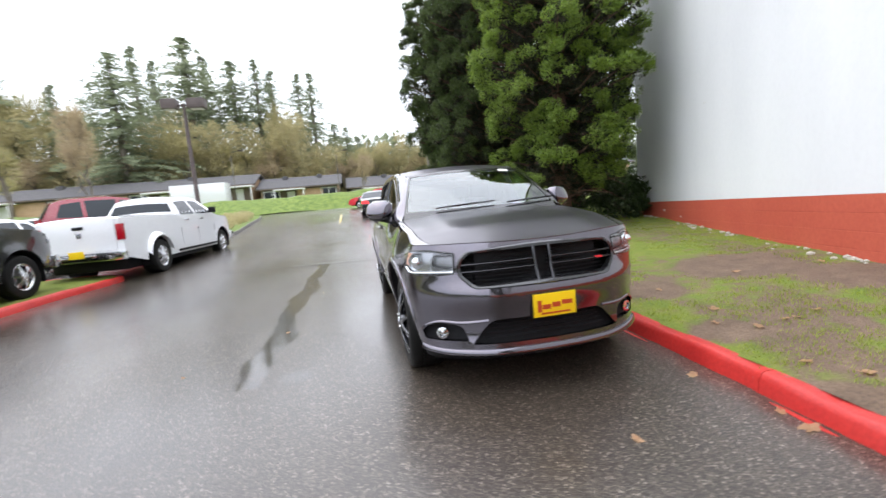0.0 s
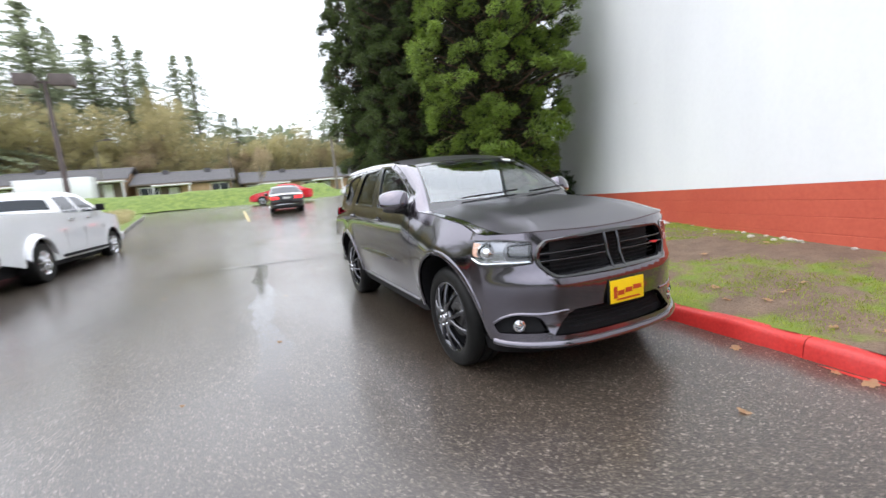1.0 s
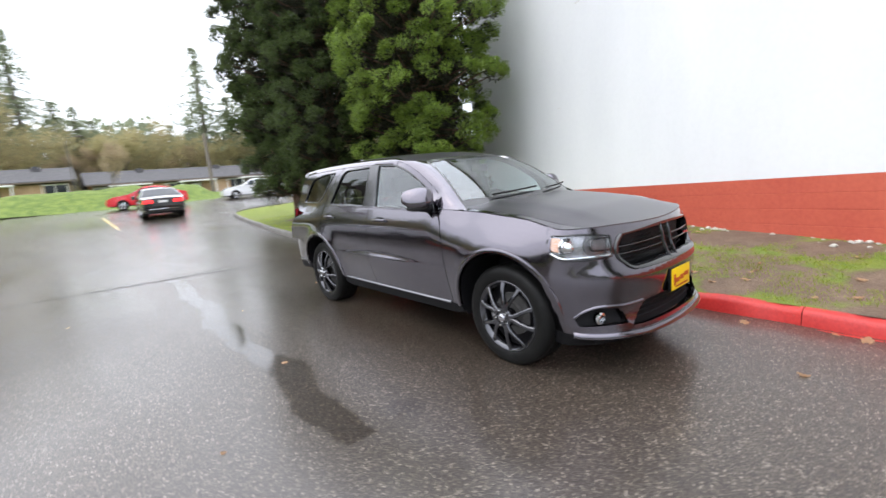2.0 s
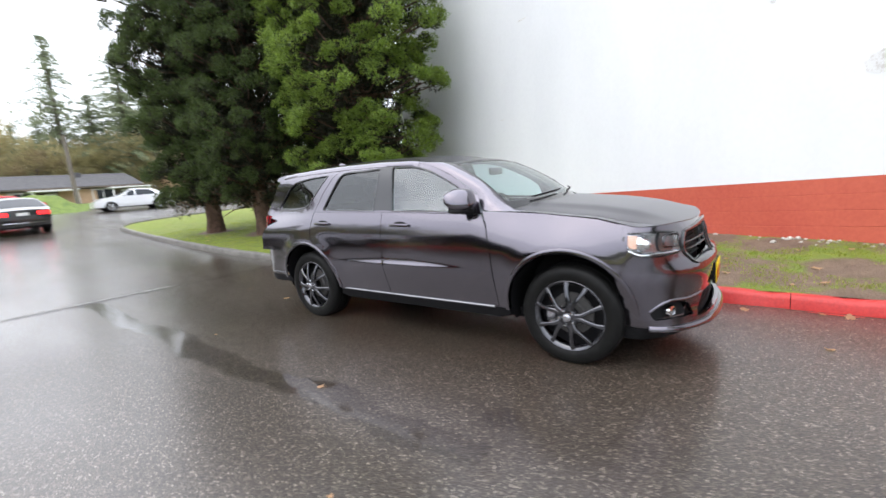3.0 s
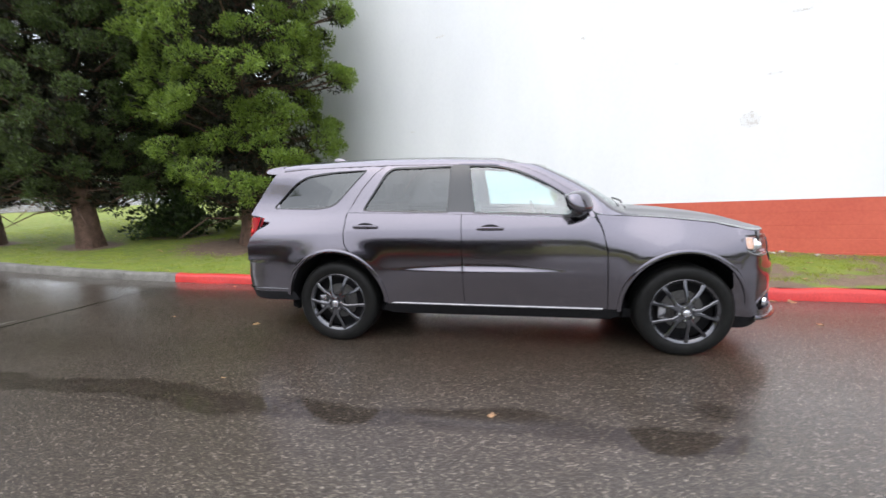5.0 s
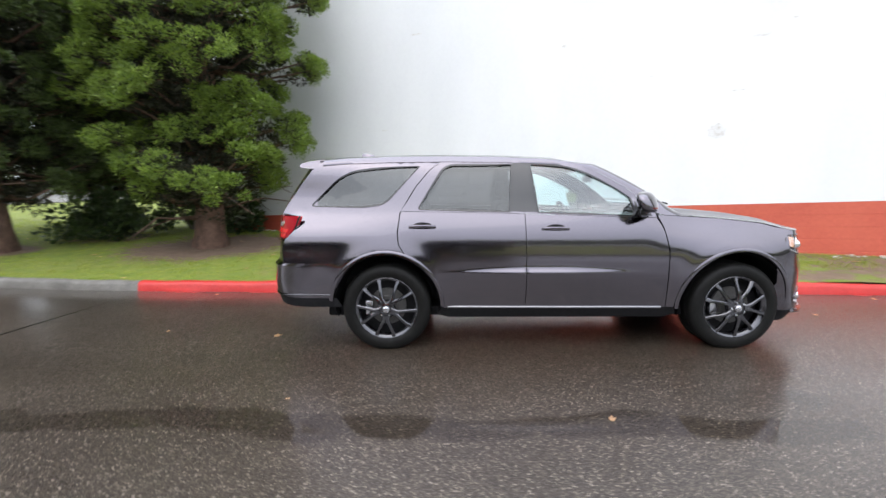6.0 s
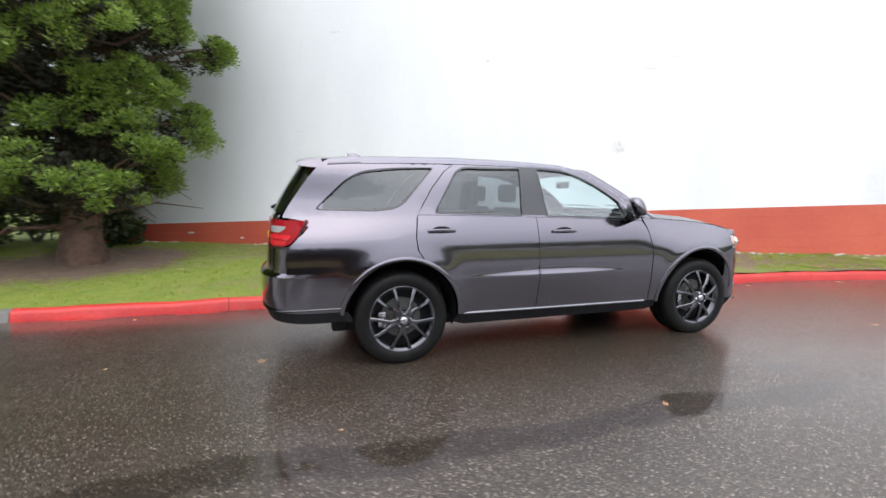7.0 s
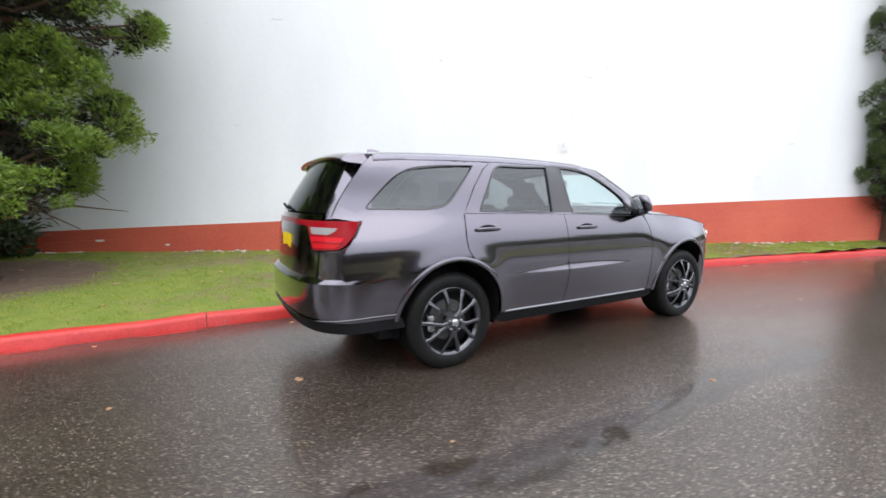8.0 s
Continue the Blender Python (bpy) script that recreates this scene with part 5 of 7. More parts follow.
    for s in (-1, 1):
        proud = lambda out: (lambda a, b: tail(a, b, -out) + Vector((math.copysign(out * smooth((abs(a) - 0.72) / 0.2), a), 0, 0)))
        line = rounded([(s * a, z) for a, z in [(0.0, 1.168), (0.0, 1.195), (T - 0.36, 1.192), (T - 0.42, 1.075), (T - 0.51, 0.997), (0.64, 0.985), (0.54, 1.150)]], [0.0, 0.0, 0.02, 0.06, 0.06, 0.03, 0.04], 3)
        lamp = part("tail_lamp", sheet(line, proud(0.010), 0.035, (), lambda p: Vector((p.x * 0.975, p.y - 0.03, p.z))), LENS_RED, car, "red wraparound tail lamp with a clear band", True, 50)
        clear_bit = rounded([(s * a, z) for a, z in [(0.61, 1.098), (0.585, 1.146), (T - 0.54, 1.146), (T - 0.56, 1.122), (T - 0.62, 1.098)]], 0.012, 3)
        part("reversing_lens", sheet(clear_bit, proud(0.014), 0.03, (), lambda p: Vector((p.x * 0.985, p.y - 0.01, p.z))), LENS_PALE, lamp, "pale reversing lens")
        low_bit = rounded([(s * a, z) for a, z in [(0.655, 1.000), (0.600, 1.082), (T - 0.475, 1.082), (T - 0.500, 1.045), (T - 0.545, 1.008)]], 0.012, 3)
        part("lower_lens", sheet(low_bit, proud(0.0135), 0.03, (), lambda p: Vector((p.x * 0.99, p.y - 0.008, p.z))), LAMP_LIT_OFF, lamp, "brighter red lower lens")
        part("lamp_ridge", strip([proud(0.016)(s * a, 1.045) for a in np.linspace(0.64, T - 0.50, 16)], 0.010, 0.006, lambda p: (p.x * 0.6, 0.8, 0)), LENS_RED, lamp)
        part("lamp_gasket", strip([proud(0.008)(s * a, z) for a, z in spline([(T - 0.352, 1.198), (T - 0.408, 1.072), (T - 0.50, 0.988), (0.76, 0.976), (0.64, 0.976)], 6)], 0.012, 0.008, lambda p: (p.x * 0.6, 0.8, 0)), BLACK_GLOSS, lamp)
    tag = part("rear_plate", box_bm((-0.152, 0.0, -0.078), (0.152, 0.01, 0.078), 0.003), YELLOW, car, "yellow dealer plate")
    tag.matrix_local = Matrix.Translation(tail(0.0, 0.99, 0.009))
    # handles, mirrors, rails, fin
    for y in (1.59, 2.72):
        for side in (-1, 1):
            z = 1.083 if y < 2 else 1.103
            w = half_width(y, z)
            bar = part("door_handle", strip([(side * (w + 0.012 + 0.02 * math.sin(math.pi * t)), y - 0.115 + 0.23 * t, z + 0.006 * math.sin(math.pi * t)) for t in np.linspace(0, 1, 12)], 0.026, 0.012, lambda p: (side, 0, 0)), CAR_GREY, car, "body-coloured pull handle")
            cup = bmesh.new()
            bmesh.ops.create_uvsphere(cup, u_segments=18, v_segments=10, radius=1.0)
            for v in cup.verts:
                v.co = Vector((side * (w + 0.001) + v.co.x * 0.006, y + v.co.y * 0.075, z + 0.012 + v.co.z * 0.024))
            part("handle_cup", cup, BLACK_PLASTIC, bar)
    for side in (-1, 1):
        shell = bmesh.new()
        bmesh.ops.create_uvsphere(shell, u_segments=24, v_segments=16, radius=1.0)
        rake = radians(33)

        def raked(u, v, z):
            """u along the housing from its root outwards, v to the rear, z up."""
            return Vector((side * (0.968 + u * math.cos(rake) - v * math.sin(rake)), 0.865 + u * math.sin(rake) + v * math.cos(rake), z))

        for v in shell.verts:
            x, y, z = v.co
            p = 2.6
            n = (abs(x) ** p + abs(y) ** p + abs(z) ** p) ** (-1 / p)
            x, y, z = x * n, y * n, z * n
            v.co = raked(0.142 * x, 0.062 * y * (1.0 - 0.25 * x) - (0.02 if y < 0 else 0.0) * (1 - x * x) + 0.03 * z, 1.302 + 0.086 * z * (1 - 0.10 * x))
        mirror = part("door_mirror", shell, CAR_GREY, car, "grey door mirror with a black foot")
        glass_bm = sheet(rounded([(-0.112, -0.062), (0.112, -0.062), (0.108, 0.062), (-0.108, 0.062)], 0.03, 4), lambda a, b: raked(a, 0.066 - 0.012 * a / 0.11 + 0.35 * b, 1.302 + b), 0.06)
        part("mirror_glass", glass_bm, CHROME, mirror)
        foot = bmesh.new()
        tube(foot, [(side * 0.86, 0.83, 1.200), (side * 0.91, 0.845, 1.208), (side * 0.97, 0.87, 1.222)], [0.05, 0.04, 0.042], 10)
        part("mirror_foot", foot, BLACK_PLASTIC, mirror)
        skirt_bm = bmesh.new()
        tube(skirt_bm, [raked(u, 0.0, 1.219) for u in np.linspace(-0.10, 0.10, 6)], [0.022, 0.034, 0.038, 0.038, 0.034, 0.02], 10)
        part("mirror_skirt", skirt_bm, BLACK_GLOSS, mirror)
    def cant_rail(side):
        """The rounded edge that carries the side over into the roof."""
        bm = bmesh.new()
        rows = []
        for y in np.linspace(1.46, 3.60, 60):
            z0 = roof_z(0.7, y)
            w = half_width(y, z0)
            pts = [(half_width(y, z0 - 0.05) - 0.004, z0 - 0.050), (half_width(y, z0 - 0.042) + 0.005, z0 - 0.042), (half_width(y, z0 - 0.018) + 0.006, z0 - 0.018), (w + 0.003, z0 + 0.002), (w - 0.014, roof_z(w - 0.014, y) + 0.004), (w - 0.032, roof_z(w - 0.032, y) + 0.004), (w - 0.05, roof_z(w - 0.05, y) + 0.003), (w - 0.055, roof_z(w - 0.055, y) - 0.004)]
            dip = 0.17 * max(0.0, 1.5 - y) ** 1.5
            rows.append([bm.verts.new((side * x, y, z - dip)) for x, z in pts])
        for a, b in zip(rows, rows[1:]):
            for k in range(len(a) - 1):
                bm.faces.new((a[k], a[k + 1], b[k + 1], b[k]))
        return bm
    both_sides("cant_rail", cant_rail, CAR_GREY, car, "", True, 60)
    fin = bmesh.new()
    rows = []
    for t in np.linspace(0, 1, 8):
        y, h, w = 3.22 + 0.17 * t, 0.055 * math.sin(math.pi * min(1, t * 0.62 + 0.02)), 0.028 * math.sin(math.pi * (0.1 + 0.85 * t))
        z = roof_z(0, y) - 0.004
        rows.append([fin.verts.new(p) for p in ((-w, y, z), (-w * 0.5, y, z + h * 0.7), (0, y, z + h), (w * 0.5, y, z + h * 0.7), (w, y, z))])
    for a, b in zip(rows, rows[1:]):
        for j in range(4):
            fin.faces.new((a[j], a[j + 1], b[j + 1], b[j]))
    fin.faces.new(rows[-1])
    part("antenna_fin", fin, CAR_GREY, car)
    # what shows of the cabin and the underside
    part("floor_pan", box_bm((-0.74, -0.55, 0.27), (0.74, 3.60, 0.36), 0.03), BLACK_PLASTIC, car)
    part("engine_bay", box_bm((-0.46, -0.70, 0.34), (0.46, 0.50, 1.0), 0.05), BLACK_PLASTIC, car)
    part("load_floor", box_bm((-0.50, 2.4, 0.36), (0.50, 3.9, 0.62), 0.03), CABIN, car)
    both_sides("door_card", lambda side: sheet([(0.66, 0.40), (0.66, 1.13), (2.5, 1.19), (3.72, 1.24), (3.7, 0.95), (2.5, 0.92), (2.5, 0.40)], lambda a, b: (side * (half_width(a, b, False) - 0.075), a, b), 0.12), CABIN, car)
    def dash():
        bm = bmesh.new()
        prof = [(0.55, 1.16), (0.80, 1.185), (1.02, 1.165), (1.08, 1.10), (1.02, 0.80), (0.60, 0.6)]
        rows = [[bm.verts.new((x, y, z - 0.02 * abs(x))) for y, z in prof] for x in np.linspace(-0.80, 0.80, 12)]
        for a, b in zip(rows, rows[1:]):
            for j in range(len(prof) - 1):
                bm.faces.new((a[j], a[j + 1], b[j + 1], b[j]))
        return bm
    part("dashboard", dash(), CABIN, car)
    wheel_bm = bmesh.new()
    ring = [Vector((0.40 + 0.185 * math.cos(a), 1.17 + 0.06 * math.sin(a), 1.09 + 0.17 * math.sin(a))) for a in np.linspace(0, 2 * math.pi, 25)]
    tube(wheel_bm, ring, 0.016, 7)
    box(wheel_bm, (0.26, 1.13, 1.06), (0.54, 1.19, 1.12), 0.02)
    part("steering_wheel", wheel_bm, CABIN, car)
    for x, y in ((-0.38, 1.75), (0.38, 1.75), (-0.38, 2.62), (0.38, 2.62)):
        seat = bmesh.new()
        box(seat, (x - 0.25, y - 0.45, 0.62), (x + 0.25, y + 0.05, 0.80), 0.05)
        box(seat, (x - 0.24, y - 0.02, 0.75), (x + 0.24, y + 0.14, 1.30), 0.06, Matrix.Translation((x, y, 0.75)) @ Matrix.Rotation(radians(-12), 4, "X") @ Matrix.Translation((-x, -y, -0.75)))
        s = part("seat", seat, CABIN, car, "dark cabin seat", True, 40)
        rest = bmesh.new()
        box(rest, (x - 0.13, y + 0.10, 1.33), (x + 0.13, y + 0.20, 1.50), 0.04)
        part("headrest", rest, CABIN, s, "", True, 40)
    part("headliner", sheet([(-0.58, 1.45), (0.58, 1.45), (0.60, 3.6), (-0.60, 3.6)], lambda a, b: (a, b, roof_z(a, b) - 0.05), 0.2), HEADLINER, car)
    # wheels
    for x, y, side, turn in ((-0.885, 0.0, -1, 14), (-0.885, 3.042, -1, 40), (0.885, 0.0, 1, 5), (0.885, 3.042, 1, 60)):
        wheel(car, x, y, side, 0.39, 0.268, 0.255, SPOKE_ME, (RIM_DARK, RIM_DARK), 5, turn)
    return car


LAMP_LIT_OFF = material("bright_red_reflector", (0.66, 0.012, 0.022), 0.2, Coat_Weight=0.4)
HEADLINER = material("light_grey_headliner", (0.35, 0.35, 0.34), 0.9)
suv = build_suv()


# ---- trees ----
def spray_mesh(name, centres, radii, per, size, mat, seed, flat=0.75, slim=1.0):
    """Many small leaf blades round clump centres: each blade a bent pair of triangles."""
    rng = np.random.default_rng(seed)
    c = np.repeat(np.array(centres), per, axis=0)
    r = np.repeat(np.array(radii), per)
    n = len(c)
    d = rng.normal(size=(n, 3))
    d /= np.linalg.norm(d, axis=1)[:, None]
    d[:, 2] = d[:, 2] * flat + 0.12
    reach = r * rng.uniform(0.25, 1.0, n) ** 0.5
    base = c + d * reach[:, None]
    out = d + rng.normal(size=(n, 3)) * 0.55 + np.array([0, 0, 0.35])
    out /= np.linalg.norm(out, axis=1)[:, None]
    side = np.cross(out, rng.normal(size=(n, 3)))
    side /= np.linalg.norm(side, axis=1)[:, None]
    length = size * rng.uniform(0.6, 1.4, n)
    wide = length * rng.uniform(0.22, 0.42, n) * slim
    tip = base + out * length[:, None]
    mid = base + out * (length * 0.5)[:, None] + np.cross(out, side) * (length * 0.12)[:, None]
    verts = np.empty((n, 4, 3))
    verts[:, 0], verts[:, 1], verts[:, 2], verts[:, 3] = base, mid + side * wide[:, None], tip, mid - side * wide[:, None]
    me = bpy.data.meshes.new(name)
    me.vertices.add(n * 4)
    me.vertices.foreach_set("co", verts.reshape(-1))
    me.loops.add(n * 4)
    me.loops.foreach_set("vertex_index", np.arange(n * 4, dtype=np.int32))
    me.polygons.add(n)
    me.polygons.foreach_set("loop_start", np.arange(0, n * 4, 4, dtype=np.int32))
    me.polygons.foreach_set("loop_total", np.full(n, 4, dtype=np.int32))
    me.materials.append(mat)
    me.update(calc_edges=True)
    me.validate()
    return me


def big_conifer_meshes(seed, radius, height, skirt, leaf, per):
    """A dense columnar conifer: upswept limbs that end in rounded plumes of foliage."""
    rng = np.random.default_rng(seed)
    trunk = bmesh.new()
    pts = [(0.06 * math.sin(z * 0.7), 0.05 * math.cos(z * 0.9), z) for z in np.linspace(-0.2, height * 0.95, 16)]
    tube(trunk, pts, [0.34, 0.27, 0.25] + [0.24 * (1 - i / 14) + 0.03 for i in range(13)], 14)
    for v in trunk.verts:
        a = math.atan2(v.co.y, v.co.x)
        k = 1 + 0.10 * math.sin(5 * a + v.co.z) * max(0, 1.2 - v.co.z) + 0.08 * noise.noise((v.co.x * 4, v.co.y * 4, v.co.z))
        v.co.x, v.co.y = v.co.x * k, v.co.y * k
    limbs = bmesh.new()
    centres, radii, inner, inner_radii = [], [], [], []
    z = skirt
    while z < height:
        top = (z - skirt) / (height - skirt)
        reach = radius * (0.80 + 0.26 * min(1, (z - skirt + 0.3) / 3.0)) * (1 - (max(0, top - 0.70) / 0.30) ** 1.5 * 0.9) / 1.06
        k = max(3, int(2 * math.pi * reach / 0.86))
        off = rng.uniform(0, 6.28)
        for i in range(k):
            a = off + 6.283 * (i + rng.uniform(-0.3, 0.3)) / k
            size = rng.uniform(0.18, 0.44)
            if rng.uniform() < 0.07:
                continue
            far = reach * rng.uniform(0.66, 1.12) - size * 0.5
            hub = Vector((math.cos(a) * far, math.sin(a) * far, z + rng.uniform(-0.22, 0.22)))
            tube(limbs, [Vector((0, 0, hub.z - 0.15)), Vector((hub.x * 0.55, hub.y * 0.55, hub.z - 0.30)), hub], [0.05, 0.032, 0.012], 5)
            # a plume: tufts over its outer and upper side
            facing = Vector((math.cos(a) * 0.85, math.sin(a) * 0.85, 0.55))
            for _ in range(int(7 + 16 * size)):
                d = Vector(rng.normal(size=3)).normalized()
                if d.dot(facing) < -0.15:
                    d = -d
                centres.append(hub + Vector((d.x, d.y, d.z * 0.85)) * size * rng.uniform(0.72, 1.08))
                radii.append(rng.uniform(0.085, 0.165))
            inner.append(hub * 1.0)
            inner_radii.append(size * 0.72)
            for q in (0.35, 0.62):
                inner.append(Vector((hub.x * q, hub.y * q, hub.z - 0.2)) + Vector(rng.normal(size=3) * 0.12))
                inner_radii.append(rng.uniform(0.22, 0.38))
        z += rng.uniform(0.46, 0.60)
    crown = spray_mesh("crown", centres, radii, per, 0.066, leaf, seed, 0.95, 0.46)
    # these darkened sprays make the gaps between plumes read as deep shade
    inside_crown = spray_mesh("inner_foliage", inner, inner_radii, 120, 0.11, SHADE_DARK_INNER_NEEDLES, seed + 1, 0.9, 0.5)
    dead = bmesh.new()
    for i in range(9):
        a, zz = rng.uniform(0, 6.28), rng.uniform(0.7, skirt + 0.3)
        p0 = Vector((math.cos(a) * 0.3, math.sin(a) * 0.3, zz))
        p1 = p0 + Vector((math.cos(a) * 0.7, math.sin(a) * 0.7, rng.uniform(-0.15, 0.25)))
        p2 = p1 + Vector((math.cos(a + 0.4) * 0.7, math.sin(a + 0.4) * 0.7, rng.uniform(-0.5, 0.1)))
        tube(dead, [p0, p1, p2], [0.03, 0.018, 0.006], 5)
    return trunk, limbs, crown, inside_crown, dead


def big_conifer(label, seed, skirt, leaf, per, crown_label):
    tree = thing("conifer_tree", (0, 0, 0), label, "tree", "row of conifers by the wall")
    trunk, limbs, crown, inside_crown, dead = big_conifer_meshes(seed, 2.0, 10.6, skirt, leaf, per)
    t = part("trunk", trunk, BARK, tree, "reddish-brown fibrous trunk", True)
    tagged(part("limb_whorl", limbs, BARK, tree), kind="stuff")
    tagged(part("dead_wood", dead, BARK, tree, "thin bare lower branches"), kind="stuff")
    shared("crown", crown, tree, None, crown_label)
    shared("inner_foliage", inside_crown, tree, None, "brown-green inner foliage with the crown's shade put into its colour")
    return tree


tree = big_conifer("tall bright yellow-green conifer with rounded plumes by the wall", 5, 1.55, NEEDLES, 112, "bright yellow-green plumes of foliage")
tree.matrix_world = pose(5.2, 7.32, lawn_height(5.2, 7.32) - 0.03) @ Matrix.Diagonal((0.95, 1.05, 0.84, 1))
dark = big_conifer("tall dense dark green conifer with a flared reddish trunk", 8, 1.45, DARK_NEEDLES, 105, "dense dark green plumes of foliage")
dark.matrix_world = pose(4.35, 10.9, lawn_height(4.35, 10.9) - 0.03, 0, 0, 140) @ Matrix.Diagonal((0.86, 0.86, 0.9, 1))
for x, y, turn, s, h in ((3.95, 13.2, 260, 0.88, 0.9), (8.2, 11.8, 60, 1.05, 0.9), (0.95, -10.0, 100, 0.52, 0.75)):
    twin = copy_thing(dark, Matrix.Identity(4))
    twin.matrix_world = pose(x, y, lawn_height(x, y) - 0.03, 0, 0, turn) @ Matrix.Diagonal((s, s, h, 1))


def shrub(x, y, r, h, seed):
    rng = np.random.default_rng(seed)
    ob = thing("shrub", (x, y, lawn_height(x, y)), "dark green rounded evergreen shrub under the trees", "shrub", "shrubs under the trees")
    centres, radii = [], []
    for i in range(int(70 * r)):
        a, u = rng.uniform(0, 6.28), rng.uniform(0, 1)
        e = math.sqrt(1 - u * u)
        k = rng.uniform(0.5, 1.18)
        centres.append((math.cos(a) * r * e * k, math.sin(a) * r * e * k, h * u * k + 0.08))
        radii.append(rng.uniform(0.11, 0.30))
    stems = bmesh.new()
    for i in range(7):
        a = rng.uniform(0, 6.28)
        tube(stems, [(0, 0, -0.05), (math.cos(a) * r * 0.3, math.sin(a) * r * 0.3, h * 0.4), (math.cos(a) * r * 0.7, math.sin(a) * r * 0.7, h * 0.7)], [0.025, 0.018, 0.008], 5)
    part("stems", stems, GREY_BARK, ob)
    shared("foliage", spray_mesh("foliage", centres, radii, 70, 0.10, SHRUB_LEAF, seed), ob)


shrub(7.55, 8.05, 0.75, 1.1, 3)
shrub(7.9, 9.3, 1.0, 1.3, 4)
shrub(6.0, 10.2, 0.8, 0.8, 6)


# ---- the other vehicles ----
def plain_spoke(mat):
    bm = bmesh.new()
    rows = []
    for r, w, d in ((0.05, 0.035, 0.045), (0.14, 0.026, 0.03), (0.225, 0.04, 0.005)):
        rows.append([bm.verts.new((-(d + q), u * w, r)) for u, q in ((-1, -0.03), (-0.7, 0), (0.7, 0), (1, -0.03))])
    for a, b in zip(rows, rows[1:]):
        for k in range(4):
            bm.faces.new((a[k], a[(k + 1) % 4], b[(k + 1) % 4], b[k]))
    bmesh.ops.recalc_face_normals(bm, faces=bm.faces)
    me = bpy.data.meshes.new("spoke")
    bm.to_mesh(me)
    bm.free()
    me.materials.append(mat)
    return me


ALLOY_SPOKE = plain_spoke(ALLOY)


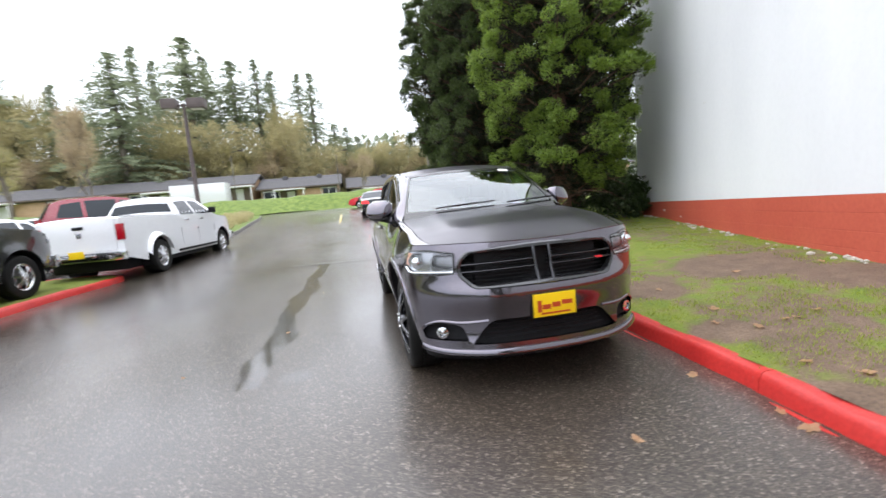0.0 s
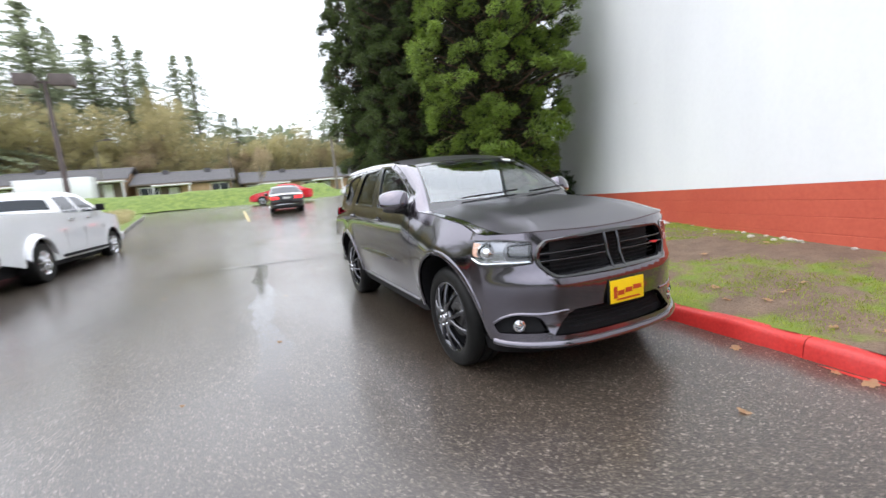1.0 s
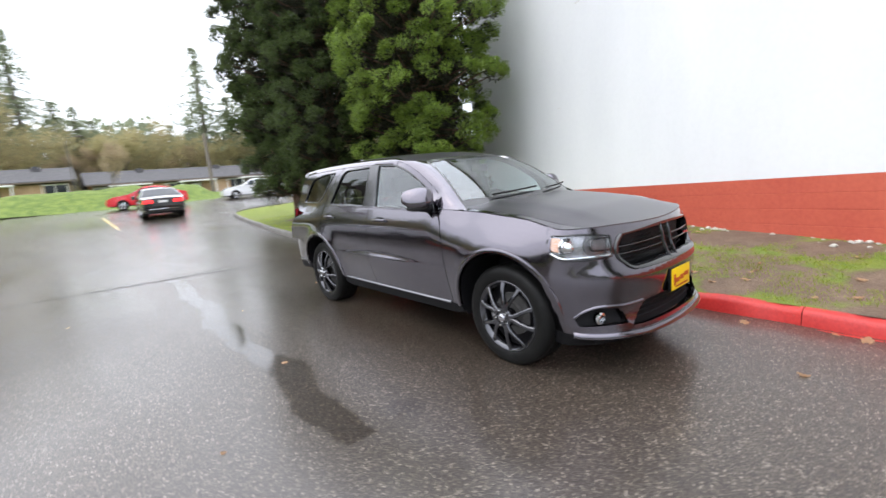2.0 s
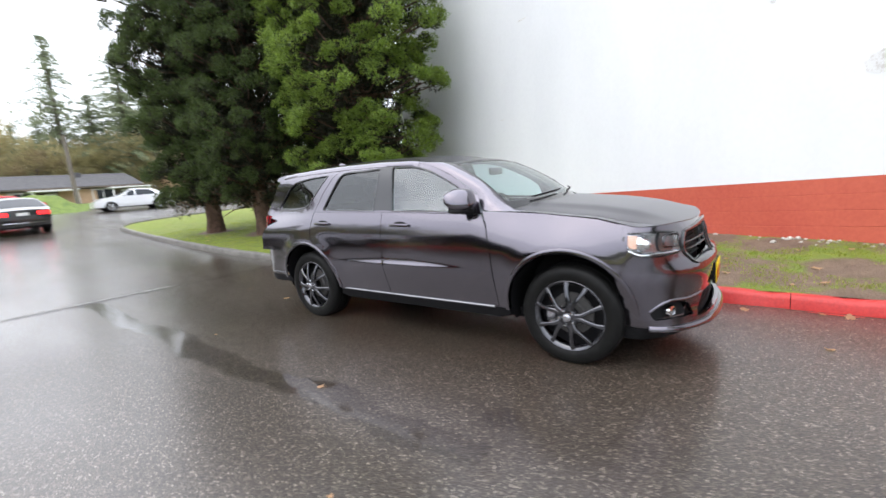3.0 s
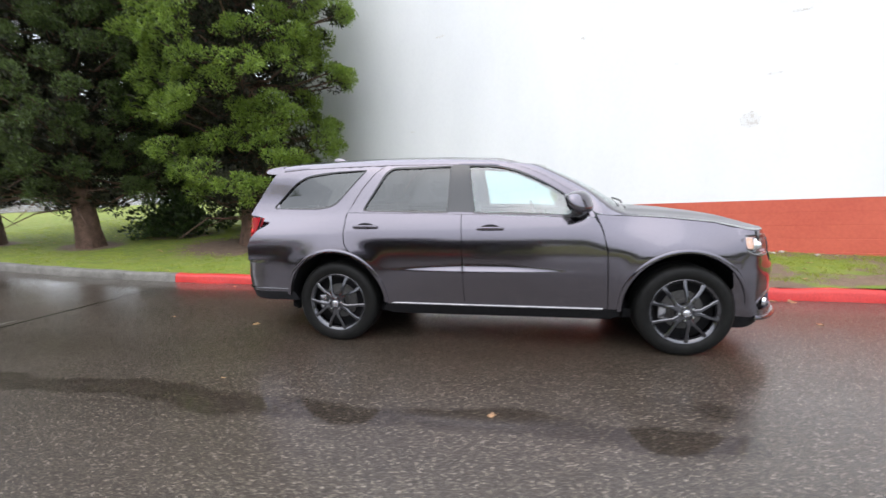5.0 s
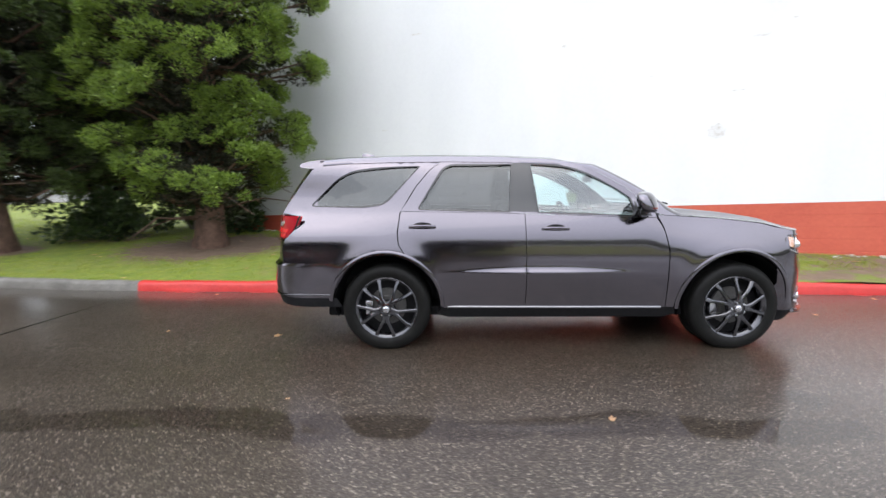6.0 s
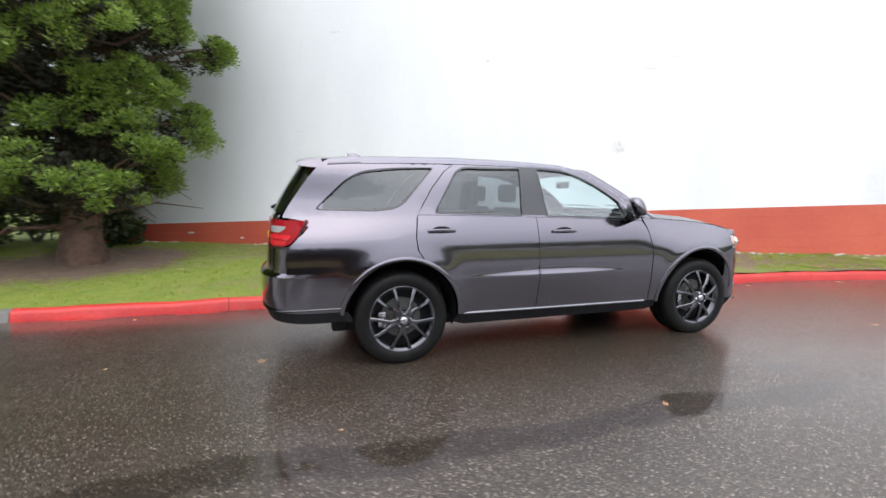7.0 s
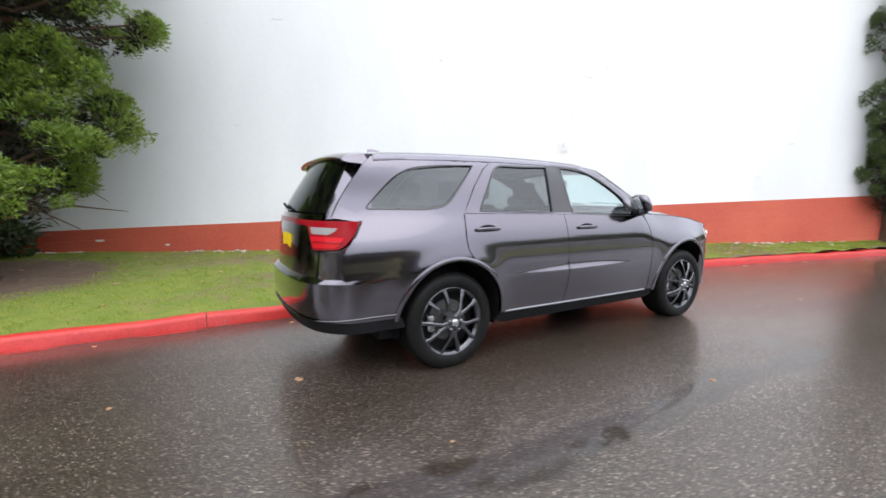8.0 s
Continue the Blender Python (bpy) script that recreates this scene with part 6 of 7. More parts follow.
def vehicle(name, at, turn, label, category, paint, body, arches, half, belt, windows, screens, lamps, tyre=0.34, rim=0.215, roof_in=0.24, nose_in=0.16, dual=False, lit=False, group=""):
    """A car or pickup from its outline in side view. y runs forward from the rear axle."""
    car = thing(name, at, label, category, group, turn=turn)
    lo_y, hi_y = min(p[0] for p in body), max(p[0] for p in body)
    top = max(p[1] for p in body)

    def wide(y, z):
        w = half * (1 - 0.02 * ((z - 0.7) / 0.5) ** 2)
        if z > belt:
            w -= roof_in * half * ((z - belt) / (top - belt)) ** 1.15
        w -= 0.05 * smooth((0.45 - z) / 0.3)
        for end, s in ((hi_y, 1), (lo_y, 0.7)):
            d = abs(end - y)
            w -= nose_in * s * max(0.0, 1 - d / 0.55) ** 2.2
        for cy, r in arches:
            d = math.hypot(y - cy, max(z, 0.33) - tyre) - r
            w += 0.02 * math.exp(-(max(d, 0) / 0.09) ** 2)
        return w

    over = dense(body, 0.12, False)
    # body runs from the tail's foot over the roof to the nose's foot, then back under the arches
    arcs = []
    for cy, r in sorted(arches, reverse=True):
        arcs += [(cy + r * math.cos(radians(a)), max(0.29, tyre + r * math.sin(radians(a)))) for a in np.linspace(-5, 185, 18)]
    outline = over + arcs
    for side in (-1, 1):
        part("body_side", sheet(outline, lambda a, b: (side * wide(a, b), a, b), 0.10), paint, car, "", True, 40)
    shell = bmesh.new()
    rows = []
    for y, z in over:
        w = wide(y, z)
        rows.append([shell.verts.new((w * u, y, z + (0.045 if z > belt * 0.8 else 0.0) * (1 - u * u))) for u in np.linspace(-1, 1, 9)])
    for a, b in zip(rows, rows[1:]):
        for k in range(8):
            shell.faces.new((a[k], a[k + 1], b[k + 1], b[k]))
    part("body_top", shell, paint, car, "", True, 35)
    for line, mat in windows:
        for side in (-1, 1):
            part("side_window", sheet(rounded(line, 0.04, 3), lambda a, b: (side * (wide(a, b) + 0.006), a, b), 0.12, (), lambda p: Vector((p.x - side * 0.012, p.y, p.z))), mat, car)
    for (ay, az), (by, bz) in screens:
        bm = bmesh.new()
        n = Vector((0, az - bz, by - ay)).normalized()
        n = n if n.z > 0 else -n
        grid = []
        for t in np.linspace(0.06, 0.94, 5):
            y, z = ay + (by - ay) * t, az + (bz - az) * t
            grid.append([bm.verts.new(Vector((wide(y, z) * 0.90 * u, y, z + 0.045 * (1 - (0.9 * u) ** 2))) + n * 0.008) for u in np.linspace(-1, 1, 9)])
        for a, b in zip(grid, grid[1:]):
            for k in range(8):
                bm.faces.new((a[k], a[k + 1], b[k + 1], b[k]))
        part("windscreen", bm, DARK_GLASS, car)
    for lname, pts, depth_y, mat in lamps:
        for side in (-1, 1):
            (x0, z0), (x1, z1) = pts
            bm = box_bm((min(side * x0, side * x1), depth_y - 0.03, z0), (max(side * x0, side * x1), depth_y + 0.03, z1), 0.012)
            part(lname, bm, mat, car)
    part("underbody", box_bm((-half + 0.18, lo_y + 0.15, 0.24), (half - 0.18, hi_y - 0.2, 0.5), 0.03), BLACK_PLASTIC, car)
    for cy, r in arches:
        for side in (-1, 1):
            bm = bmesh.new()
            ring = [(cy + (r - 0.01) * math.cos(radians(a)), tyre + (r - 0.01) * math.sin(radians(a))) for a in np.linspace(-20, 200, 16)]
            rws = [[bm.verts.new((side * (half - 0.01), y, z)), bm.verts.new((side * (half - 0.34), y, z))] for y, z in ring]
            for a, b in zip(rws, rws[1:]):
                bm.faces.new((a[0], a[1], b[1], b[0]))
            bm.faces.new([q[1] for q in rws])
            part("wheel_well", bm, BLACK_PLASTIC, car)
            extra = 0.11 if dual and cy < 1 else 0.0
            wheel(car, side * (half - 0.03 + extra), cy, side, tyre, rim, 0.24 + extra, ALLOY_SPOKE, (ALLOY, ALLOY), 8 if dual else 6, 10 * cy, False)
            if extra:
                hip = bmesh.new()
                arc = [(cy + (r + 0.02) * math.cos(radians(a)), tyre + (r + 0.02) * math.sin(radians(a))) for a in np.linspace(8, 172, 18)]
                rws = [[hip.verts.new((side * (half - 0.02), y, z + 0.09)), hip.verts.new((side * (half + 0.07), y, z + 0.05)), hip.verts.new((side * (half + 0.125), y, z)), hip.verts.new((side * (half + 0.115), y, z - 0.03))] for y, z in arc]
                for a, b in zip(rws, rws[1:]):
                    for k in range(3):
                        hip.faces.new((a[k], a[k + 1], b[k + 1], b[k]))
                part("wide_fender", hip, paint, car)
    for side in (-1, 1):
        my = [p for p in windows[0][0]]
        ym, zm = max(p[0] for p in my), min(p[1] for p in my) + 0.08
        part("door_mirror", box_bm((min(side * half, side * (half + 0.2)), ym - 0.22, zm - 0.08), (max(side * half, side * (half + 0.2)), ym - 0.10, zm + 0.10), 0.03), paint if not dual else BLACK_PLASTIC, car)
    return car


PICKUP = [(-1.22, 0.55), (-1.22, 1.44), (-1.16, 1.47), (1.12, 1.47), (1.17, 1.45), (1.22, 1.52), (1.34, 1.90), (1.55, 1.96), (2.6, 1.96), (2.95, 1.90), (3.55, 1.42), (3.75, 1.36), (4.5, 1.28), (4.78, 1.18), (4.86, 0.9), (4.86, 0.52)]
PICKUP_WIN = [([(1.42, 1.44), (1.50, 1.82), (2.22, 1.86), (2.22, 1.44)], DARK_GLASS), ([(2.34, 1.44), (2.34, 1.86), (2.80, 1.83), (3.32, 1.44)], DARK_GLASS)]
WIN_FIRST = PICKUP_WIN[::-1]
TRUCK_LAMPS = [("tail_lamp", ((0.80, 0.95), (0.97, 1.32)), -1.21, LENS_RED), ("headlamp", ((0.55, 0.88), (0.90, 1.08)), 4.84, SATIN)]


def pickup(at, turn, label, paint, dual):
    truck = vehicle("pickup_truck", at, turn, label, "truck", paint, PICKUP, ((0.0, 0.52), (3.96, 0.52)), 1.0, 1.46, WIN_FIRST, (((1.20, 1.50), (1.36, 1.90)), ((3.55, 1.42), (2.93, 1.91))), TRUCK_LAMPS, 0.42, 0.25, 0.22, 0.10, dual)
    gate = part("tailgate", box_bm((-0.78, -1.245, 0.72), (0.78, -1.20, 1.45), 0.02), paint, truck)
    part("gate_handle", box_bm((-0.12, -1.262, 1.24), (0.12, -1.24, 1.31), 0.01), BLACK_PLASTIC, gate)
    part("gate_badge", box_bm((-0.05, -1.26, 1.05), (0.05, -1.243, 1.17), 0.02), SATIN, gate)
    bumper = part("rear_bumper", box_bm((-0.98, -1.42, 0.50), (0.98, -1.20, 0.70), 0.03), CHROME, truck, "chrome rear bumper")
    part("plate", box_bm((-0.16, -1.432, 0.60), (0.16, -1.422, 0.76), 0.003), YELLOW, bumper, "yellow dealer plate")
    part("front_bumper", box_bm((-0.98, 4.80, 0.48), (0.98, 4.98, 0.74), 0.04), CHROME, truck, "chrome front bumper")
    part("grille", box_bm((-0.52, 4.83, 0.80), (0.52, 4.90, 1.14), 0.03), BLACK_GLOSS, truck)
    for side in (-1, 1):
        part("running_board", box_bm((side * 0.97 - 0.09, 1.0, 0.42), (side * 0.97 + 0.09, 3.35, 0.48), 0.015), BLACK_PLASTIC, truck)
        for y in (1.55, 2.45):
            part("door_handle", box_bm((side * 1.0 - 0.02, y, 1.26), (side * 1.0 + 0.025, y + 0.2, 1.30), 0.01), CHROME, truck)
        for y in (1.30, 2.28, 3.42):
            part("door_gap", box_bm((side * 0.991 - 0.010, y, 0.58), (side * 0.991 + 0.010, y + 0.007, 1.06)), BLACK_PLASTIC, truck, "", False)
    return truck


pickup((-6.28, 9.02, rise(9.0)), -6.8, "white dual-rear-wheel pickup truck parked on the wet lot", WHITE_PAINT, True)
black_truck = pickup((-7.78, 2.2, rise(4.0) + 0.13), -4.0, "black pickup truck standing behind the red kerb", BLACK_PAINT, False)

SEDAN = [(-1.0, 0.32), (-1.02, 0.62), (-0.98, 0.92), (-0.55, 1.02), (0.25, 1.38), (0.8, 1.45), (1.4, 1.43), (2.25, 1.0), (3.2, 0.86), (3.55, 0.70), (3.62, 0.50), (3.58, 0.30)]
SEDAN_WIN = [([(1.32, 0.98), (1.32, 1.36), (1.55, 1.32), (2.05, 0.99)], DARK_GLASS), ([(0.02, 1.0), (0.38, 1.34), (1.24, 1.38), (1.24, 0.98)], DARK_GLASS)]
SEDAN_SCREENS = (((-0.55, 1.02), (0.25, 1.38)), ((2.25, 1.0), (1.42, 1.42)))
CUV = [(-0.95, 0.35), (-0.98, 0.75), (-0.92, 1.05), (-0.62, 1.55), (-0.3, 1.66), (0.9, 1.70), (1.5, 1.62), (2.15, 1.15), (3.15, 1.02), (3.45, 0.85), (3.5, 0.55), (3.46, 0.34)]
CUV_WIN = [([(1.22, 1.10), (1.22, 1.58), (1.48, 1.54), (1.95, 1.12)], DARK_GLASS), ([(0.25, 1.10), (0.25, 1.60), (1.12, 1.60), (1.12, 1.10)], DARK_GLASS), ([(-0.55, 1.15), (-0.38, 1.52), (0.15, 1.58), (0.15, 1.12)], DARK_GLASS)]
CUV_SCREENS = (((-0.92, 1.08), (-0.62, 1.54)), ((2.15, 1.15), (1.52, 1.61)))


def sedan(at, turn, label, paint, lit=False):
    red = LAMP_LIT if lit else LENS_RED
    car = vehicle("sedan", at, turn, label, "car", paint, SEDAN, ((0.0, 0.36), (2.72, 0.36)), 0.90, 0.98, SEDAN_WIN, SEDAN_SCREENS, [("tail_lamp", ((0.42, 0.74), (0.80, 0.88)), -0.98, red), ("headlamp", ((0.5, 0.60), (0.78, 0.72)), 3.50, SATIN)], 0.32, 0.205)
    part("rear_plate", box_bm((-0.18, -1.03, 0.74), (0.18, -1.005, 0.85), 0.004), WHITE_TRIM, car)
    part("boot_strip", box_bm((-0.6, -1.035, 0.44), (0.6, -1.0, 0.47), 0.008), CHROME, car)
    return car


def crossover(at, turn, label, paint):
    return vehicle("crossover_car", at, turn, label, "car", paint, CUV, ((0.0, 0.40), (2.65, 0.40)), 0.92, 1.10, CUV_WIN, CUV_SCREENS, [("tail_lamp", ((0.62, 0.92), (0.86, 1.15)), -0.94, LENS_RED), ("headlamp", ((0.5, 0.78), (0.8, 0.92)), 3.40, SATIN)], 0.36, 0.225)


sedan((1.1, 23.0, rise(23.0)), -3.0, "black sedan with its red brake lamps lit on the wet drive", BLACK_PAINT, True)
tall = crossover((-10.7, 15.6, rise(15.6)), -55.0, "dark red crossover parked beyond the white pickup", RED_PAINT)
tall.scale = (1.1, 1.1, 1.28)
crossover((-9.6, 8.6, rise(8.6)), -6.0, "white car parked beside the white pickup", WHITE_PAINT)
sedan((10.3, 34.3, rise(34.3)), 84.0, "low white car on the street beyond the lot", WHITE_PAINT)
sedan((3.1, 33.5, rise(33.5)), 86.0, "bright red car on the street beyond the lot", BRIGHT_RED)
sedan((-17.5, 23.0, rise(23.0)), -60.0, "white car parked far across the lot", WHITE_PAINT)

sedan((-19.6, 28.0, rise(28.0)), -70.0, "purple car parked far across the lot", PURPLE_PAINT)


# ---- houses beyond the bank ----
def gable(x0, x1, y0, y1, z_eave, z_ridge, over=0.6):
    bm = bmesh.new()
    ym = (y0 + y1) / 2
    top = [(x0 - over, y0 - over, z_eave - 0.15), (x1 + over, y0 - over, z_eave - 0.15), (x1 + over, ym, z_ridge), (x0 - over, ym, z_ridge), (x1 + over, y1 + over, z_eave - 0.15), (x0 - over, y1 + over, z_eave - 0.15)]
    up = [bm.verts.new(p) for p in top]
    dn = [bm.verts.new((p[0], p[1], p[2] - 0.16)) for p in top]
    for f in ((0, 1, 2, 3), (3, 2, 4, 5)):
        bm.faces.new([up[i] for i in f])
        bm.faces.new([dn[i] for i in f[::-1]])
    for a, b in ((0, 1), (1, 2), (2, 4), (4, 5), (5, 3), (3, 0)):
        bm.faces.new((up[a], dn[a], dn[b], up[b]))
    return bm


def house(x0, x1, y0, base, label, walls, bays, gable_mat):
    y1 = y0 + 9.0
    ob = thing("house", ((x0 + x1) / 2, y0, base), label, "house", "row of low houses")
    w = (x1 - x0) / 2
    ze, zr = 2.75, 4.15
    body = bmesh.new()
    box(body, (-w, 0, -1.0), (w, 9.0, ze), 0.0)
    part("wall", body, walls, ob, "", False)
    for s in (-1, 1):
        tri = bmesh.new()
        a = [tri.verts.new((s * w + dx, y, z)) for dx in (-0.12 * s, 0.0) for y, z in ((0, ze - 0.02), (9.0, ze - 0.02), (4.5, zr - 0.22))]
        tri.faces.new(a[:3])
        tri.faces.new(a[3:])
        for i in range(3):
            tri.faces.new((a[i], a[(i + 1) % 3], a[3 + (i + 1) % 3], a[3 + i]))
        part("gable_wall", tri, gable_mat, ob, "", False)
        part("end_wall", box_bm((min(s * w, s * (w + 0.06)), -0.03, -1.0), (max(s * w, s * (w + 0.06)), 9.03, ze - 0.02)), gable_mat, ob, "tan stucco end wall", False)
    roof = part("roof", gable(-w, w, 0, 9.0, ze, zr), ROOF, ob, "low grey shingle roof", False)
    for cx in (-w * 0.45, w * 0.5):
        part("roof_vent", box_bm((cx - 0.35, 3.2, zr - 0.75), (cx + 0.35, 3.9, zr + 0.12), 0.03), ROOF, roof)
    part("gutter", box_bm((-w - 0.55, -0.72, ze - 0.34), (w + 0.55, -0.60, ze - 0.22), 0.02), DARK_WALL, ob)
    for k in range(bays):
        cx = -w + (k + 0.5) * 2 * w / bays
        kind = k % 3
        if kind == 0:
            win = part("window", box_bm((cx - 0.9, -0.04, 0.95), (cx + 0.9, 0.02, 2.15), 0.01), DARK_GLASS, ob)
            for lo, hi in (((cx - 1.0, -0.09, 2.15), (cx + 1.0, 0.0, 2.27)), ((cx - 1.0, -0.09, 0.83), (cx + 1.0, 0.0, 0.95)), ((cx - 1.0, -0.09, 0.95), (cx - 0.9, 0.0, 2.15)), ((cx + 0.9, -0.09, 0.95), (cx + 1.0, 0.0, 2.15)), ((cx - 0.04, -0.08, 0.95), (cx + 0.04, -0.03, 2.15))):
                part("window_frame", box_bm(lo, hi), WHITE_TRIM, win, "", False)
        elif kind == 1:
            door = part("door", box_bm((cx - 0.48, -0.06, 0.0), (cx + 0.48, 0.02, 2.05), 0.01), WHITE_TRIM, ob)
            part("door_knob", box_bm((cx + 0.34, -0.12, 1.0), (cx + 0.40, -0.06, 1.06), 0.01), CHROME, door)
            port = part("porch_roof", box_bm((cx - 1.9, -1.9, 2.20), (cx + 1.9, -0.02, 2.34), 0.02), WHITE_TRIM, ob, "white porch roof")
            for dx in (-1.75, 1.75):
                part("porch_post", box_bm((cx + dx - 0.06, -1.8, -0.6), (cx + dx + 0.06, -1.68, 2.20), 0.01), WHITE_TRIM, port)
        else:
            part("panel", box_bm((cx - 1.6, -0.05, -0.4), (cx + 1.6, 0.02, 2.3), 0.01), TAN_WALL, ob, "tan stucco panel")
    return ob


house(-44.0, -12.6, 56.0, 2.55, "long low brown house with a grey shingle roof", DARK_WALL, 11, TAN_WALL)
house(-11.4, -1.9, 56.0, 1.75, "low brown house with white porch posts and grey roof", DARK_WALL, 4, TAN_WALL)
house(-0.2, 17.3, 57.0, 1.15, "long low brown house with tan ends and grey roof", DARK_WALL, 8, TAN_WALL)
house(24.0, 44.0, 60.0, 1.9, "low brown house with a grey shingle roof beyond the trees", DARK_WALL, 6, TAN_WALL)
trailer = thing("box_trailer", (-15.4, 46.0, rise(46) + 0.75), "plain white box trailer parked before the houses", "trailer")
part("box", box_bm((-2.6, -1.1, 0.5), (2.6, 1.1, 2.5), 0.06), WHITE_PAINT, trailer, "", True, 40)
part("chassis", box_bm((-2.5, -0.9, 0.36), (2.9, 0.9, 0.5), 0.02), BLACK_PLASTIC, trailer)
for dx in (-0.5, 0.5):
    for side in (-1, 1):
        bm = bmesh.new()
        lathe(bm, [(0.0, -0.1), (0.2, -0.1), (0.34, -0.09), (0.36, 0), (0.34, 0.1), (0.0, 0.1)], 20)
        ob = part("wheel", bm, RUBBER, trailer)
        ob.matrix_local = pose(dx * 1.6, side * 1.0, 0.36, 0, 0, 90)


# ---- far trees ----
def fir_meshes(seed, height, spread, thin, gaps):
    """A tall fir: whorls of drooping branches, longer towards the ground, with gaps."""
    rng = np.random.default_rng(seed)
    trunk = bmesh.new()
    tube(trunk, [(0, 0, -0.5), (0.1, 0.05, height * 0.4), (0, 0, height * 0.75), (0, 0, height)], [0.42, 0.30, 0.15, 0.02], 8)
    base, tips = [], []
    z = height * thin
    while z < height - 0.2:
        k = (height - z) / (height * (1 - thin))
        length = spread * (0.02 + 0.98 * k ** 0.72) * rng.uniform(0.65, 1.15)
        n = int(rng.integers(5, 9))
        off = rng.uniform(0, 6.28)
        for i in range(n):
            if rng.uniform() < gaps:
                continue
            a = off + 6.283 * i / n + rng.uniform(-0.25, 0.25)
            reach = length * rng.uniform(0.45, 1.2)
            for s in np.linspace(0.12, 1.0, max(3, int(reach * 3.0))):
                p = np.array([math.cos(a) * reach * s, math.sin(a) * reach * s, z + 0.20 * reach * s - 0.42 * reach * s * s])
                base.append(p)
                tips.append(0.05 + 0.26 * k)
        z += rng.uniform(0.38, 0.62)
    crown = spray_mesh("crown", base, tips, 9, 0.32, HAZED_FIR_NEEDLE, seed, 0.5, 0.8)
    return trunk, crown


def broadleaf_meshes(seed, height, spread, mat, per):
    """A bare or budding broadleaf tree: forking limbs and a haze of twigs and buds."""
    rng = np.random.default_rng(seed)
    wood = bmesh.new()
    ends = []

    def grow(p, d, length, r, level):
        q = p + d * length
        mid = p.lerp(q, 0.5) + Vector(rng.normal(size=3) * length * 0.05)
        tube(wood, [p, mid, q], [r, r * 0.8, r * 0.62], 6 if level < 2 else 4)
        if level >= 2:
            ends.append(mid)
            ends.append(q)
        if level == 4:
            return
        for k in range(3 if level else 4):
            nd = (d + Vector(rng.normal(size=3)) * 0.42 + Vector((0, 0, 0.12))).normalized()
            grow(p.lerp(q, rng.uniform(0.55, 1.0)), nd, length * rng.uniform(0.6, 0.8), r * 0.55, level + 1)

    grow(Vector((0, 0, -0.3)), Vector((0, 0, 1)), height * 0.34, 0.24, 0)
    pts = np.array([tuple(e) for e in ends])
    pts[:, 0] *= spread
    pts[:, 1] *= spread
    crown = spray_mesh("crown", pts, [height * 0.055] * len(pts), per, 0.42, mat, seed, 0.9, 0.35)
    return wood, crown


def far_tree(name, meshes, wood_mat, label, group):
    ob = thing(name, (0, 0, 0), label, "tree", group)
    part("trunk", meshes[0], wood_mat, ob)
    shared("crown", meshes[1], ob)
    return ob


def bank_z(y):
    return rise(min(y, 60)) + 0.4


def place(first, ob, x, y, s, h, turn):
    ob = ob if first else copy_thing(ob, Matrix.Identity(4))
    ob.matrix_world = pose(x, y, bank_z(y) if y > 36 else rise(y), 0, 0, turn) @ Matrix.Diagonal((s, s, h, 1))


full_fir = far_tree("fir_tree", fir_meshes(11, 26.0, 7.4, 0.16, 0.25), GREY_BARK, "tall dark green fir standing behind the houses", "tall firs")
thin_fir = far_tree("fir_tree", fir_meshes(12, 26.0, 4.6, 0.30, 0.45), GREY_BARK, "tall thin fir with sparse drooping branches", "tall firs")
budding = far_tree("broadleaf_tree", broadleaf_meshes(21, 13.0, 1.15, BUD_LEAF, 17), GREY_BARK, "budding yellow-brown broadleaf tree", "budding trees")
bare = far_tree("broadleaf_tree", broadleaf_meshes(22, 13.0, 1.0, TWIGS, 17), GREY_BARK, "bare brown twiggy tree in early spring", "budding trees")
# bearing from the walk's start in degrees, rise of the tip over the eye per metre, depth of the row, kind
rng = np.random.default_rng(7)
FIRS = [(-28.6, .245, 70, 1), (-23.6, .313, 65.5, 0), (-21.6, .323, 80, 1), (-19.9, .300, 82, 1), (-16.7, .352, 78, 0), (-15.0, .315, 84, 1), (-12.2, .312, 80, 0), (-9.6, .312, 80, 1), (-8.0, .29, 82, 1), (-5.0, .285, 80, 1), (-3.5, .286, 78, 1), (-1.2, .18, 74, 0), (0.2, .172, 70, 0), (1.6, .15, 76, 0), (2.9, .142, 72, 0), (4.8, .135, 76, 0), (6.4, .142, 71, 0), (8.2, .14, 74, 0), (10.0, .15, 72, 0), (11.5, .281, 70, 1), (14.0, .194, 70, 0), (16.8, .272, 70, 0), (-34, .30, 74, 0), (-37, .32, 72, 1), (-41, .32, 76, 0), (-46, .3, 74, 1), (17, .2, 76, 0), (20, .24, 74, 0), (24, .25, 78, 1), (28, .25, 76, 0)]
def in_row(b, depth):
    return -0.3 + math.tan(radians(b)) * (depth + 3.5), depth, (depth + 3.5) / math.cos(radians(b))


used = set()
for b, slope, depth, kind in FIRS:
    x, y, d = in_row(b, depth)
    h = 1.4 + d * slope - bank_z(y)
    place(kind not in used, (full_fir, thin_fir)[kind], x, y, (h / 26.0) * rng.uniform(1.2, 1.45) * (1.15 if kind == 0 else 1.0), h / 26.0, rng.uniform(0, 360))
    used.add(kind)
used = set()
for b in np.arange(-48, 30, 1.9):
    kind = int(rng.uniform() < 0.55)
    x, y, d = in_row(b, rng.uniform(66.5, 68.5) if rng.uniform() < 0.6 else rng.uniform(74, 84))
    h = rng.uniform(0.6, 0.95) * (1.0 if b < -3 else 0.62)
    place(kind not in used, (budding, bare)[kind], x, y, 1.15 * h, 1.18 * h, rng.uniform(0, 360))
    used.add(kind)
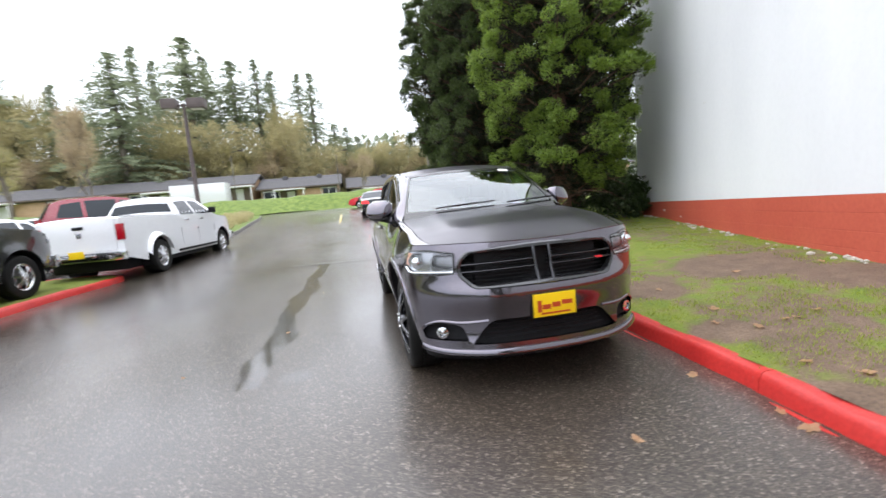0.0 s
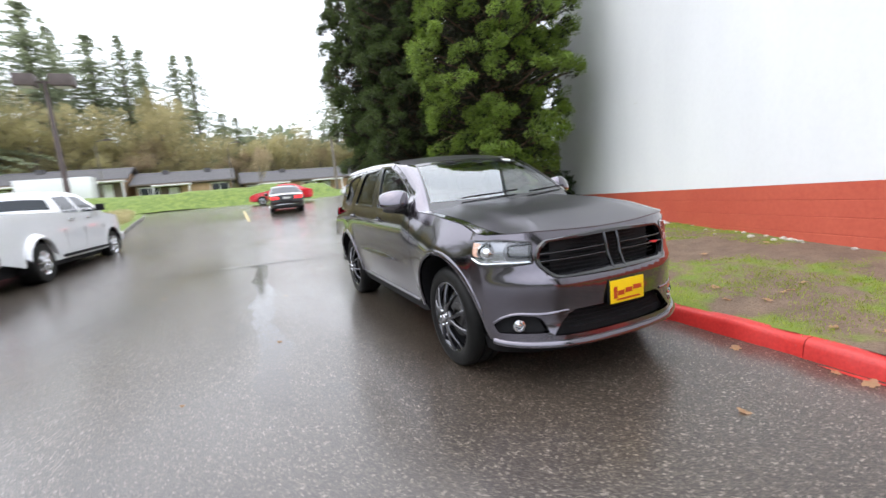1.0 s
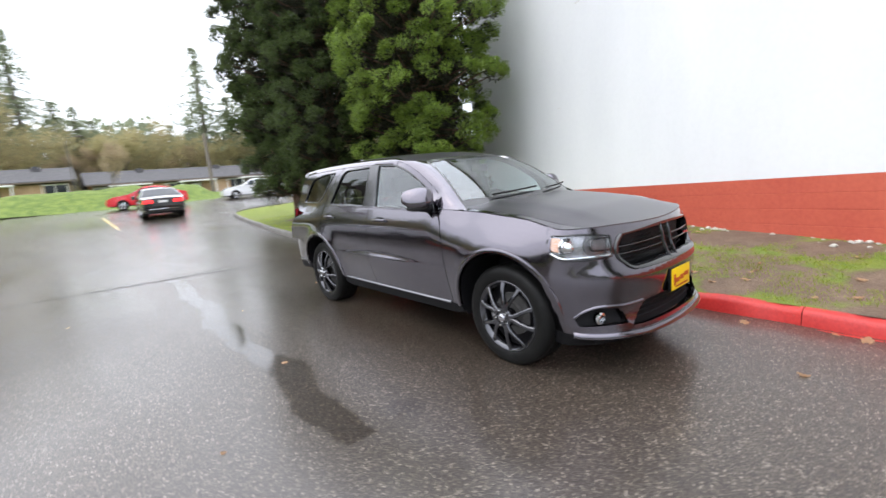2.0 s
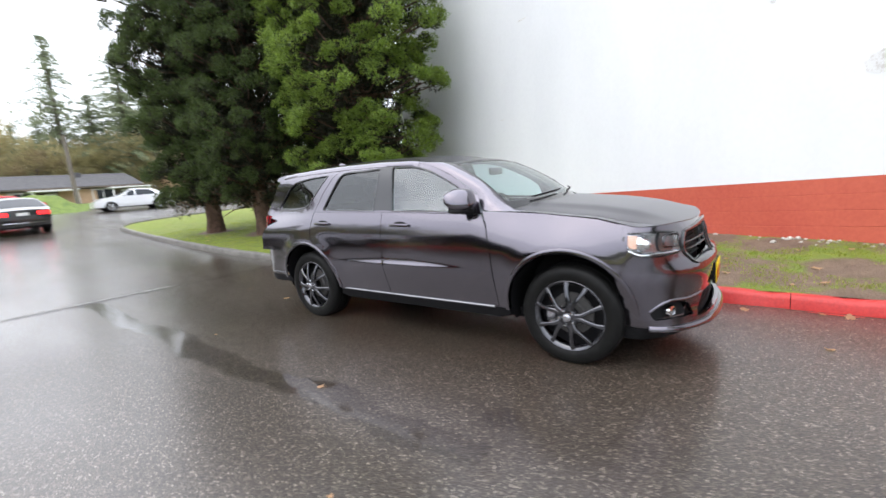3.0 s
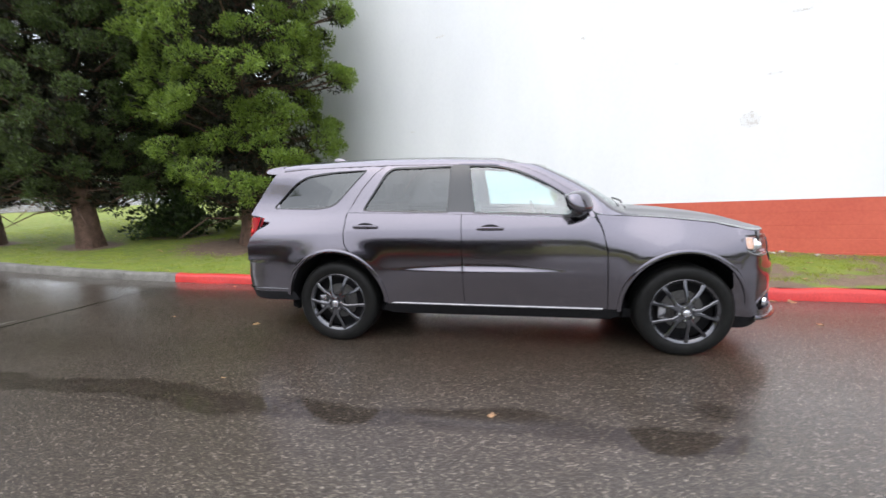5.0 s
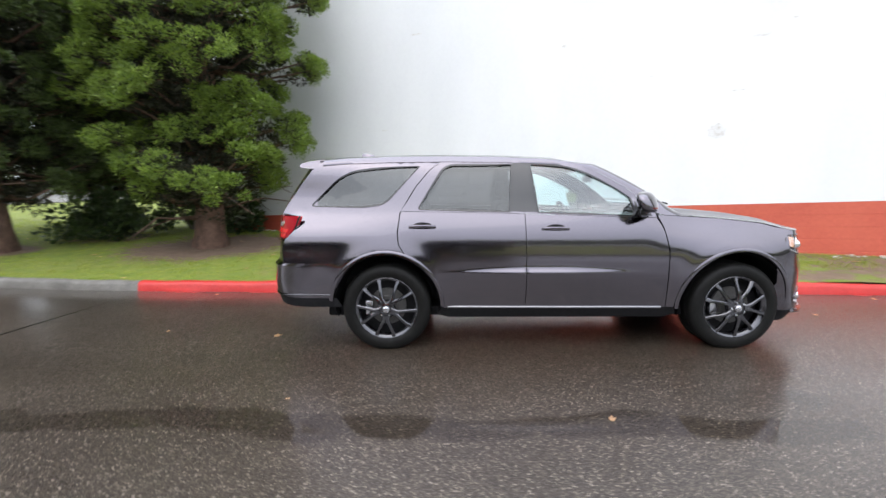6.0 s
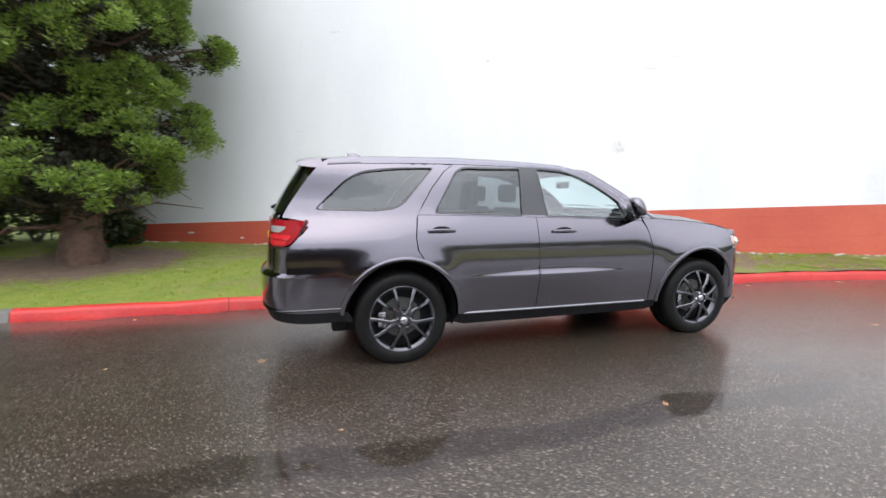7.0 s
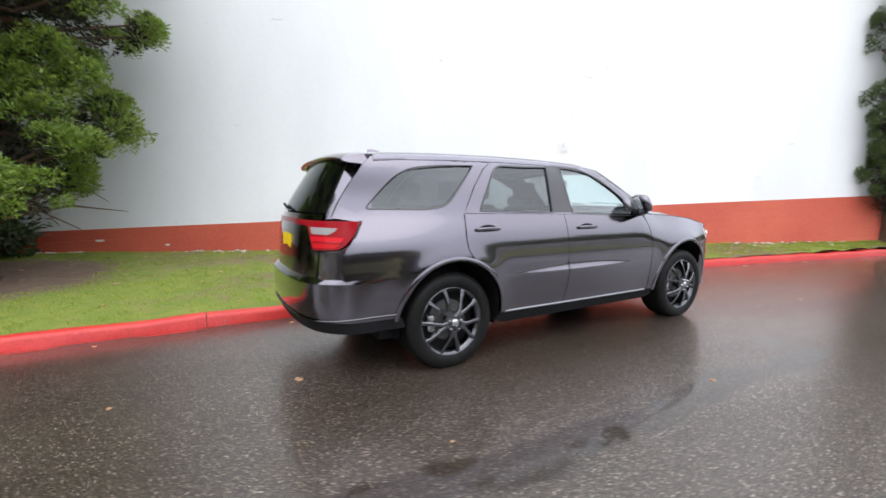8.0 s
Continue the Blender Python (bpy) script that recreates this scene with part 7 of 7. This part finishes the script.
for b, depth, w, h in ((-7.3, 76, 0.60, 1.50), (-6.2, 78, 0.55, 1.40), (-33.5, 76, 1.4, 1.75), (-31.4, 74, 1.3, 1.72), (-29.9, 77, 1.2, 1.82), (-28.3, 74, 1.1, 1.55), (-26.2, 76, 1.2, 1.5)):
    x, y, d = in_row(b, depth)
    place(False, budding, x, y, w, h, 77 * b)
# a reddish bare tree and two lot trees nearer by
place(False, bare, -18.7, 33.0, 0.42, 0.88, 40)
place(False, budding, -27.0, 38.0, 0.55, 0.7, 140)
place(False, bare, 1.2, 50.0, 0.35, 0.5, 200)


def woods():
    """The closed edge of the woods: thousands of ragged clumps behind the single trees, and an added, unseen ring all
    round the lot for reflections.
    """
    rng = np.random.default_rng(31)
    pts, rad = [], []
    for a in np.arange(0, 360, 0.8):
        front = a < 48 or a > 310
        d = rng.uniform(88, 100) if front else rng.uniform(58, 70)
        if 60 < a < 150:
            d = rng.uniform(85, 100)
        top = 9.5 + 4.5 * noise.noise((a * 0.11, 0, 0)) + rng.uniform(-1.5, 2.0)
        # unseen west side, cut low so the car's side mirrors more sky
        if 185 < a < 312:
            top *= 0.42
        for k in range(9):
            z = (k + rng.uniform(0, 1)) / 9 * top
            jit = rng.uniform(-1.5, 1.5)
            pts.append((d * math.sin(radians(a + jit * 0.3)), d * math.cos(radians(a + jit * 0.3)), z + 2.2))
            rad.append(rng.uniform(1.2, 2.4) * (1.15 - 0.6 * z / top))
    me = spray_mesh("far_woods", pts, rad, 34, 0.85, HAZED_FIR_NEEDLE, 32, 1.0)
    tagged(new("far_woods", me), "dense mixed woods behind the houses, with an added unseen ring round the lot", "woods", kind="stuff")


woods()


def brush():
    """The leafless brown and olive understorey that fills the edge of the woods under the tall trees."""
    rng = np.random.default_rng(41)
    pts, rad = [], []
    for a in np.arange(-52, 34, 0.5):
        x, y, d = in_row(a, rng.uniform(66.5, 68.5))
        slope = (0.185 if a < -4 else 0.120) + 0.05 * noise.noise((a * 0.23, 2.0, 0)) + rng.uniform(-0.015, 0.015)
        top = 1.4 + d * slope - bank_z(y)
        for k in range(10):
            z = (k + rng.uniform(0, 1)) / 10 * top
            pts.append((x + rng.uniform(-0.8, 0.8), y + rng.uniform(-0.6, 2.0), bank_z(y) + z))
            rad.append(rng.uniform(0.6, 1.4) * (1.15 - 0.4 * z / top))
    me = spray_mesh("woodland_brush", pts, rad, 72, 0.45, BRUSH, 42, 1.1, 0.35)
    tagged(new("woodland_brush", me), "hazy brown and olive leafless brush under the firs", "woods", kind="stuff")


brush()


def bed_plants():
    """Low brown-green ground cover in the bed behind the grey kerb."""
    rng = np.random.default_rng(51)
    pts, rad = [], []
    for i in range(150):
        y = rng.uniform(17.8, 31.0)
        edge = float(np.interp(y, [17.6, 19.0, 24.0, 32.5], [-6.6, -6.25, -6.75, -7.65]))
        pts.append((edge - rng.uniform(0.1, 1.8), y, rise(y) + rng.uniform(0.1, 0.42)))
        rad.append(rng.uniform(0.18, 0.36))
    me = spray_mesh("bed_plants", pts, rad, 60, 0.12, BRUSH, 52, 0.9, 0.7)
    tagged(new("bed_plants", me), "low brown-green planting in the kerbed bed", "shrub", kind="stuff")


bed_plants()

# ---- poles and small things ----
def lot_light(x, y, h):
    ob = thing("lot_light", (x, y, rise(y)), "tall brown lot light with two shoebox heads", "street lamp")
    pole = bmesh.new()
    lathe(pole, [(0.14, 0.0), (0.11, 0.3), (0.075, h)], 12, "z")
    part("pole", pole, RUST, ob)
    part("pole_base", box_bm((-0.3, -0.3, -0.1), (0.3, 0.3, 0.6), 0.04), CONCRETE, ob)
    part("arm", box_bm((-0.5, -0.035, h - 0.08), (0.5, 0.035, h - 0.01), 0.015), RUST, ob)
    for s, wide in ((-1, 0.31), (1, 0.37)):
        head = part("lamp_head", box_bm((s * 0.56 - wide, -0.30, h - 0.22), (s * 0.56 + wide, 0.30, h + 0.22), 0.04), RUST, ob)
        part("lens", box_bm((s * 0.56 - wide * 0.7, -0.2, h - 0.24), (s * 0.56 + wide * 0.7, 0.2, h - 0.222), 0.006), WHITE_TRIM, head)


lot_light(-7.3, 18.8, 6.1)


def small_lamp(x, y, h):
    ob = thing("street_lamp", (x, y, bank_z(y)), "thin grey street lamp by the houses", "street lamp")
    bm = bmesh.new()
    tube(bm, [(0, 0, 0), (0, 0, h - 0.6), (0.2, 0, h - 0.1), (0.9, 0, h)], [0.07, 0.05, 0.04, 0.03], 8)
    part("pole", bm, CONCRETE, ob)
    part("lamp_head", box_bm((0.8, -0.12, h - 0.06), (1.4, 0.12, h + 0.08), 0.03), RUST, ob)


small_lamp(-13.5, 52.0, 6.6)
small_lamp(-1.6, 53.0, 6.0)
pole = thing("utility_pole", (8.3, 43.8, 0.9), "pale weathered wooden utility pole beyond the lawn", "pole")
bm = bmesh.new()
tube(bm, [(0, 0, -0.4), (0.02, 0, 2), (0.0, 0, 4.2), (0, 0, 6.4)], [0.17, 0.16, 0.15, 0.13], 12)
part("shaft", bm, GREY_BARK, pole)


# ---- marks on the wall ----
def wall_patch(name, y, v, w, h, mat, seed, label=""):
    """A thin, ragged patch on the face of the wall."""
    rng = np.random.default_rng(seed)
    k = 22
    pts = []
    for i in range(k):
        a = 2 * math.pi * i / k
        r = 1 / max(abs(math.cos(a)), abs(math.sin(a))) if label.startswith("square") else 1.0
        r *= rng.uniform(0.80, 1.12) if not label.startswith("square") else rng.uniform(0.96, 1.03)
        pts.append((y + w / 2 * r * math.cos(a), v + h / 2 * r * math.sin(a)))
    bm = sheet(pts, lambda a, b: wall_point(a, b, 0.004), 0.08, (), lambda p: p + Vector((wall_dir.y, -wall_dir.x, 0)) * 0.006)
    part(name, bm, mat, wall, label, False)


for name, y, z, w, h, seed, label in (("paint_scar", -2.2, 2.38, 0.26, 0.27, 1, "flaked grey paint scar"), ("repair_patch", -6.66, 1.70, 0.22, 0.36, 2, "square grey repair patch"), ("paint_scar", -3.1, 4.12, 0.10, 0.03, 3, ""), ("paint_scar", 0.23, 4.1, 0.10, 0.05, 4, ""), ("paint_scar", 3.15, 4.72, 0.28, 0.04, 5, ""), ("paint_scar", 3.9, 2.74, 0.16, 0.03, 6, ""), ("paint_scar", -5.38, 4.88, 0.10, 0.06, 7, ""), ("paint_scar", -2.45, 3.05, 0.20, 0.03, 8, ""), ("paint_scar", -2.7, 3.9, 0.25, 0.04, 9, ""), ("paint_scar", -1.2, 3.4, 0.06, 0.04, 10, ""), ("paint_scar", -7.4, 2.6, 0.2, 0.03, 11, ""), ("paint_scar", 6.9, 1.05, 0.10, 0.05, 12, "")):
    wall_patch(name, y, z - (1.02 - 0.04 * y), w, h, PATCH_GREY if name == "repair_patch" else FLAKED, seed, label)
wall_patch("paint_chip", 6.3, -0.22, 0.16, 0.05, WHITE_TRIM, 20)
wall_patch("paint_chip", 5.2, -0.36, 0.08, 0.04, WHITE_TRIM, 21)

# ---- on the asphalt ----
def flat_blob(name, line, wide, z, mat, seed, label, category, rag=0.35, kind="structure"):
    """A thin ragged film along a line on the ground."""
    rng = np.random.default_rng(seed)
    run = spline(line, 10)
    left, right = [], []
    for i, p in enumerate(run):
        a, b = run[max(i - 1, 0)], run[min(i + 1, len(run) - 1)]
        d = Vector((b[0] - a[0], b[1] - a[1])).normalized()
        e = min(1.0, 0.15 + 4 * min(i, len(run) - 1 - i) / len(run))
        w1, w2 = (wide * e * (1 + rag * (noise.noise((p[0] * 2.3, p[1] * 2.3, seed + s)) + 0.5 * noise.noise((p[0] * 9, p[1] * 9, seed + s)))) for s in (0, 9))
        left.append((p[0] - d.y * w1 / 2, p[1] + d.x * w1 / 2))
        right.append((p[0] + d.y * w2 / 2, p[1] - d.x * w2 / 2))
    bm = sheet(left + right[::-1], lambda a, b: (a, b, rise(b) + z), 0.25)
    ob = part(name, bm, mat, None, "", True)
    return tagged(ob, label, category, kind=kind)


flat_blob("asphalt_seam", [(-9.0, 8.1), (-4.0, 7.45), (-1.4, 7.05), (0.2, 6.85), (1.9, 6.7)], 0.032, 0.004, TAR, 7, "dark tarred seam across the drive", "seam", 0.6)
flat_blob("lane_line", [(-1.0, 18.6), (-1.05, 23.0), (-1.1, 28.5)], 0.11, 0.004, LINE_YELLOW, 8, "worn yellow line on the drive", "line", 0.2)
flat_blob("lane_line", [(0.1, 7.0), (-0.9, 7.12), (-2.6, 7.35)], 0.05, 0.005, LINE_WHITE, 9, "worn pale line beside the seam", "line", 0.8)
# red paint spilt at the foot of the kerb
foot = offset_line(KERB_LINE, -0.035)
for lo, hi, wide in ((-2.9, -2.6, 0.035), (-1.72, -1.5, 0.035), (-0.2, 0.1, 0.025), (1.6, 1.8, 0.03), (4.9, 5.4, 0.035), (6.0, 6.5, 0.03)):
    run, _ = cut_line(foot, length_at(foot, lo), length_at(foot, hi), 0.1)
    flat_blob("paint_overspill", run, wide, 0.0025, KERB_RED, int(50 + 10 * hi), "red paint spilt along the foot of the kerb", "paint", 0.95)


def leaf_mesh(seed):
    """A dry, curled, lobed leaf."""
    rng = np.random.default_rng(seed)
    bm = bmesh.new()
    rim = []
    for i in range(18):
        a = 2 * math.pi * i / 18
        r = 0.5 * (0.55 + 0.45 * abs(math.cos(2.5 * a))) * rng.uniform(0.8, 1.15)
        rim.append(bm.verts.new((r * math.cos(a), r * math.sin(a) * 0.8, 0.10 * r * math.sin(3 * a + seed) + 0.25 * r * r + rng.uniform(0, 0.05))))
    mid = bm.verts.new((0, 0, 0.02))
    for i in range(18):
        bm.faces.new((mid, rim[i - 1], rim[i]))
    tube(bm, [(0, 0, 0.02), (-0.45, 0.03, 0.03), (-0.7, 0.10, 0.06)], [0.02, 0.015, 0.01], 4)
    me = bpy.data.meshes.new("fallen_leaf")
    bm.to_mesh(me)
    bm.free()
    me.materials.append(DRY_LEAF)
    return me


LEAVES = [leaf_mesh(k) for k in range(4)]
rng = np.random.default_rng(17)


def leaf(x, y, size, z=None):
    ob = new("fallen_leaf", LEAVES[int(rng.integers(0, 4))])
    ob.matrix_world = pose(x, y, rise(y) + 0.002 if z is None else z, rng.uniform(-12, 12), rng.uniform(-12, 12), rng.uniform(0, 360)) @ Matrix.Diagonal((size, size, size, 1))
    tagged(ob, "dry brown fallen leaf lying on the wet ground", "leaf", "fallen leaves")


for x, y, size in ((-1.16, 1.5, 0.06), (0.37, 4.16, 0.09), (1.04, -1.59, 0.08), (1.91, -1.80, 0.12), (1.93, -1.62, 0.08), (1.86, -1.05, 0.10), (1.72, -2.9, 0.09), (1.55, -4.7, 0.11), (1.2, -6.4, 0.10), (0.5, 5.3, 0.05), (-0.3, -2.2, 0.05), (-2.6, 4.9, 0.05), (-0.9, 3.6, 0.04), (-1.9, 0.5, 0.04), (1.95, 3.9, 0.07), (2.0, 5.6, 0.06), (1.9, 0.2, 0.07)):
    leaf(x, y, size)
for k in range(70):
    y = rng.uniform(-7, 13)
    kx = float(np.interp(y, [p[1] for p in KERB_LINE], [p[0] for p in KERB_LINE])) + 0.3
    x = rng.uniform(kx, min(WALL_A + WALL_B * y - 0.3, kx + 4.5))
    leaf(x, y, rng.uniform(0.05, 0.11), lawn_height(x, y) + 0.012)


def chips():
    """Pale stone chips along the foot of the wall."""
    bm = bmesh.new()
    for k in range(230):
        y = rng.uniform(-10, 7.5)
        if noise.noise((y * 0.8, 0, 0)) < -0.1 and rng.uniform() < 0.8:
            continue
        p = wall_point(y, 0, abs(rng.normal()) * 0.10 + 0.03)
        r = rng.uniform(0.012, 0.045)
        z = lawn_height(p.x, p.y)
        made = bmesh.ops.create_icosphere(bm, subdivisions=1, radius=r)["verts"]
        for v in made:
            v.co = Vector((v.co.x * rng.uniform(0.8, 1.3), v.co.y * rng.uniform(0.8, 1.3), v.co.z * 0.6)) + Vector((p.x, p.y, z + r * 0.2))
    ob = part("stone_chips", bm, STONE, None, "", False)
    tagged(ob, "pale stone chips along the foot of the wall", "stones", kind="stuff")


chips()
